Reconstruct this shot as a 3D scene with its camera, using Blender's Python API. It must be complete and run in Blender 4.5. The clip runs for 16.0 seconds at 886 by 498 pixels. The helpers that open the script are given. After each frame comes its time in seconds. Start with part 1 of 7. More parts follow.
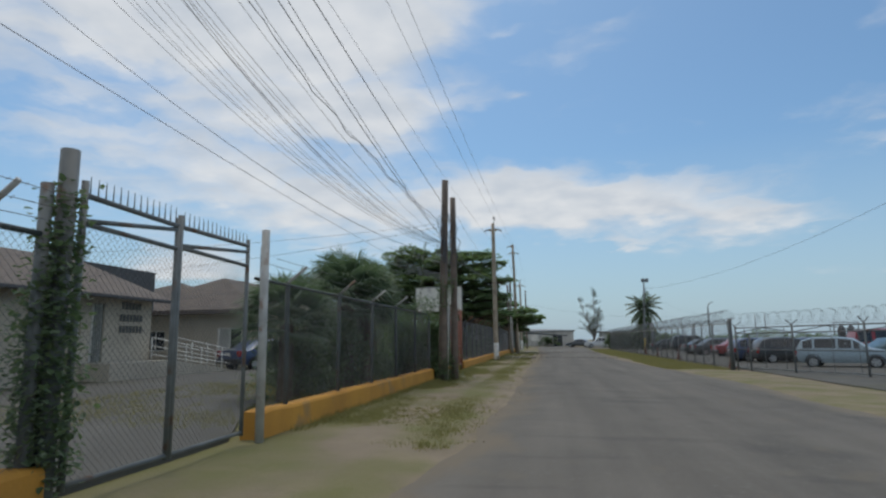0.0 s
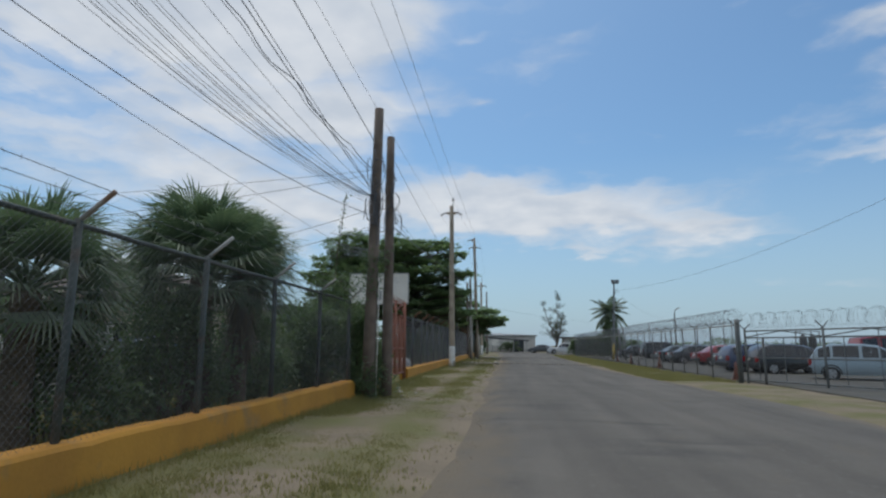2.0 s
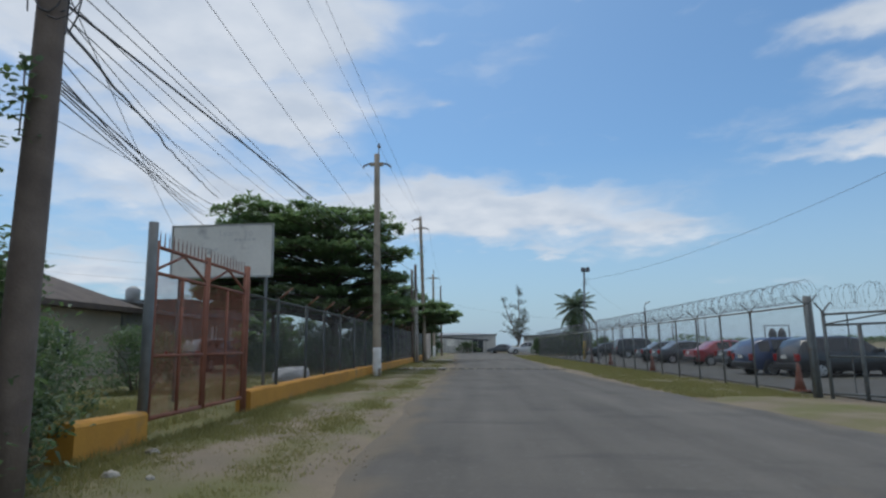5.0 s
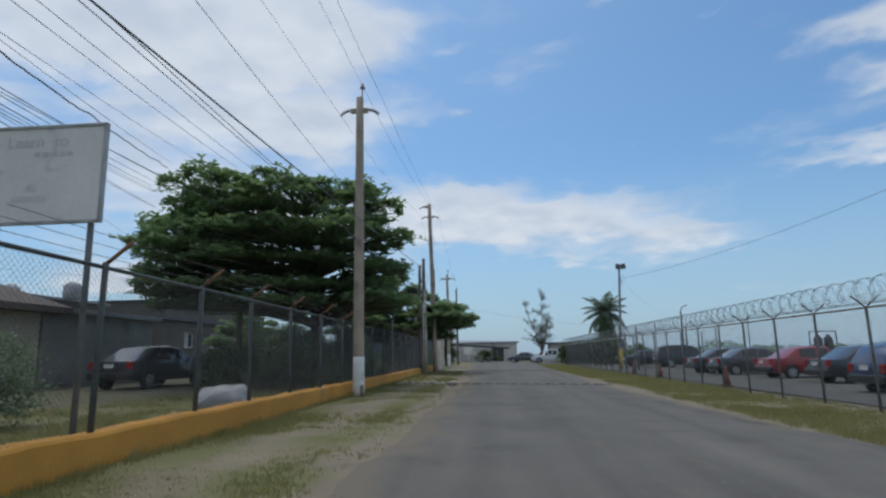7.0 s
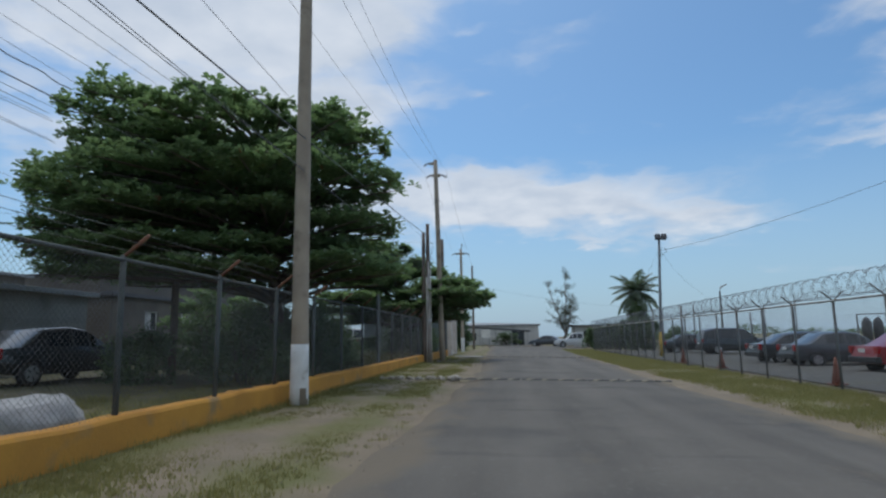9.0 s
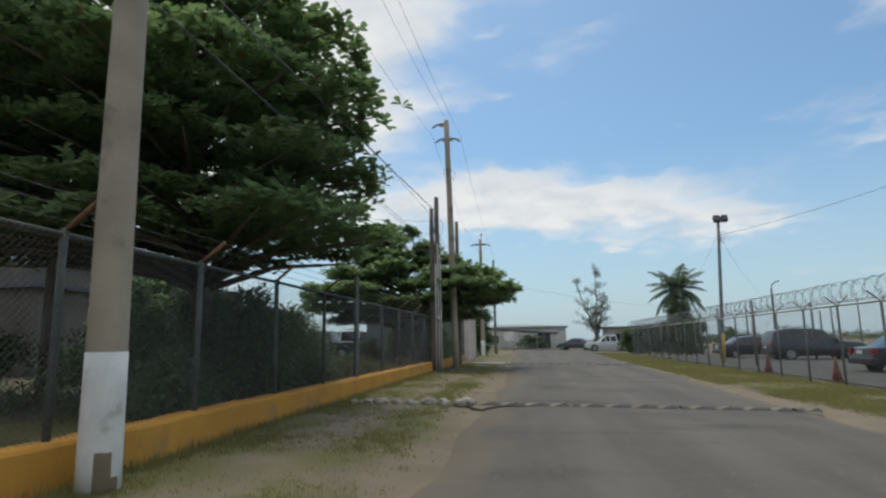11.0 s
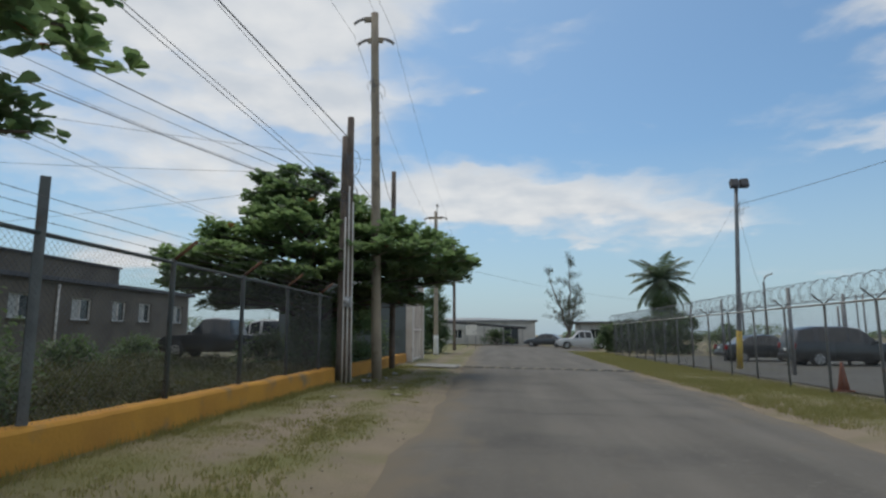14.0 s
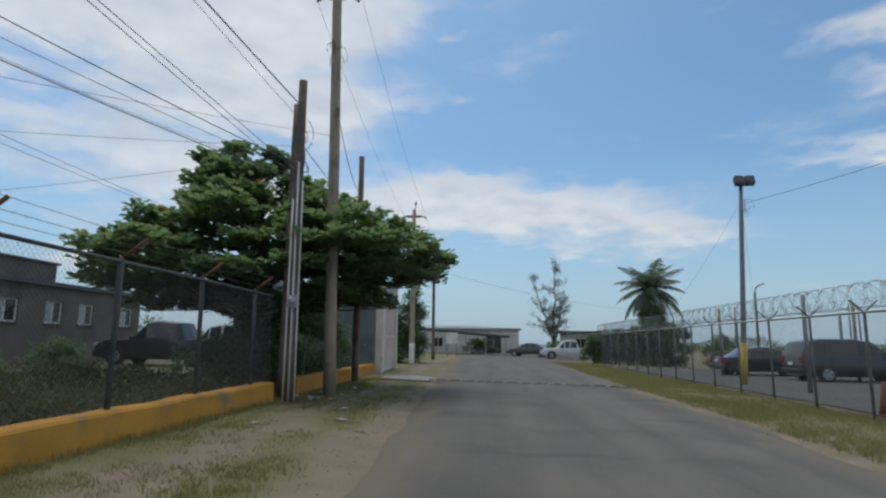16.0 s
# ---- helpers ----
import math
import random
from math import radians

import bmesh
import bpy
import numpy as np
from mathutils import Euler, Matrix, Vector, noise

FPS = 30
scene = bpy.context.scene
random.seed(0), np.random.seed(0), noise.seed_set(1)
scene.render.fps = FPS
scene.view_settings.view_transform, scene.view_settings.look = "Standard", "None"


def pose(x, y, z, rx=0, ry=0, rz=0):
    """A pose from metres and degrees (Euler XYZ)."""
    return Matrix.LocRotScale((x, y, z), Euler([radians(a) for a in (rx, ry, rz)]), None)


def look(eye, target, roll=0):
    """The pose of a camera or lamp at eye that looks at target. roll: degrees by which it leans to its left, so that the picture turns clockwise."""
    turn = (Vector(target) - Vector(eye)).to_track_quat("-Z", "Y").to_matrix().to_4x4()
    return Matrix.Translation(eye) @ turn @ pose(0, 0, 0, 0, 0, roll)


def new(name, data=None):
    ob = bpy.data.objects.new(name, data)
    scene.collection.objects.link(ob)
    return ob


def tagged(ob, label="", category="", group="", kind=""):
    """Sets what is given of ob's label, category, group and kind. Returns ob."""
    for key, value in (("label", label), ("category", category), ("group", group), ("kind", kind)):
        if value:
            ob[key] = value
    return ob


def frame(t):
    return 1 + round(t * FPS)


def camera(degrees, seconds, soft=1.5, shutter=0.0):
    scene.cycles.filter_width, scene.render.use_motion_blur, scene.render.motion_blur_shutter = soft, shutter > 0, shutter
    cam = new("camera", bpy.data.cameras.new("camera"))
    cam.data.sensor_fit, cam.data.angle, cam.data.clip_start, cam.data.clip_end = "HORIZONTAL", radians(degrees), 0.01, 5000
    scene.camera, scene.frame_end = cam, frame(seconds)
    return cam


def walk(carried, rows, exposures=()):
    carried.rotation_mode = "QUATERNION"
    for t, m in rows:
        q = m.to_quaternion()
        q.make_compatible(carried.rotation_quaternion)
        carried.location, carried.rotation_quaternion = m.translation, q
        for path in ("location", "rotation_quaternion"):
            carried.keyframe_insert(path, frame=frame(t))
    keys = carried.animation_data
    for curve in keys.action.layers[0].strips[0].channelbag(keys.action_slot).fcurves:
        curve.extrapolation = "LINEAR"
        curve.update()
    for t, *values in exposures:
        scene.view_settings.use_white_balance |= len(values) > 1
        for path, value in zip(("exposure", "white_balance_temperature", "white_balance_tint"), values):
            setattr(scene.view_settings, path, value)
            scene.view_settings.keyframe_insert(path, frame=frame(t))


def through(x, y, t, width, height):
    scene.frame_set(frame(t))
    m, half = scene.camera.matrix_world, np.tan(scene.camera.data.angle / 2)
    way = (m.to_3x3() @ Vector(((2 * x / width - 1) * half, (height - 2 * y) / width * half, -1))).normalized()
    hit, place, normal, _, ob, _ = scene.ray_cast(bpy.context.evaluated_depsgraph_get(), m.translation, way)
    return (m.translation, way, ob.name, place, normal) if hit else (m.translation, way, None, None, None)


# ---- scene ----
cam = camera(74.0, 16.0, soft=2.4)
PATH = [
    (0, (0.314, -0.802, 1.433), (-0.028, 1.144, 1.743), -0.8),
    (0.5, (0.174, 0.624, 1.428), (-0.207, 2.563, 1.735), 0.3),
    (1, (0.092, 2.076, 1.396), (-0.286, 4.014, 1.713), 0.6),
    (1.5, (0.047, 3.653, 1.35), (-0.262, 5.603, 1.668), 0.5),
    (2, (-0.012, 5.255, 1.316), (-0.226, 7.217, 1.64), 0.0),
    (2.5, (0.091, 6.765, 1.284), (-0.114, 8.726, 1.618), -0.2),
    (3, (0.185, 8.239, 1.317), (0.029, 10.206, 1.643), -0.6),
    (3.5, (0.248, 9.767, 1.311), (0.157, 11.738, 1.641), -1.0),
    (4, (0.356, 11.26, 1.293), (0.273, 13.231, 1.626), -1.0),
    (4.5, (0.478, 12.851, 1.273), (0.401, 14.823, 1.597), -1.1),
    (7, (0.664, 20.776, 1.268), (0.518, 22.739, 1.624), -1.2),
    (7.5, (0.723, 22.333, 1.349), (0.563, 24.294, 1.704), -1.5),
    (8, (0.736, 23.899, 1.313), (0.56, 25.862, 1.655), -1.6),
    (8.5, (0.768, 25.335, 1.34), (0.57, 27.301, 1.647), -1.4),
    (9, (0.839, 26.814, 1.346), (0.621, 28.779, 1.646), -1.0),
    (11.3, (0.461, 33.865, 1.295), (0.15, 35.816, 1.607), -0.7),
    (11.5, (0.478, 34.457, 1.278), (0.146, 36.406, 1.58), -0.2),
    (12, (0.495, 35.835, 1.345), (0.197, 37.788, 1.655), 0.0),
    (12.5, (0.518, 37.325, 1.33), (0.263, 39.281, 1.656), -0.1),
    (13, (0.573, 38.735, 1.334), (0.383, 40.697, 1.673), -0.4),
    (13.5, (0.666, 39.979, 1.371), (0.449, 41.942, 1.684), -0.2),
    (14, (0.727, 41.099, 1.356), (0.535, 43.068, 1.645), -0.1),
    (14.5, (0.783, 42.028, 1.363), (0.629, 44.001, 1.655), -0.0),
    (15, (0.825, 42.725, 1.353), (0.687, 44.699, 1.643), 0.2),
    (15.5, (0.818, 43.251, 1.37), (0.684, 45.224, 1.667), 0.6),
    (16, (0.842, 43.716, 1.368), (0.702, 45.686, 1.684), 0.6),
]
EXPOSURES = [(0.0, 0.10, 6800, 10), (2.5, 0.07, 6500, 10), (4.5, 0.08, 6350, 10), (9.0, 0.08, 6270, 10), (11.5, 0.33, 7200, 10), (13.0, 0.30, 7100, 10), (14.0, 0.15, 6950, 10), (15.0, 0.10, 6650, 10), (16.0, 0.10, 6600, 10)]
walk(cam, [(t, look(eye, target, roll)) for t, eye, target, roll in PATH], EXPOSURES)

# ---- sky, sun, light ----
SUN_AZ, SUN_EL = -25.0, 66.0          # degrees, azimuth from +y towards +x
world = bpy.data.worlds.new("World")
scene.world = world
world.use_nodes = True
wn, wl = world.node_tree.nodes, world.node_tree.links
wn.clear()


def wmath(op, a, b=None, c=None, clamp=False):
    n = wn.new("ShaderNodeMath")
    n.operation, n.use_clamp = op, clamp
    for i, v in enumerate((a, b, c)):
        if v is None:
            continue
        if isinstance(v, (int, float)):
            n.inputs[i].default_value = v
        else:
            wl.new(v, n.inputs[i])
    return n.outputs[0]


w_out = wn.new("ShaderNodeOutputWorld")
w_bg = wn.new("ShaderNodeBackground")
w_sky = wn.new("ShaderNodeTexSky")
w_sky.sky_type, w_sky.sun_disc = "NISHITA", False
w_sky.sun_elevation, w_sky.sun_rotation = radians(SUN_EL), radians(SUN_AZ)
w_sky.air_density, w_sky.dust_density, w_sky.ozone_density = 1.0, 1.6, 2.2
w_co = wn.new("ShaderNodeTexCoord")
w_sep = wn.new("ShaderNodeSeparateXYZ")
wl.new(w_co.outputs["Generated"], w_sep.inputs[0])
dx, dy, dz = w_sep.outputs
# cloud plane: direction divided by its height, so that clouds flatten towards the horizon
lift = wmath("ADD", wmath("MAXIMUM", dz, 0.0), 0.16)
w_plane = wn.new("ShaderNodeCombineXYZ")
wl.new(wmath("DIVIDE", dx, lift), w_plane.inputs[0])
wl.new(wmath("DIVIDE", dy, lift), w_plane.inputs[1])
w_n1 = wn.new("ShaderNodeTexNoise")
w_n1.inputs["Scale"].default_value, w_n1.inputs["Detail"].default_value, w_n1.inputs["Roughness"].default_value = 1.7, 7.0, 0.55
wl.new(w_plane.outputs[0], w_n1.inputs["Vector"])
w_n2 = wn.new("ShaderNodeTexNoise")
w_n2.inputs["Scale"].default_value, w_n2.inputs["Detail"].default_value = 5.0, 5.0
wl.new(w_plane.outputs[0], w_n2.inputs["Vector"])
wob = wmath("MULTIPLY", wmath("SUBTRACT", w_n1.outputs[0], 0.5), 14.0)
wob2 = wmath("MULTIPLY", wmath("SUBTRACT", w_n2.outputs[0], 0.5), 5.0)
az = wmath("ADD", wmath("MULTIPLY", wmath("ARCTAN2", dx, dy), 57.2958), wob)
el = wmath("ADD", wmath("MULTIPLY", wmath("ARCSINE", dz), 57.2958), wob2)
# cloud masses: azimuth, elevation, half widths, weight
# masses beyond 80 degrees and overhead are unseen, added to brighten shaded sides
MASSES = [(-3.0, 13.6, 9.0, 2.7, 1.0), (8.0, 12.6, 10.0, 2.4, 1.0), (17.0, 9.8, 8.0, 1.7, 0.6), (-34.0, 30.0, 22.0, 7.0, 1.3), (-17.0, 29.5, 8.5, 3.2, 0.8),
          (-17.5, 22.0, 7.5, 3.0, 0.95), (-34.0, 16.0, 15.0, 5.5, 0.7), (-17.0, 12.5, 12.0, 4.5, 0.6), (34.5, 15.2, 6.0, 1.3, 1.05), (37.5, 20.0, 5.5, 1.8, 0.8),
          (37.0, 24.5, 5.0, 1.4, 0.7), (12.0, 31.5, 2.6, 0.8, 0.5), (-3.6, 29.6, 2.4, 0.7, 0.4), (8.5, 8.8, 2.6, 0.6, 0.5), (-2.8, 22.6, 1.3, 0.6, 0.4),
          (5.0, 28.5, 7.0, 1.3, 0.22), (145.0, 36.0, 55.0, 22.0, 1.1), (-140.0, 36.0, 55.0, 22.0, 1.1), (85.0, 34.0, 28.0, 16.0, 0.8), (-85.0, 36.0, 28.0, 18.0, 0.9), (0.0, 78.0, 400.0, 15.0, 0.7), (-34.0, 7.0, 6.0, 2.2, 0.7)]
total = None
for a0, e0, sa, se, wt in MASSES:
    u = wmath("DIVIDE", wmath("SUBTRACT", az, a0), sa)
    v = wmath("DIVIDE", wmath("SUBTRACT", el, e0), se)
    g = wmath("MULTIPLY", wmath("POWER", 2.71828, wmath("MULTIPLY", wmath("MULTIPLY_ADD", u, u, wmath("MULTIPLY", v, v)), -1.0)), wt)
    total = g if total is None else wmath("ADD", total, g)
w_band = wn.new("ShaderNodeCombineXYZ")             # streaks drawn out sideways
wl.new(wmath("DIVIDE", az, 13.0), w_band.inputs[0])
wl.new(wmath("DIVIDE", el, 3.4), w_band.inputs[1])
w_n3 = wn.new("ShaderNodeTexNoise")
w_n3.inputs["Scale"].default_value, w_n3.inputs["Detail"].default_value = 1.0, 5.0
wl.new(w_band.outputs[0], w_n3.inputs["Vector"])
streaks = wmath("MULTIPLY", wmath("SUBTRACT", w_n3.outputs[0], 0.5), 1.5)
dens = wmath("ADD", wmath("ADD", total, streaks), wmath("MULTIPLY", wmath("SUBTRACT", w_n1.outputs[0], 0.52), 1.0))
mask = wn.new("ShaderNodeMapRange")
mask.interpolation_type = "SMOOTHSTEP"
mask.inputs["From Min"].default_value, mask.inputs["From Max"].default_value = 0.12, 0.95
mask.inputs["To Max"].default_value = 0.93
wl.new(dens, mask.inputs["Value"])
# pale haze low over the horizon
haze = wn.new("ShaderNodeMapRange")
haze.inputs["From Min"].default_value, haze.inputs["From Max"].default_value = 0.0, 0.30
haze.inputs["To Min"].default_value, haze.inputs["To Max"].default_value = 0.75, 0.0
wl.new(dz, haze.inputs["Value"])
SKY = 0.123
w_scale = wn.new("ShaderNodeVectorMath")
w_scale.operation = "SCALE"
w_scale.inputs["Scale"].default_value = SKY
wl.new(w_sky.outputs[0], w_scale.inputs[0])
w_tint = wn.new("ShaderNodeMix")
w_tint.data_type, w_tint.blend_type = "RGBA", "MULTIPLY"
w_tint.inputs["Factor"].default_value = 1.0
wl.new(w_scale.outputs[0], w_tint.inputs["A"])
w_tint.inputs["B"].default_value = (0.61, 0.83, 0.93, 1)
w_hz = wn.new("ShaderNodeMix")
w_hz.data_type = "RGBA"
wl.new(haze.outputs[0], w_hz.inputs["Factor"])
wl.new(w_tint.outputs["Result"], w_hz.inputs["A"])
w_hz.inputs["B"].default_value = (0.37, 0.50, 0.635, 1)
w_cl = wn.new("ShaderNodeMix")
w_cl.data_type = "RGBA"
shade = wn.new("ShaderNodeMapRange")
shade.inputs["From Min"].default_value, shade.inputs["From Max"].default_value = 0.35, 0.65
wl.new(w_n2.outputs[0], shade.inputs["Value"])
wl.new(shade.outputs[0], w_cl.inputs["Factor"])
w_cl.inputs["A"].default_value = (0.52, 0.575, 0.65, 1)
w_cl.inputs["B"].default_value = (0.66, 0.695, 0.74, 1)
w_mix = wn.new("ShaderNodeMix")
w_mix.data_type = "RGBA"
wl.new(mask.outputs[0], w_mix.inputs["Factor"])
wl.new(w_hz.outputs["Result"], w_mix.inputs["A"])
wl.new(w_cl.outputs["Result"], w_mix.inputs["B"])
wl.new(w_mix.outputs["Result"], w_bg.inputs["Color"])
w_bg.inputs["Strength"].default_value = 1.0
wl.new(w_bg.outputs[0], w_out.inputs[0])

sun = new("sun", bpy.data.lights.new("sun", "SUN"))
sun.data.energy, sun.data.angle, sun.data.color = 1.05, radians(34), (1.0, 0.92, 0.79)
_a, _e = radians(SUN_AZ), radians(SUN_EL)
sun.matrix_world = look((100 * math.sin(_a) * math.cos(_e), 100 * math.cos(_a) * math.cos(_e), 100 * math.sin(_e)), (0, 0, 0))

# ---- materials ----


def mat(name, col, col2=None, rough=0.8, metal=0.0, scale=3.0, fine=40.0, bump=0.2, vary=0.12, contrast=(0.35, 0.65), depth=0.01, stain=None, stain_at=(0.55, 0.7), stain_scale=1.2, coat=0.0):
    """Procedural surface: two colours mixed by a coarse noise, a fine grain, random tone by object, stains and a fine bump."""
    m = bpy.data.materials.new(name)
    m.use_nodes = True
    nt = m.node_tree
    n, l = nt.nodes, nt.links
    b = n["Principled BSDF"]
    b.inputs["Roughness"].default_value, b.inputs["Metallic"].default_value = rough, metal
    b.inputs["Coat Weight"].default_value = coat
    co = n.new("ShaderNodeNewGeometry")
    a = n.new("ShaderNodeTexNoise")
    a.inputs["Scale"].default_value, a.inputs["Detail"].default_value = scale, 5.0
    l.new(co.outputs["Position"], a.inputs["Vector"])
    f = n.new("ShaderNodeTexNoise")
    f.inputs["Scale"].default_value, f.inputs["Detail"].default_value = fine, 3.0
    l.new(co.outputs["Position"], f.inputs["Vector"])
    r = n.new("ShaderNodeMapRange")
    r.inputs["From Min"].default_value, r.inputs["From Max"].default_value = contrast
    l.new(a.outputs[0], r.inputs["Value"])
    mx = n.new("ShaderNodeMix")
    mx.data_type = "RGBA"
    l.new(r.outputs[0], mx.inputs["Factor"])
    c2 = col2 or tuple(c * 0.75 for c in col)
    mx.inputs["A"].default_value, mx.inputs["B"].default_value = (*col, 1), (*c2, 1)
    last = mx.outputs["Result"]
    if stain:
        s = n.new("ShaderNodeTexNoise")
        s.inputs["Scale"].default_value, s.inputs["Detail"].default_value = stain_scale, 6.0
        l.new(co.outputs["Position"], s.inputs["Vector"])
        sr = n.new("ShaderNodeMapRange")
        sr.inputs["From Min"].default_value, sr.inputs["From Max"].default_value = stain_at
        l.new(s.outputs[0], sr.inputs["Value"])
        sm = n.new("ShaderNodeMix")
        sm.data_type = "RGBA"
        l.new(sr.outputs[0], sm.inputs["Factor"])
        l.new(last, sm.inputs["A"])
        sm.inputs["B"].default_value = (*stain, 1)
        last = sm.outputs["Result"]
    ob = n.new("ShaderNodeObjectInfo")
    sum_ = n.new("ShaderNodeMath")
    sum_.operation = "ADD"
    l.new(f.outputs[0], sum_.inputs[0])
    l.new(ob.outputs["Random"], sum_.inputs[1])
    vr = n.new("ShaderNodeMapRange")
    vr.inputs["From Min"].default_value, vr.inputs["From Max"].default_value = 0.3, 1.7
    vr.inputs["To Min"].default_value, vr.inputs["To Max"].default_value = 1 - vary, 1 + vary
    l.new(sum_.outputs[0], vr.inputs["Value"])
    hs = n.new("ShaderNodeHueSaturation")
    l.new(vr.outputs[0], hs.inputs["Value"])
    l.new(last, hs.inputs["Color"])
    l.new(hs.outputs[0], b.inputs["Base Color"])
    if bump:
        bp = n.new("ShaderNodeBump")
        bp.inputs["Strength"].default_value, bp.inputs["Distance"].default_value = bump, depth
        l.new(f.outputs[0], bp.inputs["Height"])
        l.new(bp.outputs[0], b.inputs["Normal"])
    return m


def leaf_mat(name, col, col2, rough=0.55, through=0.35, dust_haze=0.5):
    """Foliage: tone by leaf, some light passing through the blade, a pale sheen put on as haze."""
    m = bpy.data.materials.new(name)
    m.use_nodes = True
    n, l = m.node_tree.nodes, m.node_tree.links
    b = n["Principled BSDF"]
    b.inputs["Roughness"].default_value = rough
    # this sheen stands in for the milky haze over dark foliage
    b.inputs["Sheen Weight"].default_value, b.inputs["Sheen Roughness"].default_value = dust_haze, 0.6
    b.inputs["Sheen Tint"].default_value = (0.80, 0.86, 0.78, 1)
    g = n.new("ShaderNodeNewGeometry")
    mx = n.new("ShaderNodeMix")
    mx.data_type = "RGBA"
    l.new(g.outputs["Random Per Island"], mx.inputs["Factor"])
    mx.inputs["A"].default_value, mx.inputs["B"].default_value = (*col, 1), (*col2, 1)
    l.new(mx.outputs["Result"], b.inputs["Base Color"])
    t = n.new("ShaderNodeBsdfTranslucent")
    br = n.new("ShaderNodeHueSaturation")
    br.inputs["Value"].default_value = 1.6
    l.new(mx.outputs["Result"], br.inputs["Color"])
    l.new(br.outputs[0], t.inputs["Color"])
    ms = n.new("ShaderNodeMixShader")
    ms.inputs[0].default_value = through
    l.new(b.outputs[0], ms.inputs[1])
    l.new(t.outputs[0], ms.inputs[2])
    l.new(ms.outputs[0], n["Material Output"].inputs["Surface"])
    return m


M = {}
M["yellow_wall"] = mat("yellow painted concrete", (0.62, 0.30, 0.045), (0.50, 0.235, 0.04), 0.88, scale=1.3, fine=30, bump=0.3, vary=0.12, stain=(0.27, 0.19, 0.10), stain_at=(0.57, 0.74), stain_scale=1.7)
M["white_paint"] = mat("white paint", (0.78, 0.78, 0.75), (0.68, 0.67, 0.63), 0.7, scale=4, fine=30, bump=0.1, stain=(0.45, 0.42, 0.36), stain_at=(0.62, 0.75), stain_scale=4)
M["board"] = mat("weathered board", (0.82, 0.785, 0.72), (0.74, 0.71, 0.65), 0.7, scale=1.5, fine=20, bump=0.05, stain=(0.42, 0.40, 0.38), stain_at=(0.6, 0.72), stain_scale=2.0)
M["board_ink"] = mat("faded print", (0.58, 0.56, 0.53), (0.64, 0.62, 0.58), 0.7, scale=6, bump=0)
M["steel"] = mat("galvanised steel", (0.26, 0.27, 0.28), (0.19, 0.195, 0.20), 0.55, 0.5, scale=6, fine=60, bump=0.05)
M["wire"] = mat("galvanised wire", (0.19, 0.195, 0.20), (0.13, 0.13, 0.135), 0.6, 0.4, scale=3, bump=0)
M["pale_steel"] = mat("pale painted steel", (0.46, 0.46, 0.44), (0.34, 0.33, 0.31), 0.6, 0.1, scale=5, fine=40, bump=0.1, stain=(0.22, 0.13, 0.08), stain_at=(0.58, 0.7), stain_scale=3)
M["grey_paint"] = mat("dull grey-green painted steel", (0.175, 0.19, 0.19), (0.125, 0.135, 0.135), 0.65, 0.1, scale=5, fine=40, bump=0.1, stain=(0.14, 0.08, 0.05), stain_at=(0.6, 0.72), stain_scale=4)
M["green_post"] = mat("dark green-grey fence paint", (0.075, 0.09, 0.085), (0.05, 0.06, 0.058), 0.7, 0.0, scale=5, fine=40, bump=0.1, stain=(0.11, 0.07, 0.045), stain_at=(0.62, 0.74), stain_scale=4)
M["rust"] = mat("rusted steel", (0.26, 0.13, 0.075), (0.18, 0.085, 0.05), 0.85, 0.1, scale=8, fine=70, bump=0.3)
M["red_rust"] = mat("red oxide painted steel", (0.31, 0.125, 0.08), (0.24, 0.095, 0.06), 0.75, scale=4, fine=50, bump=0.15, stain=(0.16, 0.08, 0.05), stain_at=(0.6, 0.7), stain_scale=3)
M["razor"] = mat("razor wire", (0.22, 0.23, 0.24), (0.17, 0.18, 0.19), 0.45, 0.6, scale=4, bump=0)
M["pole_wood"] = mat("weathered pole wood", (0.215, 0.168, 0.137), (0.14, 0.108, 0.088), 0.9, scale=3, fine=45, bump=0.45, stain=(0.13, 0.10, 0.085), stain_at=(0.57, 0.72), stain_scale=2)
M["pole_concrete"] = mat("tan utility pole", (0.40, 0.335, 0.255), (0.32, 0.265, 0.205), 0.9, scale=2, fine=40, bump=0.3, stain=(0.16, 0.13, 0.10), stain_at=(0.6, 0.75), stain_scale=2.5)
M["yellow_paint"] = mat("yellow pole paint", (0.60, 0.42, 0.07), (0.5, 0.33, 0.06), 0.8, scale=3, fine=30, bump=0.1)
M["cable"] = mat("weathered black cable", (0.10, 0.102, 0.11), (0.14, 0.14, 0.15), 0.6, bump=0)
M["insulator"] = mat("grey porcelain", (0.25, 0.22, 0.2), (0.2, 0.18, 0.17), 0.3, bump=0)
M["plastic_grey"] = mat("grey plastic", (0.40, 0.41, 0.41), (0.33, 0.33, 0.33), 0.5, bump=0)
M["conduit"] = mat("pale conduit", (0.76, 0.74, 0.70), (0.66, 0.64, 0.60), 0.5, bump=0)
M["cream_wall"] = mat("cream rendered wall", (0.52, 0.47, 0.38), (0.46, 0.41, 0.33), 0.9, scale=1.2, fine=30, bump=0.2, stain=(0.34, 0.30, 0.24), stain_at=(0.58, 0.75), stain_scale=0.8)
M["grey_wall"] = mat("grey concrete wall", (0.30, 0.29, 0.27), (0.24, 0.235, 0.22), 0.9, scale=1.0, fine=25, bump=0.3, stain=(0.16, 0.15, 0.14), stain_at=(0.56, 0.72), stain_scale=0.7)
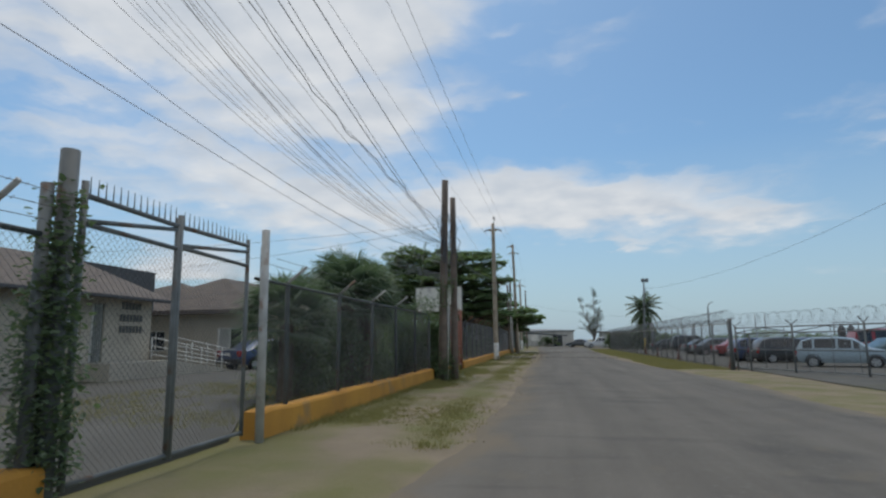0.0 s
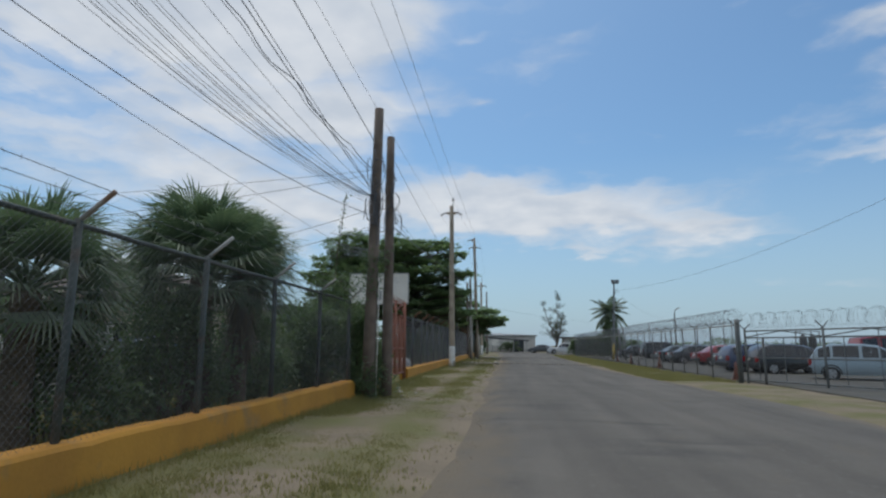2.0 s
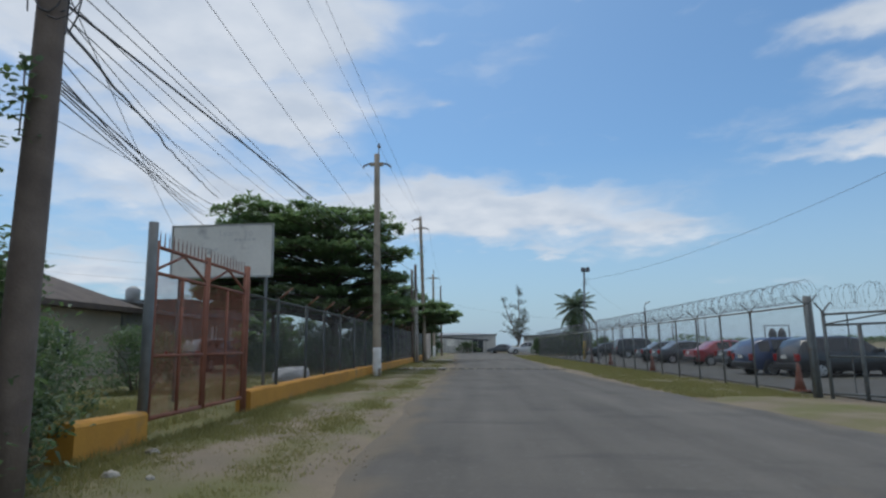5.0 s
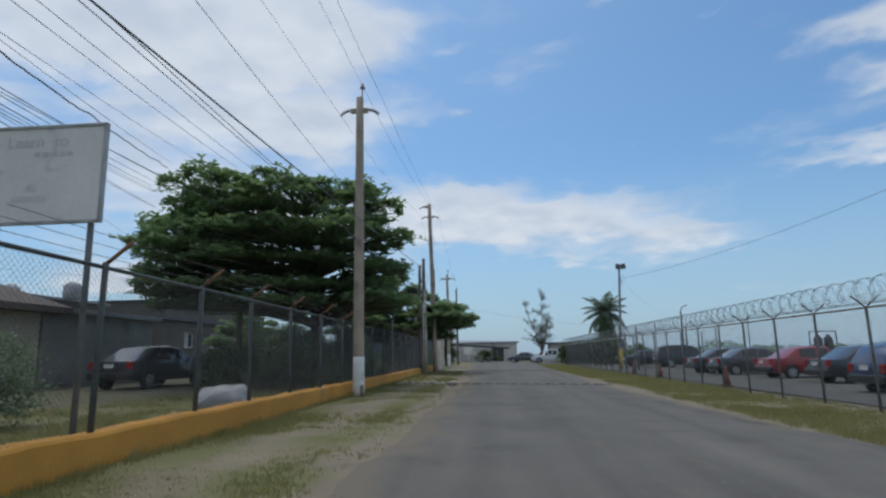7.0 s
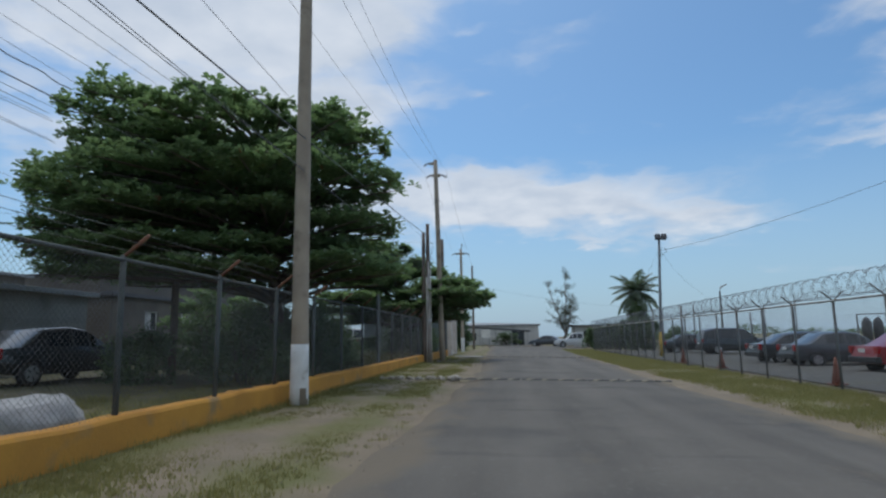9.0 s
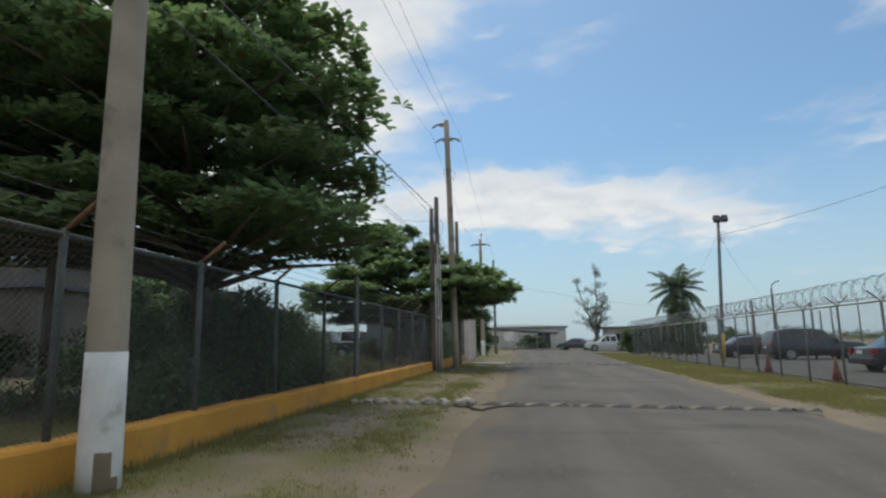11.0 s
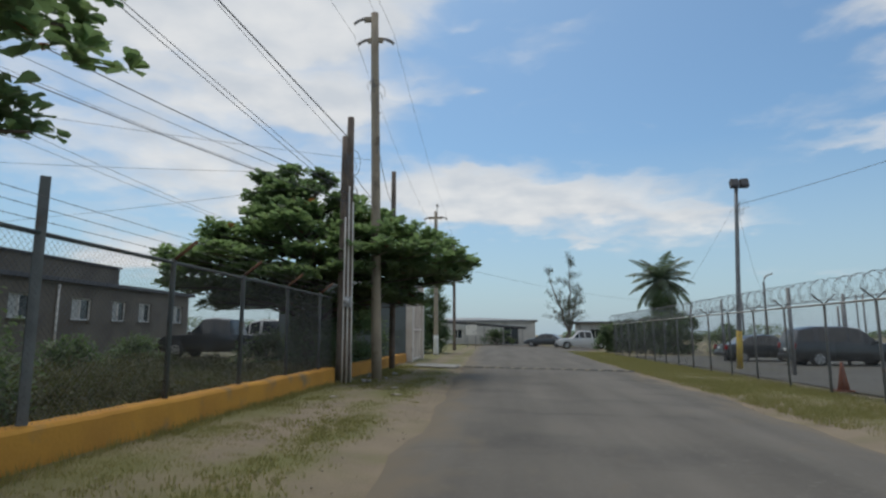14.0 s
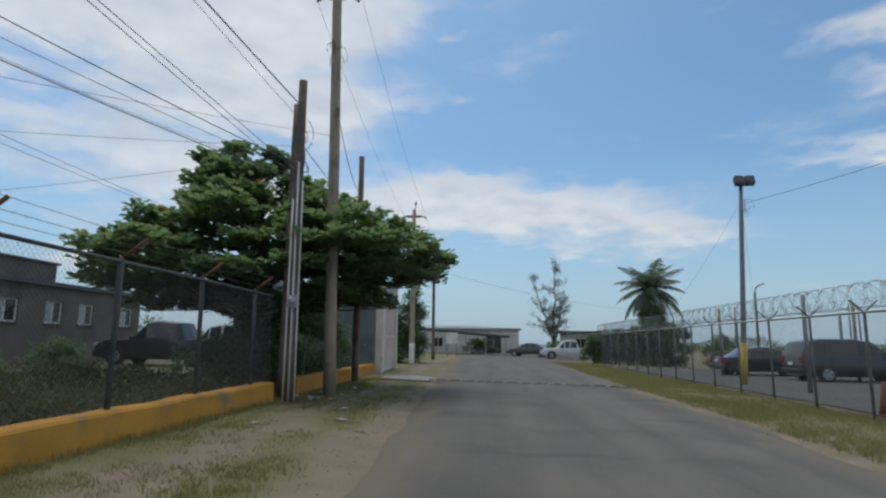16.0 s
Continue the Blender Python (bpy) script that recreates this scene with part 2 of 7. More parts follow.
# the blue-grey base holds the shade on the roadside building's front wall
M["shade_grey_wall"] = mat("weathered wall in blue-grey shade colour", (0.20, 0.235, 0.25), (0.15, 0.18, 0.19), 0.9, scale=1.0, fine=25, bump=0.2, stain=(0.11, 0.12, 0.11), stain_at=(0.55, 0.75), stain_scale=0.8)
# white paint tinted warm, as if the sun fell on the gate
M["sunlit_white"] = mat("white gate paint in warm sunlit tint", (0.74, 0.67, 0.60), (0.64, 0.56, 0.50), 0.7, scale=1.4, fine=30, bump=0.15, stain=(0.42, 0.34, 0.28), stain_at=(0.58, 0.78), stain_scale=1.2)
M["white_wall"] = mat("whitewashed wall", (0.66, 0.64, 0.60), (0.56, 0.54, 0.50), 0.9, scale=1.0, fine=25, bump=0.2, stain=(0.38, 0.35, 0.31), stain_at=(0.58, 0.75), stain_scale=0.9)
M["roof"] = mat("brown shingle roof", (0.15, 0.12, 0.10), (0.11, 0.09, 0.08), 0.9, scale=2, fine=20, bump=0.5)
M["roof_grey"] = mat("grey sheet roof", (0.34, 0.34, 0.34), (0.27, 0.27, 0.27), 0.6, 0.2, scale=0.7, fine=15, bump=0.2)
M["fascia"] = mat("dark fascia", (0.10, 0.10, 0.105), (0.08, 0.08, 0.085), 0.7, bump=0.1)
M["glass_dark"] = mat("dark window glass", (0.03, 0.035, 0.04), (0.02, 0.025, 0.03), 0.08, bump=0, coat=0.3)
M["sign_ink"] = mat("dark sign letters", (0.05, 0.06, 0.06), (0.06, 0.07, 0.07), 0.6, bump=0)
M["sign_green"] = mat("dark green frame", (0.05, 0.075, 0.06), (0.04, 0.055, 0.05), 0.6, bump=0.05)
M["stone"] = mat("pale limestone", (0.47, 0.43, 0.37), (0.33, 0.295, 0.245), 0.95, scale=5, fine=30, bump=0.6, stain=(0.22, 0.19, 0.15), stain_at=(0.55, 0.7), stain_scale=6)
M["pebble"] = mat("dusty pebbles", (0.31, 0.262, 0.2), (0.235, 0.195, 0.145), 0.95, scale=20, fine=60, bump=0.3, vary=0.3)
M["sheet"] = mat("white woven sheet", (0.40, 0.40, 0.40), (0.30, 0.30, 0.30), 0.8, scale=5, fine=40, bump=0.4)
M["bump_black"] = mat("dusty black rubber", (0.055, 0.052, 0.048), (0.08, 0.075, 0.068), 0.8, scale=5, fine=60, bump=0.2)
M["bump_pale"] = mat("worn pale rubber", (0.27, 0.24, 0.17), (0.20, 0.175, 0.13), 0.8, scale=6, fine=60, bump=0.2, stain=(0.12, 0.11, 0.1), stain_at=(0.58, 0.68), stain_scale=8)
M["cone_orange"] = mat("faded orange plastic", (0.25, 0.085, 0.05), (0.20, 0.07, 0.042), 0.6, bump=0)
M["bark"] = mat("grey-brown bark", (0.18, 0.145, 0.115), (0.12, 0.10, 0.08), 0.95, scale=5, fine=40, bump=0.8, depth=0.03)
M["palm_bark"] = mat("fibrous palm trunk", (0.15, 0.12, 0.09), (0.09, 0.07, 0.05), 0.95, scale=6, fine=30, bump=0.9, depth=0.04)
M["almond"] = leaf_mat("broad green leaves", (0.118, 0.182, 0.074), (0.148, 0.215, 0.084), through=0.62)
M["almond_old"] = leaf_mat("reddish old leaves", (0.25, 0.07, 0.02), (0.18, 0.12, 0.03))
M["fan"] = leaf_mat("fan palm blades", (0.065, 0.105, 0.052), (0.10, 0.145, 0.07), 0.4, 0.5)
M["dead"] = leaf_mat("dry hanging fronds", (0.16, 0.12, 0.07), (0.10, 0.075, 0.045), 0.8, 0.2)
M["coco"] = leaf_mat("coconut fronds", (0.06, 0.09, 0.05), (0.09, 0.125, 0.06), 0.4, 0.4)
M["scrub"] = leaf_mat("dusty weeds", (0.055, 0.07, 0.028), (0.085, 0.082, 0.036), 0.7, 0.4, 0.12)
M["shrub"] = leaf_mat("shrub leaves", (0.06, 0.105, 0.042), (0.105, 0.16, 0.055), through=0.45)
M["needle"] = leaf_mat("casuarina needles", (0.06, 0.075, 0.045), (0.09, 0.10, 0.06), 0.6, 0.2)
M["grass"] = leaf_mat("dry green grass", (0.175, 0.175, 0.062), (0.25, 0.225, 0.092), 0.8, 0.5, dust_haze=0.0)
M["tyre"] = mat("tyre rubber", (0.025, 0.025, 0.026), (0.035, 0.034, 0.033), 0.85, bump=0.1)
M["rim"] = mat("alloy rim", (0.5, 0.5, 0.5), (0.4, 0.4, 0.4), 0.35, 0.7, bump=0)
M["lamp_red"] = mat("red lamp glass", (0.35, 0.02, 0.02), (0.3, 0.02, 0.02), 0.15, bump=0)
M["lamp_clear"] = mat("clear lamp glass", (0.55, 0.56, 0.58), (0.5, 0.5, 0.5), 0.12, bump=0)
M["trim"] = mat("black trim", (0.02, 0.02, 0.022), (0.03, 0.03, 0.03), 0.5, bump=0)
for _n, _c in (("silver", (0.36, 0.45, 0.50)), ("dark_blue", (0.035, 0.06, 0.14)), ("red", (0.34, 0.025, 0.03)), ("black", (0.03, 0.032, 0.036)), ("dark_grey", (0.07, 0.073, 0.078)), ("white", (0.72, 0.72, 0.71)), ("teal", (0.05, 0.10, 0.10))):
    M["car_" + _n] = mat(_n.replace("_", " ") + " car paint", _c, tuple(x * 0.9 for x in _c), 0.3, 0.1, scale=1.0, bump=0, vary=0.03, coat=0.6)


def ground_mat():
    """Packed dirt with small stones; dry grass takes over in patches, more of it along the fences than at the road's edge."""
    m = mat("dirt and dry grass", (0.25, 0.198, 0.138), (0.195, 0.155, 0.108), 0.95, scale=1.2, fine=35, bump=0.6, depth=0.02, vary=0.18)
    n, l = m.node_tree.nodes, m.node_tree.links
    hs = next(q for q in n if q.bl_idname == "ShaderNodeHueSaturation")
    old = hs.inputs["Color"].links[0].from_socket
    geo = next(q for q in n if q.bl_idname == "ShaderNodeNewGeometry")
    sep = n.new("ShaderNodeSeparateXYZ")
    l.new(geo.outputs["Position"], sep.inputs[0])
    curve = n.new("ShaderNodeFloatCurve")
    mr = n.new("ShaderNodeMapRange")
    mr.inputs["From Min"].default_value, mr.inputs["From Max"].default_value = -10.0, 10.0
    l.new(sep.outputs[0], mr.inputs["Value"])
    l.new(mr.outputs[0], curve.inputs["Value"])
    c = curve.mapping.curves[0]
    c.points[0].location, c.points[1].location = (0.0, 0.62), (1.0, 0.45)
    for px, py in ((0.31, 0.62), (0.345, 0.59), (0.372, 0.50), (0.395, 0.36), (0.425, 0.54), (0.445, 0.48), (0.46, 0.32), (0.775, 0.28), (0.80, 0.38), (0.83, 0.50), (0.90, 0.47), (0.94, 0.42)):
        c.points.new(px, py)
    curve.mapping.update()
    ns = n.new("ShaderNodeTexNoise")
    ns.inputs["Scale"].default_value, ns.inputs["Detail"].default_value = 0.7, 7.0
    l.new(geo.outputs["Position"], ns.inputs["Vector"])
    add = n.new("ShaderNodeMath")
    add.operation = "ADD"
    l.new(ns.outputs[0], add.inputs[0])
    l.new(curve.outputs[0], add.inputs[1])
    st = n.new("ShaderNodeMapRange")
    st.interpolation_type = "SMOOTHSTEP"
    st.inputs["From Min"].default_value, st.inputs["From Max"].default_value = 0.78, 1.18
    l.new(add.outputs[0], st.inputs["Value"])
    gr = n.new("ShaderNodeMix")
    gr.data_type = "RGBA"
    l.new(ns.outputs[0], gr.inputs["Factor"])
    gr.inputs["A"].default_value, gr.inputs["B"].default_value = (0.18, 0.158, 0.06, 1), (0.125, 0.13, 0.043, 1)
    mx = n.new("ShaderNodeMix")
    mx.data_type = "RGBA"
    l.new(st.outputs[0], mx.inputs["Factor"])
    l.new(old, mx.inputs["A"])
    l.new(gr.outputs["Result"], mx.inputs["B"])
    l.new(mx.outputs["Result"], hs.inputs["Color"])
    return m


def road_mat():
    """Worn asphalt: long wheel-track streaks, dark smears, fine stone grain, and dirt dragged in from the verges."""
    m = mat("worn asphalt", (0.172, 0.154, 0.130), (0.143, 0.129, 0.110), 0.92, scale=0.5, fine=90, bump=0.45, vary=0.2, stain=(0.10, 0.092, 0.081), stain_at=(0.55, 0.72), stain_scale=0.45)
    n, l = m.node_tree.nodes, m.node_tree.links
    hs = next(q for q in n if q.bl_idname == "ShaderNodeHueSaturation")
    old = hs.inputs["Color"].links[0].from_socket
    geo = next(q for q in n if q.bl_idname == "ShaderNodeNewGeometry")

    def noise_at(sx, sy, scale, detail):
        mp = n.new("ShaderNodeMapping")
        mp.inputs["Scale"].default_value = (sx, sy, 1.0)
        l.new(geo.outputs["Position"], mp.inputs["Vector"])
        t = n.new("ShaderNodeTexNoise")
        t.inputs["Scale"].default_value, t.inputs["Detail"].default_value = scale, detail
        l.new(mp.outputs[0], t.inputs["Vector"])
        return t.outputs[0]

    def ranged(v, a, b, lo, hi):
        r = n.new("ShaderNodeMapRange")
        for k, q in (("From Min", a), ("From Max", b), ("To Min", lo), ("To Max", hi)):
            r.inputs[k].default_value = q
        l.new(v, r.inputs["Value"])
        return r.outputs[0]

    streak = n.new("ShaderNodeHueSaturation")
    l.new(old, streak.inputs["Color"])
    l.new(ranged(noise_at(1.0, 0.07, 1.4, 4.0), 0.32, 0.68, 0.80, 1.18), streak.inputs["Value"])
    speck = n.new("ShaderNodeMix")
    speck.data_type = "RGBA"
    l.new(ranged(noise_at(1, 1, 14.0, 4.0), 0.60, 0.72, 0.0, 0.55), speck.inputs["Factor"])
    l.new(streak.outputs[0], speck.inputs["A"])
    speck.inputs["B"].default_value = (0.23, 0.215, 0.19, 1)
    smear = n.new("ShaderNodeMix")
    smear.data_type = "RGBA"
    l.new(ranged(noise_at(0.30, 1.3, 0.8, 5.0), 0.60, 0.70, 0.0, 0.6), smear.inputs["Factor"])
    l.new(speck.outputs["Result"], smear.inputs["A"])
    smear.inputs["B"].default_value = (0.075, 0.07, 0.064, 1)
    at = n.new("ShaderNodeAttribute")
    at.attribute_name = "dust_haze"
    sm = n.new("ShaderNodeMath")
    sm.operation = "ADD"
    l.new(at.outputs["Fac"], sm.inputs[0])
    l.new(ranged(noise_at(1, 0.6, 1.6, 7.0), 0.3, 0.7, -0.45, 0.45), sm.inputs[1])
    mx = n.new("ShaderNodeMix")
    mx.data_type = "RGBA"
    l.new(ranged(sm.outputs[0], 0.28, 0.85, 0.0, 0.9), mx.inputs["Factor"])
    l.new(smear.outputs["Result"], mx.inputs["A"])
    mx.inputs["B"].default_value = (0.21, 0.17, 0.12, 1)
    l.new(mx.outputs["Result"], hs.inputs["Color"])
    return m


M["asphalt"] = road_mat()
M["yard_green"] = mat("trodden earth and thin grass", (0.13, 0.115, 0.065), (0.10, 0.10, 0.05), 0.95, scale=0.7, fine=30, bump=0.5, vary=0.15, stain=(0.17, 0.145, 0.10), stain_at=(0.55, 0.7), stain_scale=0.5)
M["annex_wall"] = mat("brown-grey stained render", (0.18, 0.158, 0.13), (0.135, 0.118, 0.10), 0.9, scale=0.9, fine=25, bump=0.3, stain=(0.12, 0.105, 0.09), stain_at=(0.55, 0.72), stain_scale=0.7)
M["blind"] = mat("pale louvre", (0.55, 0.55, 0.52), (0.42, 0.42, 0.40), 0.5, scale=4, bump=0.1)
M["ground"] = ground_mat()
M["yard"] = mat("dusty grey yard", (0.115, 0.11, 0.098), (0.09, 0.087, 0.076), 0.95, scale=0.6, fine=30, bump=0.4, vary=0.12, stain=(0.095, 0.092, 0.055), stain_at=(0.55, 0.7), stain_scale=0.4)

# ---- helpers ----


def gz(x):
    """Height of the ground: the street falls gently to its far side."""
    return 0.125 - 0.022 * max(-4.0, min(12.0, x))


def part(name, bm, material, parent=None, label="", smooth=False):
    """Links a bmesh (or a ready mesh) as one mesh object under a thing or a part."""
    if isinstance(bm, bmesh.types.BMesh):
        me = bpy.data.meshes.new(name)
        bm.to_mesh(me)
        bm.free()
    else:
        me = bm
    if not me.materials:
        me.materials.append(material)
    if smooth:
        me.polygons.foreach_set("use_smooth", [True] * len(me.polygons))
    ob = new(name, me)
    if parent is not None:
        ob.parent = parent
    if label:
        tagged(ob, label)
    return ob


def thing(name, x, y, z, label, category, group="", kind="", rz=0.0):
    ob = new(name)
    ob.matrix_basis = pose(x, y, z, 0, 0, rz)
    ob.empty_display_size = 0.2
    return tagged(ob, label, category, group, kind)


def box(bm, c, s, rz=0.0, rx=0.0, ry=0.0, bevel=0.0):
    r = bmesh.ops.create_cube(bm, size=1.0, matrix=Matrix.Translation(c) @ pose(0, 0, 0, rx, ry, rz) @ Matrix.Diagonal((*s, 1)))
    if bevel:
        es = list({e for v in r["verts"] for e in v.link_edges})
        bmesh.ops.bevel(bm, geom=es, offset=bevel, segments=2, affect="EDGES", profile=0.5)
    return bm


def boxes(*items, bevel=0.0):
    bm = bmesh.new()
    for c, s in items:
        box(bm, c, s, bevel=bevel)
    return bm


def tube_data(pts, radii, n, verts, faces, cap=True):
    """Adds a round tube along pts to the lists verts and faces."""
    pts = [Vector(p) for p in pts]
    if isinstance(radii, (int, float)):
        radii = [radii] * len(pts)
    base = len(verts)
    up = Vector((0, 0, 1))
    for i, p in enumerate(pts):
        d = (pts[min(i + 1, len(pts) - 1)] - pts[max(i - 1, 0)])
        d = d.normalized() if d.length > 1e-9 else up
        side = d.cross(up if abs(d.z) < 0.95 else Vector((1, 0, 0))).normalized()
        top = side.cross(d).normalized()
        for k in range(n):
            a = 2 * math.pi * k / n
            verts.append(p + (side * math.cos(a) + top * math.sin(a)) * radii[i])
    for i in range(len(pts) - 1):
        for k in range(n):
            k2 = (k + 1) % n
            faces.append((base + i * n + k, base + i * n + k2, base + (i + 1) * n + k2, base + (i + 1) * n + k))
    if cap:
        faces.append(tuple(base + k for k in reversed(range(n))))
        e = base + (len(pts) - 1) * n
        faces.append(tuple(e + k for k in range(n)))


def tubes(name, runs, n=8):
    """A mesh of several tubes: runs of (pts, radii)."""
    v, f = [], []
    for pts, r in runs:
        tube_data(pts, r, n, v, f)
    me = bpy.data.meshes.new(name)
    me.from_pydata([tuple(p) for p in v], [], f)
    me.update()
    return me


def mesh(name, verts, faces):
    me = bpy.data.meshes.new(name)
    me.from_pydata([tuple(v) for v in verts], [], faces)
    me.update()
    return me


def sag(a, b, drop, n=14):
    a, b = Vector(a), Vector(b)
    return [a.lerp(b, i / n) - Vector((0, 0, drop * 4 * (i / n) * (1 - i / n))) for i in range(n + 1)]


# ---- ground and road ----
ROAD_L = [(-60, -1.3), (2.0, -1.1), (5.0, -1.0), (12.4, -0.62), (15, -0.6), (25, -0.75), (35, -0.65), (45, -0.35), (55, -0.5), (65, -0.8), (80, -1.2), (112, -2.0)]
ROAD_R = [(-60, 6.3), (5, 6.3), (14, 6.3), (20, 6.6), (27, 6.1), (35, 5.5), (45, 5.1), (55, 5.5), (65, 5.6), (78, 6.3), (90, 7.5), (112, 13.0)]


def along(tab, y):
    for (y0, x0), (y1, x1) in zip(tab, tab[1:]):
        if y0 <= y <= y1:
            return x0 + (x1 - x0) * (y - y0) / (y1 - y0)
    return tab[0][1] if y < tab[0][0] else tab[-1][1]


def ground_sheet():
    xs = [-2500, -900, -300, -120, -60, -40, -30, -24, -20] + [x * 0.5 for x in range(-32, 37)] + [20, 24, 30, 40, 60, 120, 300, 900, 2500]
    ys = [-2500, -900, -300, -100, -50, -30, -20, -10] + [y * 0.5 for y in range(-12, 180)] + [90, 95, 100, 105, 110, 115, 125, 140, 170, 250, 500, 1200, 2500]
    v = []
    for y in ys:
        for x in xs:
            z = gz(x)
            rough = 1.0 if -3.6 < x < 8.6 else 0.5
            if -30 < x < 30 and -15 < y < 130:
                z += 0.05 * rough * (noise.noise(Vector((x * 0.5, y * 0.45, 0.3)))) + 0.015 * noise.noise(Vector((x * 2, y * 2, 4)))
                if along(ROAD_L, y) - 0.2 < x < along(ROAD_R, y) + 0.2 and y < 112:
                    z = gz(x) - 0.06
            v.append((x, y, z))
    nx = len(xs)
    f = [(j * nx + i, j * nx + i + 1, (j + 1) * nx + i + 1, (j + 1) * nx + i) for j in range(len(ys) - 1) for i in range(nx - 1)]
    ob = part("ground", mesh("ground", v, f), M["ground"], smooth=True)
    return tagged(ob, "pale packed dirt with patches of dry grass", "ground", kind="structure")


def road_sheet():
    v, f = [], []
    cols = 17
    n = 0
    y = -60.0
    while y <= 112:
        l = along(ROAD_L, y) + 0.28 * noise.noise(Vector((0, y * 0.35, 1))) + 0.10 * noise.noise(Vector((0, y * 1.7, 7)))
        r = along(ROAD_R, y) + 0.30 * noise.noise(Vector((9, y * 0.3, 1))) + 0.10 * noise.noise(Vector((5, y * 1.6, 7)))
        for i in range(cols):
            k = i / (cols - 1)
            x = l + (r - l) * k
            edge = min(k, 1 - k)
            z = gz(x) + 0.012 + 0.03 * min(1, edge * 5) + 0.012 * noise.noise(Vector((x * 0.6, y * 0.4, 2)))
            v.append((x, y, z if 0 < i < cols - 1 else gz(x) - 0.045))
        n += 1
        y += 0.5
    f = [(j * cols + i, j * cols + i + 1, (j + 1) * cols + i + 1, (j + 1) * cols + i) for j in range(n - 1) for i in range(cols - 1)]
    me = mesh("road", v, f)
    dust_haze = me.attributes.new("dust_haze", "FLOAT", "POINT")
    for j in range(n):
        l, r = v[j * cols][0], v[j * cols + cols - 1][0]
        for i in range(cols):
            x = v[j * cols + i][0]
            dust_haze.data[j * cols + i].value = max(max(0.0, 1 - (x - l) / 0.9), max(0.0, 1 - (r - x) / 1.1))
    ob = part("road", me, M["asphalt"], smooth=True)
    return tagged(ob, "worn grey asphalt road with ragged edges", "road", kind="structure")


ground = ground_sheet()
road = road_sheet()


def flat_patch(name, pts, z, material, label, category, seed):
    """A thin slab of irregular outline lying on the ground."""
    bm = bmesh.new()
    top = [bm.verts.new((x, y, gz(x) + z)) for x, y in pts]
    low = [bm.verts.new((x, y, gz(x) - 0.1)) for x, y in pts]
    f = bm.faces.new(top)
    n = len(pts)
    for i in range(n):
        bm.faces.new((low[i], low[(i + 1) % n], top[(i + 1) % n], top[i]))
    f.normal_update()
    bmesh.ops.triangulate(bm, faces=[f])
    bmesh.ops.recalc_face_normals(bm, faces=bm.faces)
    return tagged(part(name, bm, material), label, category, kind="structure")


flat_patch("yard_left", [(-60, -20), (-4.6, -20), (-4.6, 7.2), (-7.5, 9.0), (-8.5, 20), (-10.5, 27), (-10.5, 92), (-60, 92)], 0.045, M["yard_green"], "trodden brown-green yard behind the fence", "yard", 3)
flat_patch("drive", [(-14.0, -20), (-4.6, -20), (-3.72, 3.2), (-3.72, 6.3), (-5.2, 9.5), (-6.0, 12.0), (-8.5, 15.5), (-10.5, 24.0), (-14.0, 27.5)], 0.055, M["yard"], "dusty grey drive between gate and office", "yard", 5)
_pk = bmesh.new()
_in = [(-9.6, 37.5), (-9.0, 43.0), (-9.2, 52.0), (-8.9, 60.0), (-9.6, 66.0), (-10.0, 84.0), (-34.0, 84.0), (-34.0, 37.5)]
_out = [(-8.2, 34.0), (-6.8, 43.0), (-6.9, 52.0), (-6.6, 60.0), (-9.3, 66.0), (-9.4, 86.0), (-37.0, 87.0), (-37.0, 34.0)]
_hi = [_pk.verts.new((x, y, 0.355)) for x, y in _in]
_lo = [_pk.verts.new((x, y, gz(x) - 0.03)) for x, y in _out]
_pf = _pk.faces.new(_hi)
_pf.normal_update()
bmesh.ops.triangulate(_pk, faces=[_pf])
for _k in range(8):
    _pk.faces.new((_lo[_k], _lo[(_k + 1) % 8], _hi[(_k + 1) % 8], _hi[_k]))
bmesh.ops.recalc_face_normals(_pk, faces=_pk.faces)
tagged(part("raised_yard", _pk, M["yard_green"]), "raised brown earth where cars park behind the trees", "yard", kind="structure")
flat_patch("yard_right", [(9.2, 14), (70, 14), (70, 82), (9.4, 82)], 0.04, M["yard"], "dusty grey car yard behind the fence", "yard", 4)


flat_patch("concrete_apron", [(-2.6, 63.5), (-1.7, 63.1), (-1.0, 62.9), (-0.85, 64.0), (-0.9, 65.1), (-1.8, 65.5), (-2.7, 65.4)], 0.03, M["grey_wall"], "grey broken concrete apron at the road edge", "pavement", 6)

# ---- yellow plinth wall under the left fence ----
FX = -3.49


def plinth(y0, y1):
    """A low wall with a worn, uneven top edge."""
    v, f = [], []
    n = max(2, int((y1 - y0) / 0.2))
    for j in range(n + 1):
        y = y0 + (y1 - y0) * j / n
        t = 0.57 + 0.022 * noise.noise(Vector((1, y * 1.1, 0))) + 0.012 * noise.noise(Vector((3, y * 4, 0)))
        w = 0.008 * noise.noise(Vector((7, y * 2, 0)))
        sec = [(-3.35 + w, gz(-3.35) - 0.12), (-3.355 + w, t - 0.04), (-3.38 + w, t - 0.008), (-3.41, t), (-3.59, t), (-3.625, t - 0.03), (-3.63, gz(-3.63) - 0.12)]
        v += [(x, y, z) for x, z in sec]
    m = 7
    for j in range(n):
        f += [(j * m + i, (j + 1) * m + i, (j + 1) * m + i + 1, j * m + i + 1) for i in range(m - 1)]
    f += [tuple(range(m)), tuple(n * m + i for i in reversed(range(m)))]
    me = mesh("plinth_wall", v, f)
    bm = bmesh.new()
    bm.from_mesh(me)
    bmesh.ops.recalc_face_normals(bm, faces=bm.faces)
    bm.to_mesh(me)
    bm.free()
    return tagged(part("plinth_wall", me, M["yellow_wall"]), "low yellow painted concrete wall, scuffed and stained", "wall", kind="structure")


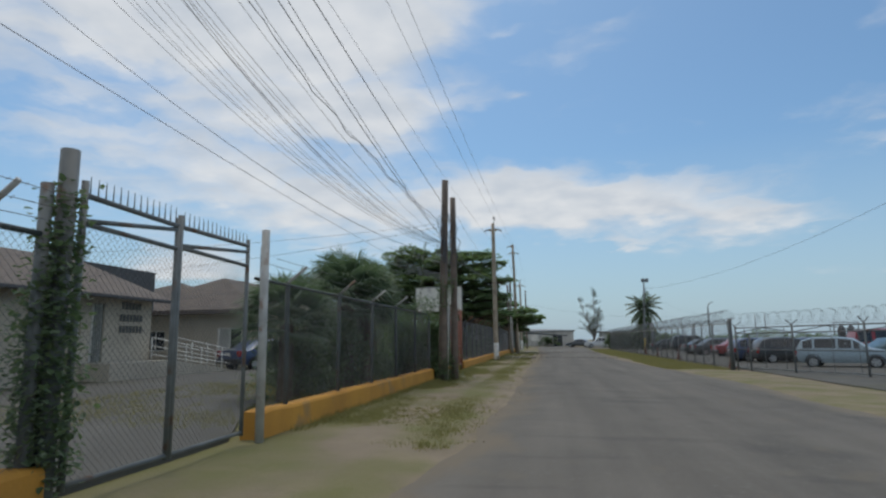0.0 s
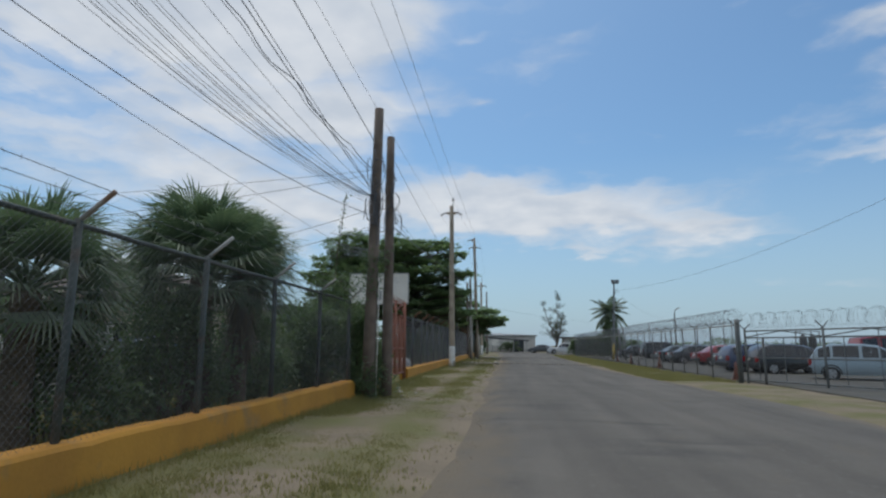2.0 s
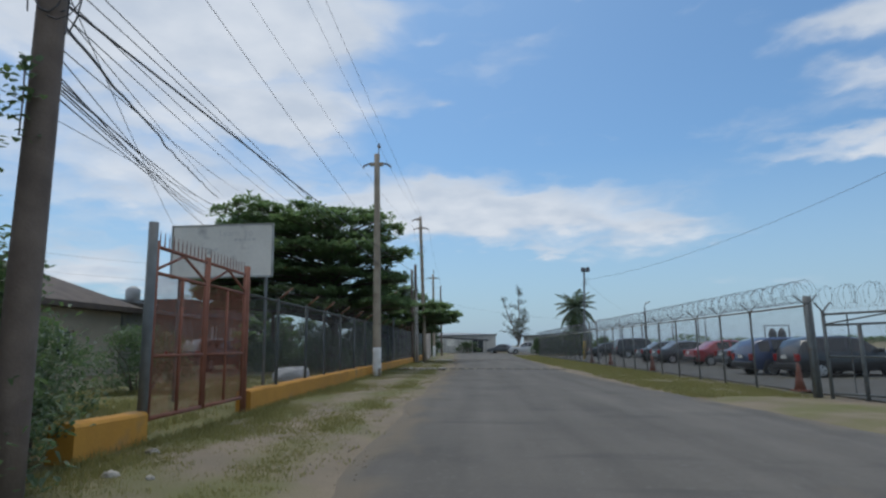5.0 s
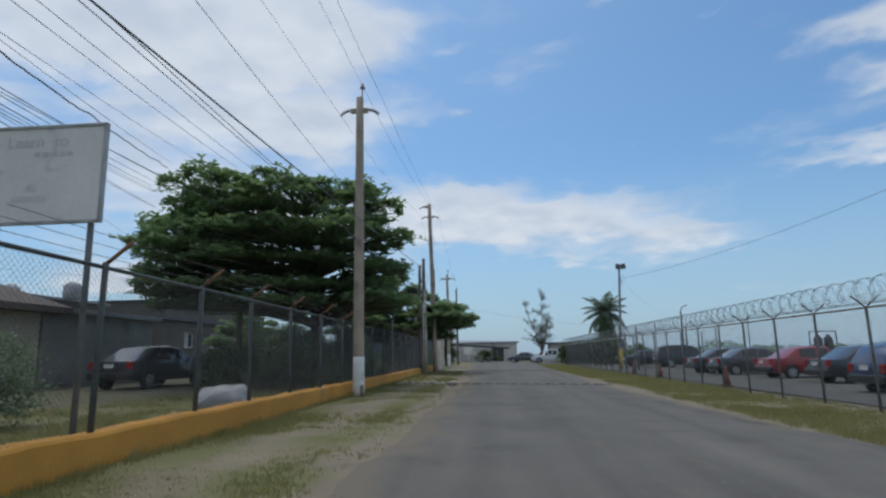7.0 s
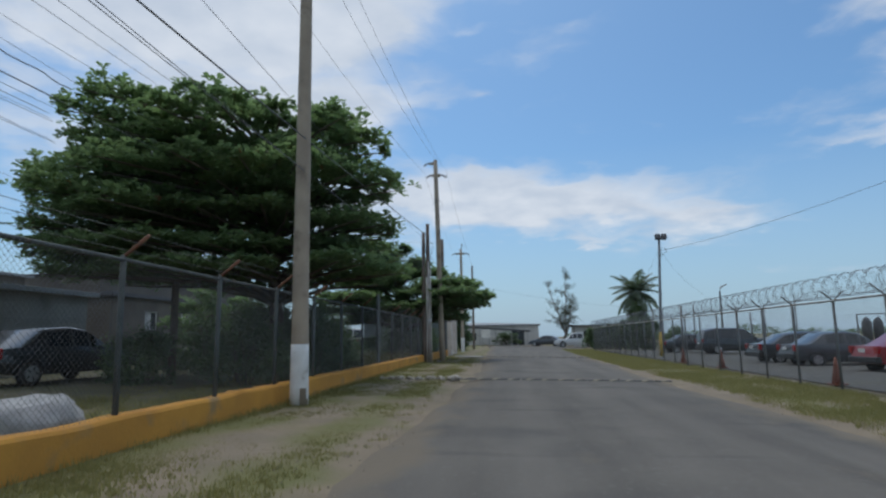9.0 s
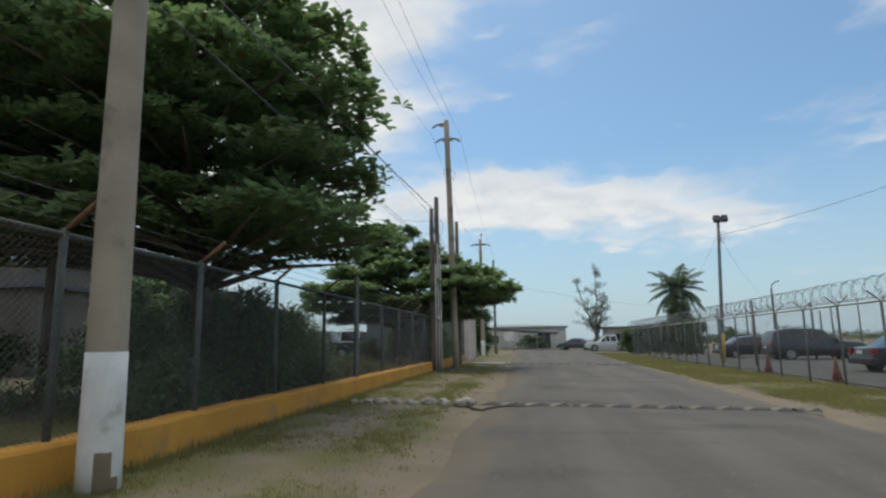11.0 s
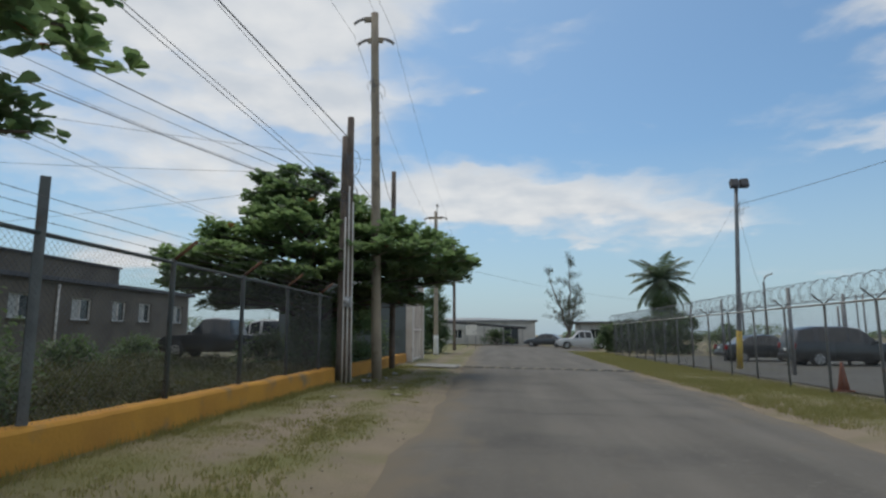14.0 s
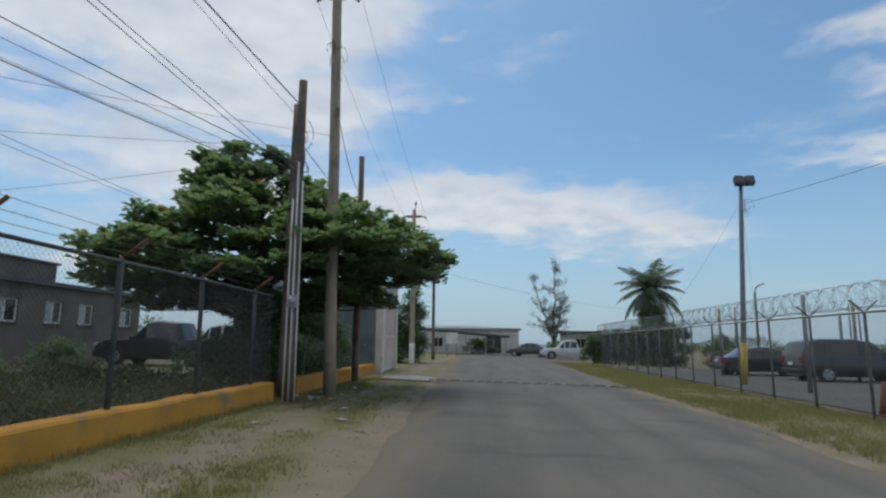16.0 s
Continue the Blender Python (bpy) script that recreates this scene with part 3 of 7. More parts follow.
for _y0, _y1 in ((-8.0, 3.12), (6.42, 18.15), (20.3, 21.65), (25.05, 55.5), (57.0, 66.6)):
    plinth(_y0, _y1)


# ---- chain link fences ----


def link_mesh(x, y0, y1, z0, z1, pitch=0.05, r=0.0016):
    """Crossed slanting wires of a chain link sheet in the plane x; three-sided wires."""
    v, f = [], []
    h = z1 - z0
    run = h                               # wires slant at 45 degrees
    for s in (1, -1):
        c = y0 - (run if s > 0 else 0)
        while c < y1 + (run if s < 0 else 0):
            a, b = c, c + s * run
            ka, kb = 0.0, 1.0
            for lim, low in ((y0, True), (y1, False)):
                for _ in (0,):
                    ya, yb = a + (b - a) * ka, a + (b - a) * kb
                    if low:
                        if ya < lim and yb > lim:
                            ka = (lim - a) / (b - a)
                        elif yb < lim and ya > lim:
                            kb = (lim - a) / (b - a)
                        elif ya <= lim and yb <= lim:
                            ka = kb = -1
                    else:
                        if ya > lim and yb < lim:
                            ka = (lim - a) / (b - a)
                        elif yb > lim and ya < lim:
                            kb = (lim - a) / (b - a)
                        elif ya >= lim and yb >= lim:
                            ka = kb = -1
            if kb > ka >= 0:
                p, q = Vector((x + s * r, a + (b - a) * ka, z0 + h * ka)), Vector((x + s * r, a + (b - a) * kb, z0 + h * kb))
                d = (q - p).normalized()
                o1 = Vector((r, 0, 0))
                o2 = d.cross(Vector((1, 0, 0))) * r
                k = len(v)
                v += [p + o1, p - o1 * 0.5 + o2, p - o1 * 0.5 - o2, q + o1, q - o1 * 0.5 + o2, q - o1 * 0.5 - o2]
                f += [(k, k + 1, k + 4, k + 3), (k + 1, k + 2, k + 5, k + 4), (k + 2, k, k + 3, k + 5)]
            c += pitch * 1.41421
    return mesh("chain_link", v, f)


def barbs(pts, rng, step=0.14):
    """Strand of barbed wire as runs of a tube mesh: the wire and its short barbs."""
    runs = [(pts, 0.0035)]
    for a, b in zip(pts, pts[1:]):
        d = (b - a)
        n = max(1, int(d.length / step))
        for i in range(n):
            p = a + d * ((i + 0.5) / n)
            w = Vector((rng.uniform(-1, 1), rng.uniform(-1, 1), rng.uniform(-1, 1))).normalized() * 0.018
            runs.append(([p - w, p + w], 0.002))
    return runs


def left_fence(ys, y0, y1, arm_mat, label, seed, rail=0.0, post_mat="green_post"):
    """Posts with outward slanting arms, top rail, mesh and three strands of barbed wire on the plinth."""
    rng = random.Random(seed)
    t = thing("chain_link_fence", FX, (y0 + y1) / 2, 0.5, label, "fence")
    inv = Matrix.Translation((-FX, -(y0 + y1) / 2, -0.5))

    def put(name, me, mt, lab=""):
        me.transform(inv)
        return part(name, me, mt, t, lab, smooth=True)

    TOP = 2.32
    for y in ys:
        lean = rng.uniform(-0.015, 0.015)
        put("post", tubes("post", [([(FX, y, 0.30), (FX + lean, y + lean, TOP + 0.02)], 0.034)], 10), M[post_mat])
        put("arm", tubes("arm", [([(FX + lean, y + lean, TOP), (FX + 0.30 + lean, y + lean, TOP + 0.24)], 0.022)], 6), M[arm_mat], "rusty slanted barbed wire arm" if arm_mat == "rust" else "")
    put("top_rail", tubes("top_rail", [([(FX, y, TOP - 0.03 + 0.012 * noise.noise(Vector((0, y, 2)))) for y in [y0 + (y1 - y0) * k / 24 for k in range(25)]], 0.024)], 8), M[post_mat])
    put("chain_link", link_mesh(FX + 0.03, y0, y1, 0.54, TOP - 0.02), M["wire"], "rusty grey chain link mesh")
    for k in (0.30, 0.65, 1.0):
        pts = [Vector((FX + 0.30 * k, y, TOP + 0.24 * k - rng.uniform(0, 0.02))) for y in sorted({y0, *ys, y1})]
        put("barbed_wire", tubes("barbed_wire", barbs(pts, rng), 3), M["wire"])
    return t


left_fence([7.45, 9.6, 11.7, 13.8, 15.95, 18.0], 6.42, 18.15, "pale_steel", "grey chain link fence with barbed wire on yellow wall", 1)
left_fence([26.8, 29.0, 30.9, 33.0, 35.2, 37.4, 39.55, 41.75, 43.9, 48.3, 50.4, 52.5, 54.6], 25.1, 55.5, "rust", "grey chain link fence with rusty barbed wire arms", 2)
left_fence([-6.0, -3.8, -1.7, 0.4, 2.5], -8.0, 3.1, "pale_steel", "grey chain link fence beside the entrance gate", 5)

RX = 8.61


def right_fence():
    """Tall mesh fence with Y-shaped tops and a coil of razor wire."""
    rng = random.Random(8)
    y0, y1 = 28.9, 84.0
    zb = gz(RX)
    t = thing("security_fence", RX, 56, zb, "tall grey chain link fence topped with razor wire coils", "fence")
    inv = Matrix.Translation((-RX, -56, -zb))

    def put(name, me, mt, lab="", smooth=True):
        me.transform(inv)
        return part(name, me, mt, t, lab, smooth=smooth)

    TOP = 2.11
    ys = [y0] + [y for y in (31.8 + 2.05 * k for k in range(26)) if y < y1]
    for y in ys:
        s = rng.uniform(-0.01, 0.01)
        put("post", tubes("post", [([(RX, y, zb - 0.1), (RX + s, y, TOP)], 0.032)], 8), M["grey_paint"])
        for sg in (1, -1):
            put("arm", tubes("arm", [([(RX + s, y, TOP - 0.03), (RX + s + sg * 0.28, y, TOP + 0.22)], 0.017)], 6), M["grey_paint"])
    put("top_rail", tubes("top_rail", [([(RX, y0, TOP - 0.03), (RX, y1, TOP - 0.03)], 0.026)], 8), M["pale_steel"], "pale steel top rail")
    put("chain_link", link_mesh(RX - 0.03, y0, y1, zb + 0.02, TOP - 0.03, pitch=0.055, r=0.0018), M["wire"])
    for sg in (1, -1):
        for k in (0.35, 0.95):
            put("barbed_wire", tubes("barbed_wire", [([(RX + sg * 0.28 * k, y, TOP + 0.22 * k) for y in ys + [y1]], 0.004)], 3), M["wire"])
    coil(put, RX, y0 - 0.1, y1, TOP + 0.31, rng)
    return t


def coil(put, x, y0, y1, zc, rng, n=2):
    """Overlapping concertina coils of razor wire along y."""
    for c in range(n):
        pts = []
        turns = int((y1 - y0) / 0.27)
        seg = 18
        ph = rng.uniform(0, 6)
        for i in range(turns * seg):
            a = 2 * math.pi * i / seg * (1 if c == 0 else -1) + ph
            y = y0 + (y1 - y0) * i / (turns * seg) + 0.10 * math.sin(a * 0.5) + 0.02 * noise.noise(Vector((0, i * 0.2, c)))
            r = 0.268 + 0.02 * noise.noise(Vector((5, i * 0.05, c)))
            pts.append(Vector((x + r * math.cos(a), y, zc + r * math.sin(a) + 0.02 * noise.noise(Vector((2, i * 0.02, c))))))
        runs = [(pts, 0.0032)]
        for i in range(0, len(pts) - 1, 2):
            d = (pts[i + 1] - pts[i]).normalized() * 0.03
            o = Vector((rng.uniform(-1, 1), rng.uniform(-1, 1), rng.uniform(-1, 1))).normalized() * 0.006
            runs.append(([pts[i] - d + o, pts[i] + d - o], 0.0052))
        put("razor_coil", tubes("razor_coil", runs, 3), M["razor"], "coil of razor wire")


right_fence()

# ---- gates ----


def entrance_gate():
    """Two-leaf steel gate with mesh, slanting top brace and spikes, shut."""
    x = -3.45
    t = thing("entrance_gate", x, 4.8, 0.25, "closed two-leaf steel mesh gate with spiked top rail", "gate")
    o = Vector((x, 4.8, 0.25))

    def put(name, runs, mt, n=8, parent=t, lab=""):
        me = tubes(name, [([Vector(p) - o for p in pts], r) for pts, r in runs], n)
        return part(name, me, mt, parent, lab, smooth=True)

    for ya, yb, za, zb in ((3.38, 4.65, 2.68, 2.66), (4.70, 6.12, 2.66, 2.68)):
        leaf = put("gate_leaf", [([(x, ya, 0.32), (x, ya, za + 0.12)], 0.03), ([(x, yb, 0.32), (x, yb, zb + 0.08)], 0.026), ([(x, ya, za), (x, yb, zb)], 0.026),
                                 ([(x, ya, 2.44), (x, yb, 2.42)], 0.024), ([(x, ya, 2.46), (x, yb, za - 0.06)], 0.022), ([(x, ya, 0.36), (x, yb, 0.36)], 0.024)], M["grey_paint"])
        n = int((yb - ya) / 0.085)
        for i in range(n):
            y = ya + 0.06 + (yb - ya - 0.1) * i / (n - 1)
            part("spike", tubes("spike", [([Vector((x, y, za)) - o, Vector((x, y, za + 0.17)) - o], [0.008, 0.003])], 5), M["grey_paint"], leaf)
        lm = link_mesh(x, ya, yb, 0.36, 2.43)
        lm.transform(Matrix.Translation(-o))
        part("chain_link", lm, M["wire"], leaf)
    return t


def post(name, x, y, z0, z1, r, mt, label, category="post", square=False, lean=0.0):
    me = tubes(name, [([(0, 0, 0), (lean, 0, z1 - z0)], [r, r * 0.96])], 4 if square else 14)
    ob = part(name, me, mt, smooth=not square)
    ob.matrix_basis = pose(x, y, z0)
    return tagged(ob, label, category)


entrance_gate()
post("gate_post", -3.30, 6.30, 0.1, 2.91, 0.055, M["pale_steel"], "pale painted steel gate post by yellow wall")
post("gate_post", -3.45, 3.20, 0.1, 3.01, 0.075, M["grey_paint"], "thick dark steel gate post with climbing plants")
post("fence_post", -3.50, 3.06, 0.3, 2.7, 0.05, M["grey_paint"], "dark steel fence post beside the gate")
post("fence_post", -3.50, 46.07, 0.3, 2.83, 0.062, M["grey_paint"], "thick dark square steel fence post", square=True)


def red_gate():
    """Rust-red gate under the signboard: two tube-framed leaves with woven mesh, trussed tops and a comb of spikes."""
    x = -3.47
    t = thing("red_gate", x, 23.3, 0.4, "closed rust-red steel mesh gate with spiked top", "gate")
    o = Vector((x, 23.3, 0.4))

    def rods(name, runs, parent, mt="red_rust", lab=""):
        return part(name, tubes(name, [([Vector(p) - o for p in pts], r) for pts, r in runs], 8), M[mt], parent, lab, smooth=True)

    rods("gate_column", [([(x, 21.72, 0.05), (x, 21.72, 2.92)], 0.062)], t, "grey_paint", "grey steel gate post")
    rods("gate_column", [([(x, 24.98, 0.05), (x, 24.98, 2.78)], 0.055)], t)
    for a, b in ((21.84, 23.30), (23.38, 24.88)):
        m = (a + b) / 2
        leaf = rods("gate_leaf", [([(x, a, 0.42), (x, a, 2.70)], 0.03), ([(x, b, 0.42), (x, b, 2.70)], 0.03), ([(x, a, 0.45), (x, b, 0.45)], 0.03), ([(x, a, 2.62), (x, b, 2.62)], 0.026)], t)
        rods("stile", [([(x, m, 0.45), (x, m, 2.30)], 0.024)], leaf)
        rods("rail", [([(x, a, 1.22), (x, b, 1.22)], 0.022)], leaf)
        rods("rail", [([(x, a, 2.28), (x, b, 2.28)], 0.024)], leaf)
        rods("brace", [([(x, a, 2.32), (x, m, 2.60)], 0.02)], leaf)
        rods("brace", [([(x, m, 2.60), (x, b, 2.32)], 0.02)], leaf)
        for k in range(12):
            y = a + 0.06 + (b - a - 0.12) * k / 11
            part("spike", tubes("spike", [([Vector((x, y, 2.62)) - o, Vector((x, y, 2.76)) - o, Vector((x, y, 2.84)) - o], [0.008, 0.008, 0.002])], 5), M["red_rust"], leaf)
        lm = link_mesh(x - 0.015, a + 0.03, b - 0.03, 0.46, 2.28, pitch=0.034, r=0.0032)
        lm.transform(Matrix.Translation(-o))
        part("mesh_panel", lm, M["red_rust"], leaf, "rust-red woven mesh panel")
    return t


red_gate()

# gate on the far side of the street, long and low, with razor wire


def yard_gate():
    x0, y0, x1, y1 = 8.85, 28.7, 14.6, 17.0
    zb = gz(9)
    t = thing("sliding_gate", x0, y0, zb, "long grey steel mesh yard gate topped with razor wire", "gate")
    a, b = Vector((0, 0, 0)), Vector((x1 - x0, y1 - y0, 0))
    L = b.length
    d = b.normalized()

    def at(k, z):
        return d * (L * k) + Vector((0, 0, z))

    posts = [0.0, 0.24, 0.48, 0.72, 1.0]
    for k in posts:
        part("post", tubes("post", [([at(k, -0.1), at(k, 2.02)], 0.042)], 8), M["grey_paint"], t, smooth=True)
        for s in (1, -1):
            n = Vector((-d.y, d.x, 0)) * s * 0.28
            part("arm", tubes("arm", [([at(k, 1.98), at(k, 2.2) + n], 0.018)], 6), M["grey_paint"], t)
    for z in (0.12, 0.95, 1.67, 1.92):
        part("rail", tubes("rail", [([at(0, z), at(1, z)], 0.026)], 8), M["grey_paint"], t, smooth=True)
    for k in range(4):
        part("brace", tubes("brace", [([at(posts[k], 1.69), at((posts[k] + posts[k + 1]) / 2, 1.9), at(posts[k + 1], 1.69)], 0.02)], 6), M["grey_paint"], t)
    for k in range(12):
        part("upright", tubes("upright", [([at((k + 0.5) / 12, 0.15), at((k + 0.5) / 12, 1.67 if k % 2 else 1.92)], 0.014)], 6), M["grey_paint"], t)
    for k in range(70):
        part("spike", tubes("spike", [([at((k + 0.5) / 70, 1.93), at((k + 0.5) / 70, 2.0)], [0.006, 0.003])], 4), M["grey_paint"], t)
    part("post", tubes("post", [([at(0.06, -0.1), at(0.06, 1.67)], 0.045)], 8), M["grey_paint"], t, smooth=True)
    lm = link_mesh(0, 0, L, 0.15, 1.67)
    lm.transform(pose(0, 0, 0, 0, 0, math.degrees(math.atan2(-d.x, d.y))))
    part("chain_link", lm, M["wire"], t)
    rng = random.Random(12)
    rot = pose(0, 0, 0, 0, 0, math.degrees(math.atan2(-d.x, d.y)))

    def put(name, me, mt, lab="", smooth=True):
        me.transform(rot)
        return part(name, me, mt, t, lab, smooth=smooth)

    coil(put, 0, 0, L, 2.30, rng)
    return t


yard_gate()
post("gate_post", 8.72, 29.05, gz(8.7) - 0.05, 2.31, 0.10, M["grey_paint"], "thick dark steel gate post with razor wire")
post("gate_post", 14.75, 16.7, gz(12) - 0.05, 2.31, 0.10, M["grey_paint"], "thick dark steel gate post with razor wire")

# ---- utility poles ----


def pole(x, y, top, r0, r1, mt, label, group="utility poles", lean=(0, 0), paint=0.0, arms=(), spike=False, conduit=(), square=False):
    zb = gz(x) - 0.05
    h = top - zb
    t = thing("utility_pole", x, y, zb, label, "utility pole", group)
    rng = random.Random(int(y * 10))
    pts = [(lean[0] * k / 8 + 0.012 * noise.noise(Vector((x, y, k * 0.6))), lean[1] * k / 8 + 0.012 * noise.noise(Vector((y, x, k * 0.6))), h * k / 8) for k in range(9)]
    part("shaft", tubes("shaft", [(pts, [r0 + (r1 - r0) * k / 8 for k in range(9)])], 16), mt, t, smooth=True)
    if paint:
        k = paint / h
        part("painted_base", tubes("painted_base", [([(lean[0] * j * k / 4, lean[1] * j * k / 4, paint * j / 4 + (0 if j else 0.0)) for j in range(5)], [(r0 + (r1 - r0) * k * j / 4) * 1.03 for j in range(5)])], 16), M["white_paint"], t, "white painted pole base", smooth=True)
    for z, a, b, lone in arms:
        lx = lean[0] * (z - zb) / h
        pad = 0.24 if not lone else 0.3
        a1, b1 = a + pad, b - (pad if not lone else 0)
        part("crossarm", boxes(((lx + (a1 + b1) / 2, -0.0, z - zb), (b1 - a1, 0.11, 0.14)), bevel=0.012), mt, t)
        for s in ((a, b) if not lone else (a,)):
            g = -1 if s < 0 else 1
            part("insulator", tubes("insulator", [([(lx + s + g * (0.033 * q - pad - 0.02), 0, z - zb + 0.03 - 0.0015 * q * q) for q in range(11)], [0.02 if q % 2 else 0.062 for q in range(11)])], 10), M["insulator"], t, "string of ribbed porcelain discs")
    if spike:
        part("pole_pin", tubes("pole_pin", [([(lean[0] + 0.05, 0, h - 0.15), (lean[0] + 0.08, 0, h + 0.28), (lean[0] + 0.08, 0, h + 0.30), (lean[0] + 0.08, 0, h + 0.36), (lean[0] + 0.08, 0, h + 0.38), (lean[0] + 0.08, 0, h + 0.46)], [0.022, 0.022, 0.085, 0.075, 0.05, 0.035])], 8), M["insulator"], t)
    for ox, oy, z0, z1, r in conduit:
        part("conduit", tubes("conduit", [([(ox * (1 - 0.3 * z / h) + lean[0] * z / h, oy + lean[1] * z / h, z) for z in (z0, z0 + (z1 - z0) * 0.35, z0 + (z1 - z0) * 0.7, z1)], r)], 8), M["conduit"], t, "pale plastic conduit", smooth=True)
    return t


pA = pole(-3.15, 18.5, 6.75, 0.15, 0.105, M["pole_wood"], "dark weathered wooden utility pole crowded with cables", lean=(0.26, -0.5), conduit=((0.19, -0.05, 0.1, 2.7, 0.012),))
pB = pole(-2.77, 18.72, 6.3, 0.125, 0.095, M["pole_wood"], "dark wooden utility pole with cut top and cables", lean=(0.02, -0.03))
pC = pole(-3.03, 37.45, 9.08, 0.165, 0.11, M["pole_concrete"], "tan utility pole with white painted base and crossarm", paint=1.14, arms=((8.66, -0.52, 0.50, False),), spike=True)
pD = pole(-2.65, 57.1, 10.8, 0.145, 0.11, M["pole_concrete"], "tall tan utility pole with two crossarms beside tree", lean=(-0.2, 0), arms=((9.95, -0.45, 0.48, False), (10.62, -0.62, 0.06, True)))
pE = pole(-3.14, 55.7, 7.05, 0.12, 0.09, M["pole_wood"], "dark wooden pole with meter box and conduits", conduit=((0.06, -0.15, 0.0, 5.0, 0.022), (-0.05, -0.15, 0.0, 4.2, 0.02), (0.15, -0.05, 0.0, 4.6, 0.018)))
pE2 = pole(-3.46, 56.3, 6.75, 0.11, 0.085, M["pole_wood"], "short dark wooden utility pole with cables", lean=(0.02, 0))
pP = pole(-9.2, 43.6, 7.2, 0.12, 0.09, M["pole_wood"], "dark wooden utility pole hidden in the tree crown")
pF = pole(-3.08, 61.7, 7.26, 0.11, 0.085, M["pole_wood"], "dark wooden utility pole behind the tree")
pG = pole(-3.1, 76.0, 8.8, 0.15, 0.10, M["pole_concrete"], "tan utility pole with white painted base and crossarm", paint=1.2, arms=((8.4, -0.66, 0.62, False),), spike=True)
pH = pole(-2.8, 86.0, 8.55, 0.13, 0.09, M["pole_wood"], "far utility pole with small transformer")
part("transformer", tubes("transformer", [([(0.28, 0, 5.5), (0.28, 0, 6.15)], 0.17)], 12), M["plastic_grey"], pH, "grey transformer can", smooth=True)
# meter box on the pole with conduits
_mb = thing("meter_box", -3.08, 55.52, 2.2, "grey round meter on a grey box on the pole", "meter")
part("box", boxes(((0, 0, -0.02), (0.17, 0.09, 0.26)), bevel=0.012), M["plastic_grey"], _mb)
part("dial", tubes("dial", [([(0, -0.04, 0.0), (0, -0.10, 0.0), (0, -0.13, 0)], [0.075, 0.072, 0.05])], 14), M["lamp_clear"], _mb, smooth=True)
# grey service box on the first pole
_sb = part("service_box", boxes(((0, 0, 0), (0.17, 0.13, 0.21)), bevel=0.02), M["plastic_grey"])
_sb.matrix_basis = pose(-2.93, 18.36, 2.44, 0, 0, 10)
tagged(_sb, "small grey service box strapped to wooden pole", "box")

# ---- cables ----


def cable(name, a, b, drop, r, label, wob=0.0, seed=0, n=18):
    n = 110 if wob else n
    pts = sag(a, b, drop, n)
    if wob:
        rng = random.Random(seed)
        o = rng.uniform(0, 50)
        pts = [p if i in (0, n) else p + 1.6 * wob * Vector((noise.noise(Vector((p.y * 0.9, o, 0))), 0, noise.noise(Vector((o, p.y * 0.7, 5))) + 0.4 * noise.noise(Vector((o, p.y * 2.0, 9))))) for i, p in enumerate(pts)]
    ob = part(name, tubes(name, [(pts, r * 0.72)], 5), M["cable"], smooth=True)
    return tagged(ob, label, "cable", "overhead cables")


BUNDLE = "black overhead telephone cable sagging between poles"
POWER = "thin overhead power line wire"
rngc = random.Random(41)
hub = Vector((-2.96, 18.05, 0))
SERVICE = "thin black service cable to the buildings"
# way out to the side, height and slope at the pole, curvature, thickness
FAN = [(0.205, 4.2, -0.07, 0.0137, 0.0055), (0.21, 4.22, -0.07, 0.0139, 0.005), (0.255, 4.55, -0.05, 0.0215, 0.005), (0.29, 4.6, -0.05, 0.0262, 0.005),
       (0.26, 4.6, -0.05, 0.0248, 0.006), (0.265, 4.65, -0.05, 0.0262, 0.005), (0.24, 4.6, -0.05, 0.0275, 0.008), (0.235, 4.62, -0.05, 0.0275, 0.007),
       (0.19, 4.65, -0.05, 0.021, 0.006), (0.225, 4.5, -0.05, 0.0185, 0.005), (0.215, 4.45, -0.05, 0.0165, 0.005), (0.125, 4.65, -0.05, 0.0151, 0.006), (0.10, 4.6, -0.05, 0.0135, 0.005), (0.065, 4.6, -0.05, 0.0109, 0.006), (0.03, 4.7, -0.03, 0.0085, 0.005),
       (0.005, 4.72, 0.05, 0.0039, 0.011), (-0.002, 4.76, 0.05, 0.0041, 0.008)]


def fan_cable(k, hz, a, b, r, wob=0.0, seed=0):
    """One span from the crowded pole to the street's start: slack at the pole, then rising."""
    S = min(26.0, (-a + math.sqrt(a * a + 4 * b * (12.5 - hz))) / (2 * b))
    e = (hub.x - k * S, hub.y - S, hz + a * S + b * S * S)
    return cable("telephone_cable", (hub.x, hub.y, hz), e, b * S * S / 4, r, BUNDLE, wob=wob, seed=seed, n=28)


for f_ in FAN:
    fan_cable(*f_)
fan_cable(0.11, 5.3, 0.0, 0.0124, 0.012, 0.09, 3)
fan_cable(0.12, 5.2, 0.0, 0.0163, 0.008, 0.05, 4)
cable("telephone_cable", hub + Vector((0, 0, 5.9)), (-3.0, -16, 8.7), 0.3, 0.012, BUNDLE)
cable("telephone_cable", (-6.9, -16.0, 6.9), (-7.2, 42.5, 5.9), 0.7, 0.010, BUNDLE, n=30)
cable("drop_cable", hub + Vector((0, 0, 5.3)), (-24.0, 18.5, 5.2), 0.35, 0.007, SERVICE)
cable("drop_cable", hub + Vector((0, 0, 5.2)), (-22.0, 18.0, 3.9), 0.4, 0.008, SERVICE)
cable("drop_cable", hub + Vector((0, 0, 4.4)), (-20.0, 28.0, 4.0), 0.4, 0.008, SERVICE)
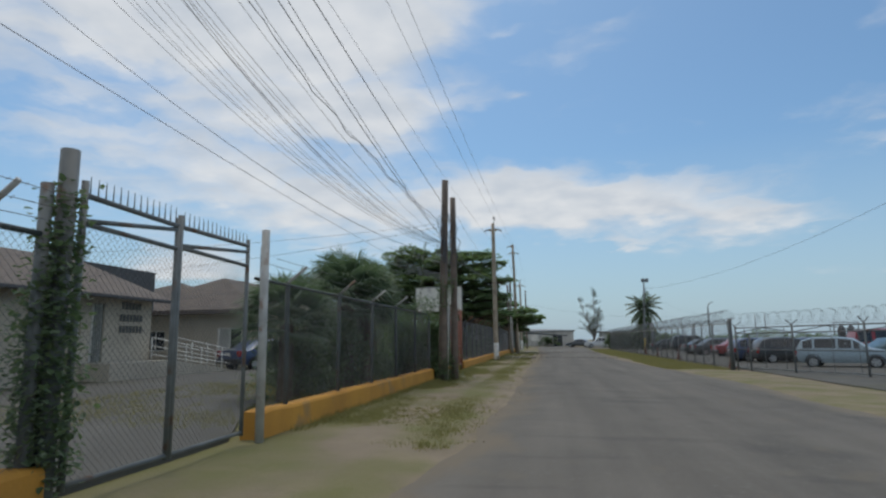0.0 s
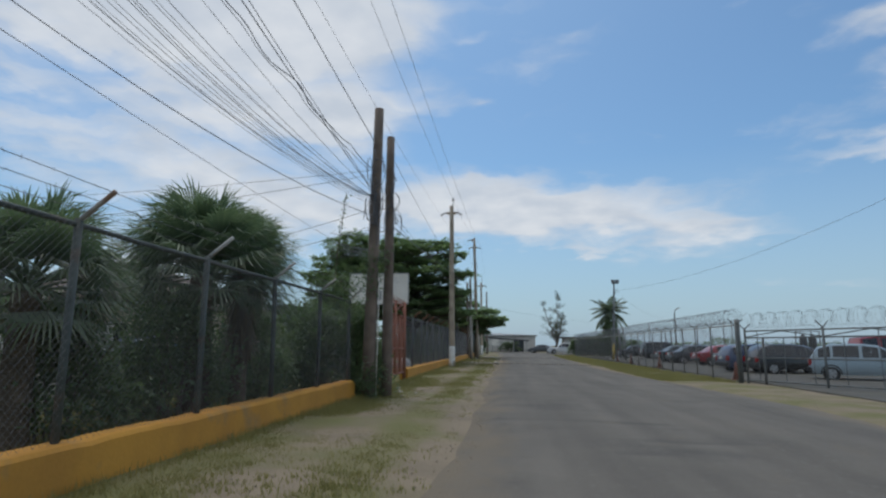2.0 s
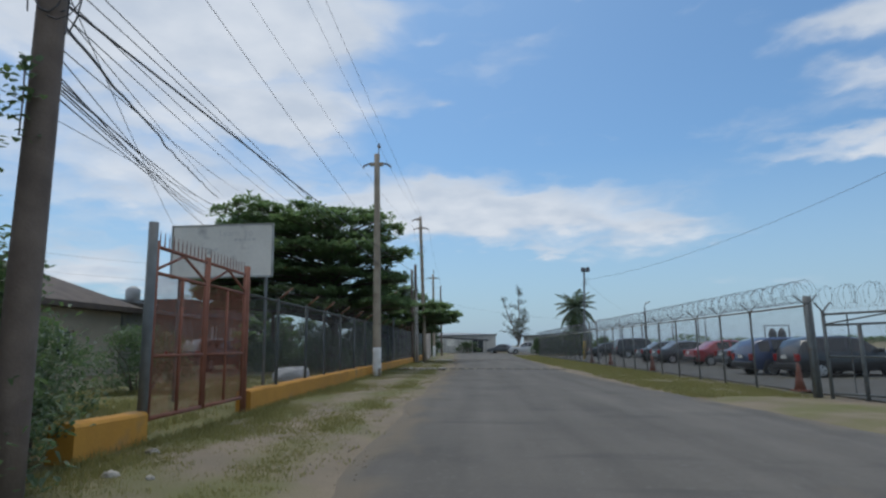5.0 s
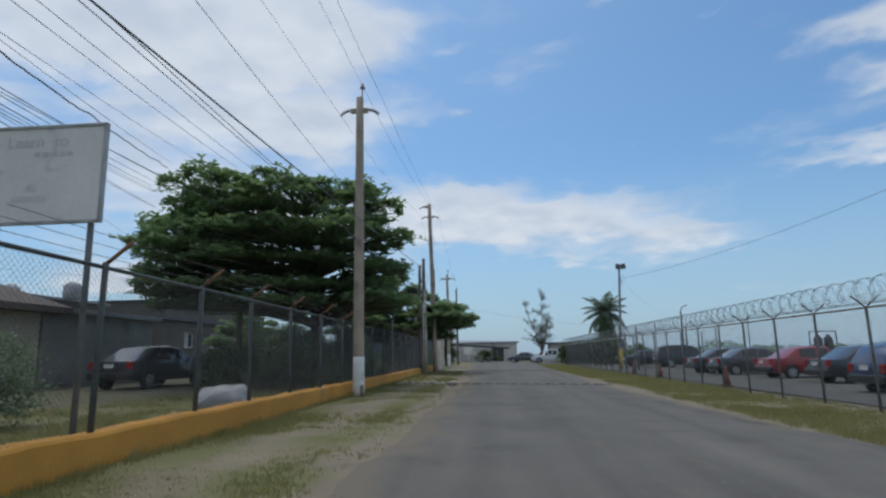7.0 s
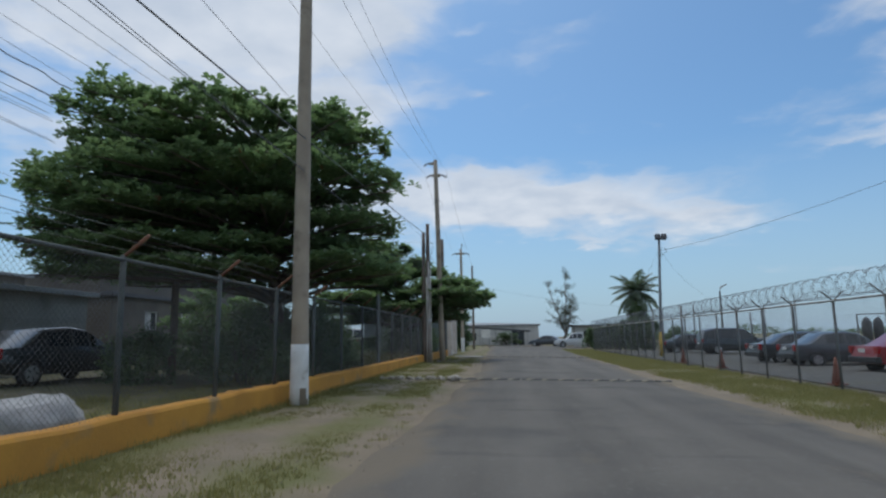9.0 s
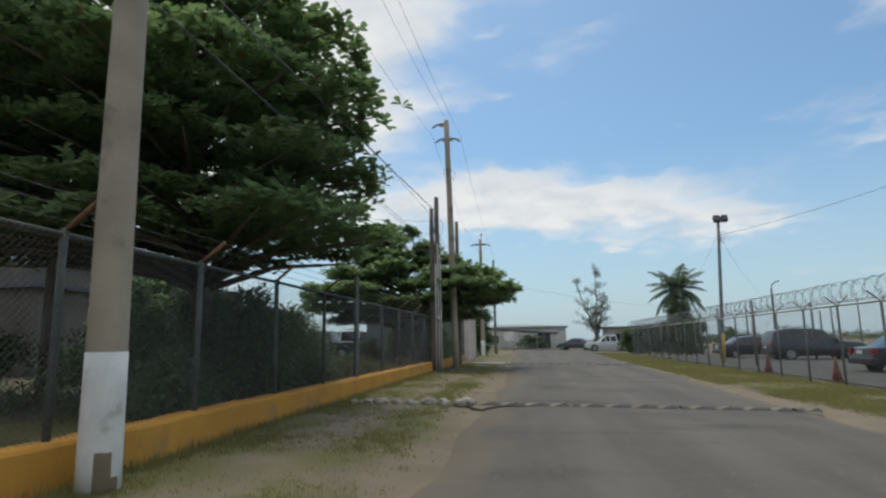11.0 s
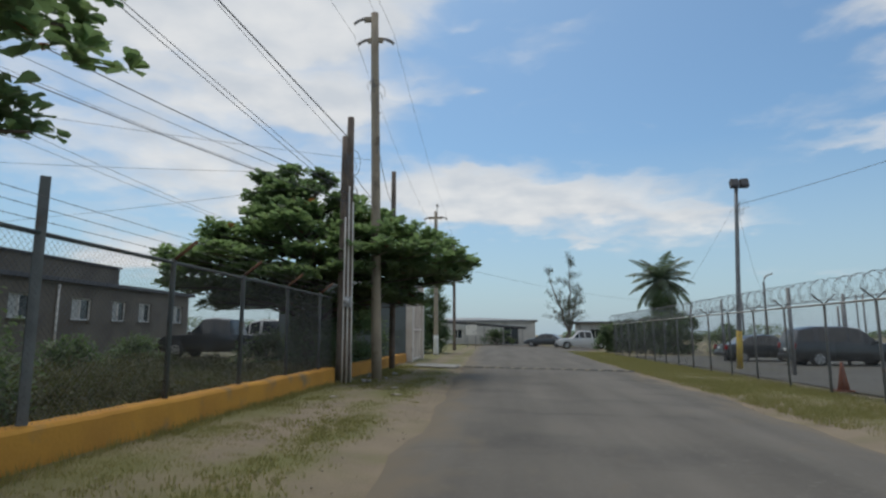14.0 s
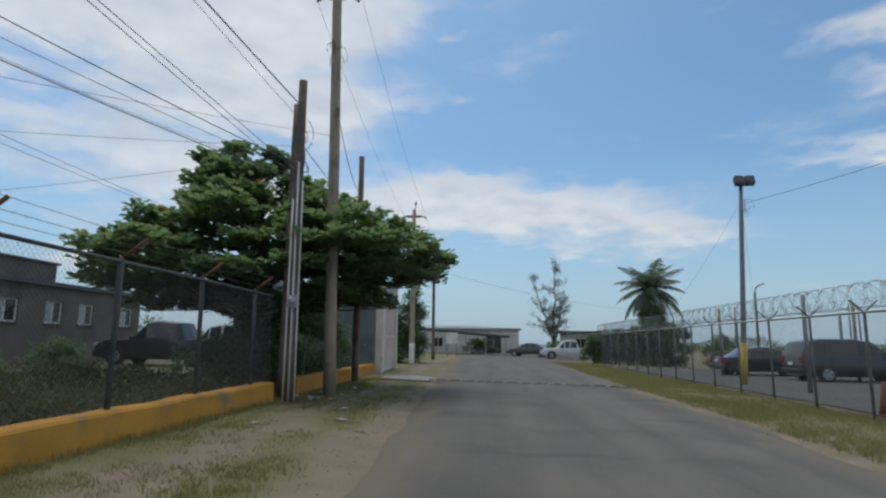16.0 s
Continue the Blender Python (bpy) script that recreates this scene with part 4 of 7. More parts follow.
cable("drop_cable", hub + Vector((0, 0, 4.0)), (-17.0, 24.0, 3.2), 0.4, 0.008, SERVICE)
HP = (-9.2, 43.6)                         # pole hidden in the crown of the big tree
# from the second pole: its height there, the far end, thickness
SPANS = [(4.04, (-3.14, 55.7, 6.45), 0.018), (4.25, (-3.14, 55.7, 4.95), 0.008), (4.41, (-3.2, 55.7, 4.85), 0.008), (4.1, (-7.49, 41.0, 7.93), 0.008), (3.95, (-8.15, 41.0, 8.07), 0.008),
         (3.65, (-9.94, 41.0, 8.59), 0.008), (3.99, (-11.0, 41.2, 8.58), 0.008), (3.35, (-11.5, 41.2, 8.14), 0.012), (3.39, (-11.7, 41.2, 7.94), 0.010), (3.33, (-11.79, 41.2, 7.77), 0.012),
         (3.30, (-11.7, 41.2, 7.60), 0.008), (3.24, (-11.67, 41.2, 7.52), 0.010), (3.44, (-11.52, 41.2, 6.88), 0.010), (3.6, (-11.6, 41.2, 6.95), 0.008), (4.28, (-12.6, 41.2, 5.9), 0.007)]
for zb, far, r in SPANS:
    cable("telephone_cable", (-2.76, 18.72, zb + 0.12), far, 0.12, r, BUNDLE, n=24)
cable("telephone_cable", (-2.76, 18.72, 4.0), (-11.2, 41.2, 8.44), 0.12, 0.022, BUNDLE, wob=0.04, seed=9)
cable("telephone_cable", (-2.76, 18.70, 5.9), (-3.3, 55.7, 6.3), 0.35, 0.007, BUNDLE, n=30)
for i in range(4):
    cable("telephone_cable", (HP[0], HP[1], 5.9 + 0.33 * i), (-3.15 + rngc.uniform(-0.05, 0.05), 55.7, 4.75 + 0.12 * i), rngc.uniform(0.1, 0.35), (0.014, 0.006, 0.008)[i % 3], BUNDLE)
cable("power_line", (-2.8, 86.0, 6.6), (34.0, 128.0, 6.4), 1.4, 0.012, "thin overhead wire across the street end")
for i in range(2):
    cable("telephone_cable", (HP[0], HP[1], 5.5 + 0.35 * i), (-7.2 - 0.5 * i, 76.0, 5.3), 0.35, 0.008, BUNDLE)
cable("drop_cable", (-3.2, 55.7, 5.55), (-26.0, 50.0, 6.4), 0.4, 0.007, SERVICE)
cable("drop_cable", (-3.2, 55.7, 5.35), (-26.0, 58.5, 4.7), 0.3, 0.007, SERVICE)
cable("drop_cable", (-2.85, 57.1, 6.3), (-24.0, 40.0, 6.6), 0.5, 0.007, SERVICE)
cable("telephone_cable", (-3.1, 55.7, 5.6), (-3.08, 61.7, 5.4), 0.10, 0.014, BUNDLE)
cable("telephone_cable", (-2.80, 57.1, 7.4), (-3.08, 61.7, 6.0), 0.45, 0.014, BUNDLE)
for i in range(4):
    cable("telephone_cable", (-3.08, 61.7, 5.0 + 0.2 * i), (-3.1, 76.0, 5.3 + 0.15 * i), 0.35 + 0.1 * i, 0.009, BUNDLE)
for i in range(3):
    cable("telephone_cable", (-3.1, 76.0, 5.3 + 0.2 * i), (-2.8, 86.0, 5.4 + 0.2 * i), 0.4 + 0.15 * i, 0.010, BUNDLE)
for sx in (-0.80, 0.76):
    cable("power_line", (-3.03 + sx, -24.0, 9.3), (-3.03 + sx, 37.46, 8.85), 0.75, 0.0065, POWER, n=30)
    cable("power_line", (-3.03 + sx, 37.46, 8.85), (-2.85 + sx * 0.76, 57.1, 10.13), 0.25, 0.0065, POWER)
    cable("power_line", (-2.85 + sx * 0.76, 57.1, 10.13), (-3.1 + sx * 0.8, 76.0, 8.58), 0.35, 0.0065, POWER)
    cable("power_line", (-3.1 + sx * 0.8, 76.0, 8.58), (-2.8 + sx * 0.3, 86.0, 8.3), 0.2, 0.0065, POWER)
cable("power_line", (-2.95, -24.0, 10.0), (-2.95, 37.46, 9.48), 0.75, 0.0065, POWER, n=30)
cable("power_line", (-2.95, 37.46, 9.48), (-2.8, 57.1, 10.75), 0.3, 0.0065, POWER)
# slack loops and tangles on the crowded poles


def tangle(name, x, y, z, spread, n, seed):
    rng = random.Random(seed)
    runs = []
    for _ in range(n):
        c = Vector((x + rng.uniform(-0.12, 0.12), y + rng.uniform(-0.15, 0.05), z + rng.uniform(-spread, spread)))
        w, h, a0 = rng.uniform(0.05, 0.22), rng.uniform(0.1, 0.4), rng.uniform(0, 6.28)
        th = rng.uniform(0, 3.14)
        runs.append(([c + Vector((math.cos(th) * w * math.cos(a0 + q * 0.5), math.sin(th) * w * math.cos(a0 + q * 0.5), h * math.sin(a0 + q * 0.5) - 0.02 * q)) for q in range(rng.randint(7, 13))], rng.choice((0.006, 0.008, 0.011))))
    ob = part(name, tubes(name, runs, 4), M["cable"], smooth=True)
    return tagged(ob, "tangle of slack black cable loops on the pole", "cable tangle")


tangle("cable_tangle", -2.97, 18.05, 4.75, 0.8, 26, 1)
tangle("cable_tangle", -2.75, 18.68, 4.7, 0.6, 16, 2)
tangle("cable_tangle", -3.15, 55.7, 5.3, 0.7, 20, 3)
tangle("cable_tangle", -3.05, 61.6, 5.3, 0.6, 8, 4)
tangle("cable_tangle", -2.74, 57.0, 7.6, 1.2, 8, 5)

# ---- buildings ----


def windowed_wall(t, name, p0, p1, z0, z1, thick, mt, openings):
    """A wall from p0 to p1 (local x, y) with real openings (u0, u1, v0, v1, kind), filled by frames and panes."""
    a, b = Vector((*p0, 0)), Vector((*p1, 0))
    L = (b - a).length
    d = (b - a).normalized()
    n = Vector((d.y, -d.x, 0))            # outward side
    us = sorted({0.0, L, *[o[0] for o in openings], *[o[1] for o in openings]})
    bm = bmesh.new()
    rot = math.degrees(math.atan2(d.y, d.x))
    for u0, u1 in zip(us, us[1:]):
        spans, cuts = [], sorted((o[2], o[3]) for o in openings if o[0] <= u0 + 1e-6 and o[1] >= u1 - 1e-6)
        z = z0
        for c0, c1 in cuts:
            if c0 > z:
                spans.append((z, c0))
            z = c1
        spans.append((z, z1))
        for s0, s1 in spans:
            if s1 - s0 > 1e-4:
                c = a + d * ((u0 + u1) / 2) - n * (thick / 2) + Vector((0, 0, (s0 + s1) / 2))
                box(bm, c, (u1 - u0, thick, s1 - s0), rz=rot)
    bmesh.ops.remove_doubles(bm, verts=bm.verts, dist=0.0005)
    w = part(name, bm, mt, t)
    for u0, u1, v0, v1, kind in openings:
        mid = a + d * ((u0 + u1) / 2) + Vector((0, 0, (v0 + v1) / 2))
        inset = mid - n * 0.10
        if kind == "door":
            dr = part("door", box(bmesh.new(), inset, (u1 - u0, 0.05, v1 - v0), rz=rot), M["white_paint"], t)
            part("grille", boxes_on(d, n, mid, [(-(u1 - u0) * 0.3 + (u1 - u0) * 0.15 * k, 0, 0.03, v1 - v0) for k in range(5)], rot), M["sign_green"], dr)
            continue
        fr = bmesh.new()
        W, H = u1 - u0, v1 - v0
        for cx, cz, sx, sz in ((0, H / 2 - 0.03, W, 0.06), (0, -H / 2 + 0.03, W, 0.06), (-W / 2 + 0.03, 0, 0.06, H), (W / 2 - 0.03, 0, 0.06, H), (0, 0, 0.05, H)):
            box(fr, inset + d * cx + Vector((0, 0, cz)), (sx, 0.06, sz), rz=rot)
        wd = part("window", fr, M["white_paint"], t, "white window frame with dark panes")
        for s in (-1, 1):
            part("pane", box(bmesh.new(), inset - n * 0.02 + d * (s * W / 4), (W / 2 - 0.05, 0.008, H - 0.08), rz=rot), M["blind" if kind == "pale" and s < 0 else "glass_dark"], wd)
        if kind == "grille":
            part("grille", boxes_on(d, n, mid, [(-W / 2 + W * (k + 0.5) / 6, 0, 0.02, H) for k in range(6)] + [(0, -H / 2 + H * (k + 0.5) / 4, W, 0.02) for k in range(4)], rot), M["white_paint"], wd, "white security bars")
        part("sill", box(bmesh.new(), mid + n * 0.03 - Vector((0, 0, H / 2 + 0.03)), (W + 0.16, 0.14, 0.06), rz=rot), mt, wd)
    return w


def boxes_on(d, n, mid, items, rot):
    bm = bmesh.new()
    for u, v, su, sv in items:
        box(bm, mid + n * 0.01 + d * u + Vector((0, 0, v)), (su, 0.02, sv), rz=rot)
    return bm


def hip_roof(x0, x1, y0, y1, z, rise, over, fascia=0.22):
    """A hipped roof with eaves and thickness."""
    bm = bmesh.new()
    x0, x1, y0, y1 = x0 - over, x1 + over, y0 - over, y1 + over
    w, l = x1 - x0, y1 - y0
    e = min(w, l) / 2
    if w >= l:
        r = [(x0 + e, (y0 + y1) / 2, z + rise), (x1 - e, (y0 + y1) / 2, z + rise)]
    else:
        r = [((x0 + x1) / 2, y0 + e, z + rise), ((x0 + x1) / 2, y1 - e, z + rise)]
    lo = [bm.verts.new(p) for p in ((x0, y0, z - fascia), (x1, y0, z - fascia), (x1, y1, z - fascia), (x0, y1, z - fascia))]
    hi = [bm.verts.new(p) for p in ((x0, y0, z), (x1, y0, z), (x1, y1, z), (x0, y1, z))]
    ra, rb = bm.verts.new(r[0]), bm.verts.new(r[1])
    bm.faces.new(list(reversed(lo)))
    for i in range(4):
        bm.faces.new((lo[i], lo[(i + 1) % 4], hi[(i + 1) % 4], hi[i]))
    if w >= l:
        bm.faces.new((hi[0], hi[1], rb, ra))
        bm.faces.new((hi[1], hi[2], rb))
        bm.faces.new((hi[2], hi[3], ra, rb))
        bm.faces.new((hi[3], hi[0], ra))
    else:
        bm.faces.new((hi[1], hi[2], rb, ra))
        bm.faces.new((hi[2], hi[3], rb))
        bm.faces.new((hi[3], hi[0], ra, rb))
        bm.faces.new((hi[0], hi[1], ra))
    return bm


def house(name, x0, x1, y0, y1, zg, h, rise, wall, roofm, label, front=(), side=(), over=0.5, flat=False, floor=0.0):
    """A building with four walls; front faces -y, side faces +x. Openings are given from the left as seen from outside."""
    t = thing(name, (x0 + x1) / 2, (y0 + y1) / 2, zg, label, "building")
    X, Y, W = (x1 - x0) / 2, (y1 - y0) / 2, 0.18
    windowed_wall(t, "wall", (-X, -Y), (X, -Y), -0.3, h, 0.18, wall, [(a, b, c + floor, d + floor, k) for a, b, c, d, k in front])
    windowed_wall(t, "wall", (X, -Y + W), (X, Y - W), -0.3, h, 0.18, wall, [(a, b, c + floor, d + floor, k) for a, b, c, d, k in side])
    windowed_wall(t, "wall", (X, Y), (-X, Y), -0.3, h, 0.18, wall, [])
    windowed_wall(t, "wall", (-X, Y - W), (-X, -Y + W), -0.3, h, 0.18, wall, [])
    part("floor", boxes(((0, 0, floor - 0.05), (2 * X - 0.4, 2 * Y - 0.4, 0.1))), M["grey_wall"], t)
    if rise is None:
        return t
    if flat:
        part("roof", boxes(((0, 0, h + 0.09), (2 * X + 2 * over, 2 * Y + 2 * over, 0.18)), bevel=0.01), roofm, t)
    else:
        part("roof", hip_roof(-X, X, -Y, Y, h + 0.2, rise, over), roofm, t)
    return t


# office on a raised floor behind the entrance gate, its roof a long gable
OX = -15.2                                    # wall towards the street
office = house("office_building", -23.2, OX, 2.0, 20.3, 0.2, 3.15, None, M["cream_wall"], M["roof"], "cream rendered office with long brown gabled roof", floor=0.65,
               side=((4.0, 5.6, 0.75, 1.75, "grille"), (9.0, 10.6, 0.75, 1.75, "grille"), (12.95, 14.55, 0.78, 1.78, "grille"), (15.0, 15.62, 0.02, 2.05, "door")))
_rf = bmesh.new()
_sec = [(-4.6, 3.0), (0.2, 4.82), (4.7, 3.0), (4.7, 2.86), (0.2, 4.64), (-4.6, 2.86)]
_rows = [[_rf.verts.new((a, y, b)) for a, b in _sec] for y in (-9.6, 9.45)]
for k in range(6):
    _rf.faces.new((_rows[0][k], _rows[0][(k + 1) % 6], _rows[1][(k + 1) % 6], _rows[1][k]))
for _r in _rows:
    _rf.faces.new((_r[0], _r[1], _r[4], _r[5]))
    _rf.faces.new((_r[1], _r[2], _r[3], _r[4]))
bmesh.ops.recalc_face_normals(_rf, faces=_rf.faces)
part("roof", _rf, M["roof"], office, "brown gabled roof")
part("gutter", boxes(((4.76, -0.1, 2.93), (0.12, 19.0, 0.10)), bevel=0.01), M["fascia"], office, "dark eaves gutter")
part("upper_roof", boxes(((-2.1, 11.95, 3.85), (4.6, 5.0, 1.95)), bevel=0.02), M["fascia"], office, "raised dark roof box")
# dark brown render stands in for the shade on this recessed wall
part("rear_wall", boxes(((-2.2, 11.7, 1.4), (4.2, 4.4, 3.0))), M["annex_wall"], office, "set-back wall in dark shade colour")
# unreadable lettering on the office wall: three rows of bars
for _r, (_n, _z) in enumerate(((6, 2.95), (7, 2.5), (7, 2.08))):
    for _k in range(_n):
        part("letter_bar", boxes(((4.0 + 0.015, 7.45 + 0.18 * _k + (0.08 if _n == 6 else 0), _z - 0.25), (0.03, 0.115, 0.26)), bevel=0.004), M["sign_ink"], office)
# ramp and rails before the office
ramp = thing("entry_ramp", -14.6, 20.0, 0.2, "sloping concrete ramp with white tube handrails", "ramp")
_rb = bmesh.new()
_v = [_rb.verts.new(p) for p in ((-0.55, -3.2, -0.05), (0.55, -3.2, -0.05), (0.55, 5.0, -0.05), (-0.55, 5.0, -0.05), (-0.55, -3.2, 0.65), (0.55, -3.2, 0.65), (0.55, 0.2, 0.65), (-0.55, 0.2, 0.65), (0.55, 5.0, 0.04), (-0.55, 5.0, 0.04))]
for _q in ((0, 3, 2, 1), (4, 5, 6, 7), (7, 6, 8, 9), (0, 1, 5, 4), (1, 2, 8, 6, 5), (2, 3, 9, 8), (3, 0, 4, 7, 9)):
    _rb.faces.new([_v[i] for i in _q])
bmesh.ops.recalc_face_normals(_rb, faces=_rb.faces)
part("slab", _rb, M["cream_wall"], ramp)
for _s in (-0.5, 0.5):
    for _k in range(5):
        _y = 0.3 + 1.15 * _k
        _z = 0.65 - 0.127 * (_y - 0.2)
        part("rail_post", tubes("rail_post", [([(_s, _y, _z - 0.05), (_s, _y, _z + 0.92)], 0.026)], 8), M["white_paint"], ramp, smooth=True)
    for _h in (0.25, 0.58, 0.90):
        part("handrail", tubes("handrail", [([(_s, 0.3, 0.64 + _h), (_s, 4.9, 0.055 + _h)], 0.024)], 8), M["white_paint"], ramp, smooth=True)

long_house = house("low_building", -23.0, -15.2, 28.3, 40.6, 0.2, 2.85, 2.2, M["cream_wall"], M["roof"], "low cream building with long brown hipped roof", over=0.7,
                   side=((0.6, 1.5, 0.75, 2.1, "plain"), (1.75, 2.6, 0.75, 2.1, "plain"), (4.6, 5.4, 1.1, 2.1, "plain"), (8.0, 9.0, 0.9, 2.0, "plain")), front=((1.6, 2.8, 0.9, 2.0, "plain"), (5.9, 7.3, 0.9, 2.1, "pale")))
back_house = house("back_building", -34.5, -25.0, 39.0, 48.0, 0.2, 3.9, 2.2, M["cream_wall"], M["roof"], "cream building with brown hipped roof behind the office", over=0.6,
                   front=((2.0, 3.2, 1.0, 2.1, "plain"), (5.5, 6.7, 1.0, 2.1, "plain")))
shed = house("block_shed", -22.0, -15.2, 40.75, 47.7, 0.2, 2.92, 0.0, M["grey_wall"], M["roof_grey"], "grey concrete block building with a projecting roof slab", flat=True, over=0.28)
part("upper_wall", boxes(((-0.9, -0.3, 3.38), (4.6, 6.0, 0.56)), bevel=0.02), M["annex_wall"], shed, "set-back brown upper wall")
part("upper_roof", boxes(((-0.9, -0.3, 3.71), (5.0, 6.4, 0.1)), bevel=0.01), M["roof_grey"], shed)
for _z in (0.55, 1.15, 1.75, 2.35):
    part("block_course", boxes(((3.41, 0, _z), (0.03, 6.9, 0.56)), bevel=0.012), M["grey_wall"], shed)
for _x in (-19.8, -17.0):
    _tk = part("roof_tank", tubes("roof_tank", [([(0, 0, 0), (0, 0, 0.55), (0, 0, 0.68), (0, 0, 0.74)], [0.36, 0.36, 0.22, 0.1])], 14), M["plastic_grey"], smooth=True)
    _tk.matrix_basis = pose(_x, 44.5, 3.955)
    tagged(_tk, "small grey water tank on the flat roof", "water tank")
annex = house("long_annex", -25.5, -17.0, 51.5, 73.2, 0.2, 3.3, 0.0, M["annex_wall"], M["fascia"], "long brown-grey annex with dark fascia and pale windows", flat=True, over=0.25,
              front=((1.0, 2.1, 1.75, 2.7, "pale"), (5.0, 6.1, 1.75, 2.7, "pale")),
              side=((2.4, 3.5, 1.8, 2.72, "pale"), (5.6, 6.7, 1.8, 2.72, "pale"), (9.1, 10.2, 1.8, 2.72, "pale"), (12.3, 13.5, 1.8, 2.72, "pale"), (14.9, 15.9, 1.8, 2.72, "pale"), (16.9, 17.9, 1.8, 2.72, "pale"), (19.9, 20.9, 1.8, 2.72, "pale")))
part("upper_roof", boxes(((-0.4, -2.75, 3.9), (8.2, 16.2, 0.84)), bevel=0.02), M["annex_wall"], annex, "raised brown parapet box")
part("coping", boxes(((-0.4, -2.75, 4.35), (8.4, 16.4, 0.09)), bevel=0.01), M["fascia"], annex, "dark coping")
part("downpipe", tubes("downpipe", [([(4.32, 0.75, -0.1), (4.32, 0.75, 3.2)], 0.05)], 8), M["conduit"], annex, "pale rain pipe", smooth=True)
# shade is coloured into these walls, sunlight into the white gate side
slate_house = house("roadside_building", -9.15, -3.35, 66.7, 70.5, 0.1, 3.45, 0.0, M["shade_grey_wall"], M["roof_grey"], "roadside building in blue-grey shade colour with flat roof and white gate front", flat=True, over=0.02)
for _y, _h in ((-1.78, 3.95), (1.78, 3.8)):
    part("gate_pillar", boxes(((3.0, _y, _h / 2 - 0.1), (0.3, 0.3, _h + 0.2)), ((3.0, _y, _h + 0.03), (0.36, 0.36, 0.08)), bevel=0.012), M["sunlit_white"], slate_house, "white painted gate pillar")
part("lintel", box(bmesh.new(), (2.99, 0, 3.12), (0.16, 3.26, 0.26), rx=-4.0, bevel=0.01), M["sunlit_white"], slate_house, "sloping white beam over the gate")
_leaf = part("gate_leaf", boxes(((2.97, 0, 1.48), (0.05, 3.24, 2.9)), bevel=0.004), M["sunlit_white"], slate_house, "white sheet metal gate with upright ribs")
for _k in range(11):
    part("rib", boxes(((3.01, -1.45 + 0.29 * _k, 1.48), (0.035, 0.05, 2.86)), bevel=0.004), M["sunlit_white"], _leaf)
for _z in (0.2, 1.5, 2.78):
    part("rail", boxes(((3.035, 0, _z), (0.03, 3.2, 0.07)), bevel=0.004), M["sunlit_white"], _leaf)
depot = house("far_depot", -14.0, 5.1, 118.0, 132.0, 0.0, 3.05, 0.5, M["white_wall"], M["roof_grey"], "long pale depot with low grey roof at the street end", over=0.3,
              front=((3.0, 4.2, 0.9, 2.1, "plain"), (8.5, 9.7, 0.9, 2.1, "plain"), (15.0, 17.0, 0.1, 2.4, "plain")))
guard = house("guard_house", 9.5, 17.5, 108.0, 113.0, -0.1, 2.7, 0.0, M["white_wall"], M["fascia"], "low white guard house with dark flat roof", flat=True, over=0.8,
              front=((1.0, 2.2, 0.9, 2.1, "plain"), (4.0, 5.2, 0.9, 2.1, "plain")))
shelter = thing("carport", -1.2, 112.0, 0.0, "open carport with dark grey roof before the depot", "carport")
part("roof", box(bmesh.new(), (0, 0, 2.52), (9.6, 5.0, 0.22), ry=4.5, bevel=0.02), M["fascia"], shelter)
for _k in range(5):
    part("column", tubes("column", [([(-4.4 + 2.2 * _k, -2.2, -0.1), (-4.4 + 2.2 * _k, -2.2, 2.78 - 0.173 * _k)], 0.06)], 8), M["pale_steel"], shelter)
fs = thing("notice_board", -1.95, 95.0, 0.05, "white notice board on two posts at the street end", "sign")
part("panel", boxes(((0, 0, 1.75), (1.0, 0.05, 0.95)), bevel=0.01), M["board"], fs)
for _s in (-0.38, 0.38):
    part("leg", tubes("leg", [([(_s, 0.05, -0.1), (_s, 0.05, 1.9)], 0.03)], 6), M["steel"], fs)
silo = thing("silo_pair", 58.0, 128.0, -0.2, "two far grey storage hoppers under a gantry", "silo")
for _s in (-0.85, 0.85):
    part("hopper", tubes("hopper", [([(_s, 0, 0), (_s, 0, 2.9), (_s, 0, 3.7)], [0.7, 0.7, 0.2])], 16), M["fascia"], silo, smooth=True)
part("gantry", boxes(((0, 0, 4.2), (4.6, 0.2, 0.16)), ((-2.2, 0, 2.1), (0.16, 0.2, 4.3)), ((2.2, 0, 2.1), (0.16, 0.2, 4.3))), M["steel"], silo)

# ---- signboard over the fence ----
sign = thing("signboard", -4.80, 26.95, 0.2, "large blank weathered white signboard on steel posts", "signboard")
part("panel", boxes(((0, 0, 3.22), (2.2, 0.05, 1.14)), bevel=0.008), M["board"], sign)
part("rim", boxes(((0, -0.012, 3.795), (2.24, 0.06, 0.03)), ((0, -0.012, 2.645), (2.24, 0.06, 0.03)), ((-1.12, -0.012, 3.22), (0.03, 0.06, 1.18)), ((1.12, -0.012, 3.22), (0.03, 0.06, 1.18))), M["pale_steel"], sign)
for _x in (-0.95, 0.97):
    part("leg", tubes("leg", [([(_x, 0.06, -0.25), (_x, 0.06, 3.6)], 0.035)], 8), M["grey_paint"], sign, smooth=True)
for _w, _u in (("Learn", -0.08), ("to", 0.50)):             # faded heading
    _txt = bpy.data.curves.new("heading", "FONT")
    _txt.body, _txt.size, _txt.extrude = _w, 0.20, 0.001
    _tmp = bpy.data.objects.new("heading", _txt)
    _me = bpy.data.meshes.new_from_object(_tmp)
    _me.transform(Matrix.Translation((_u, -0.030, 3.55)) @ Matrix.Rotation(radians(90), 4, "X"))
    part("word", _me, M["board_ink"], sign, "faded grey word on the board")
    bpy.data.objects.remove(_tmp)
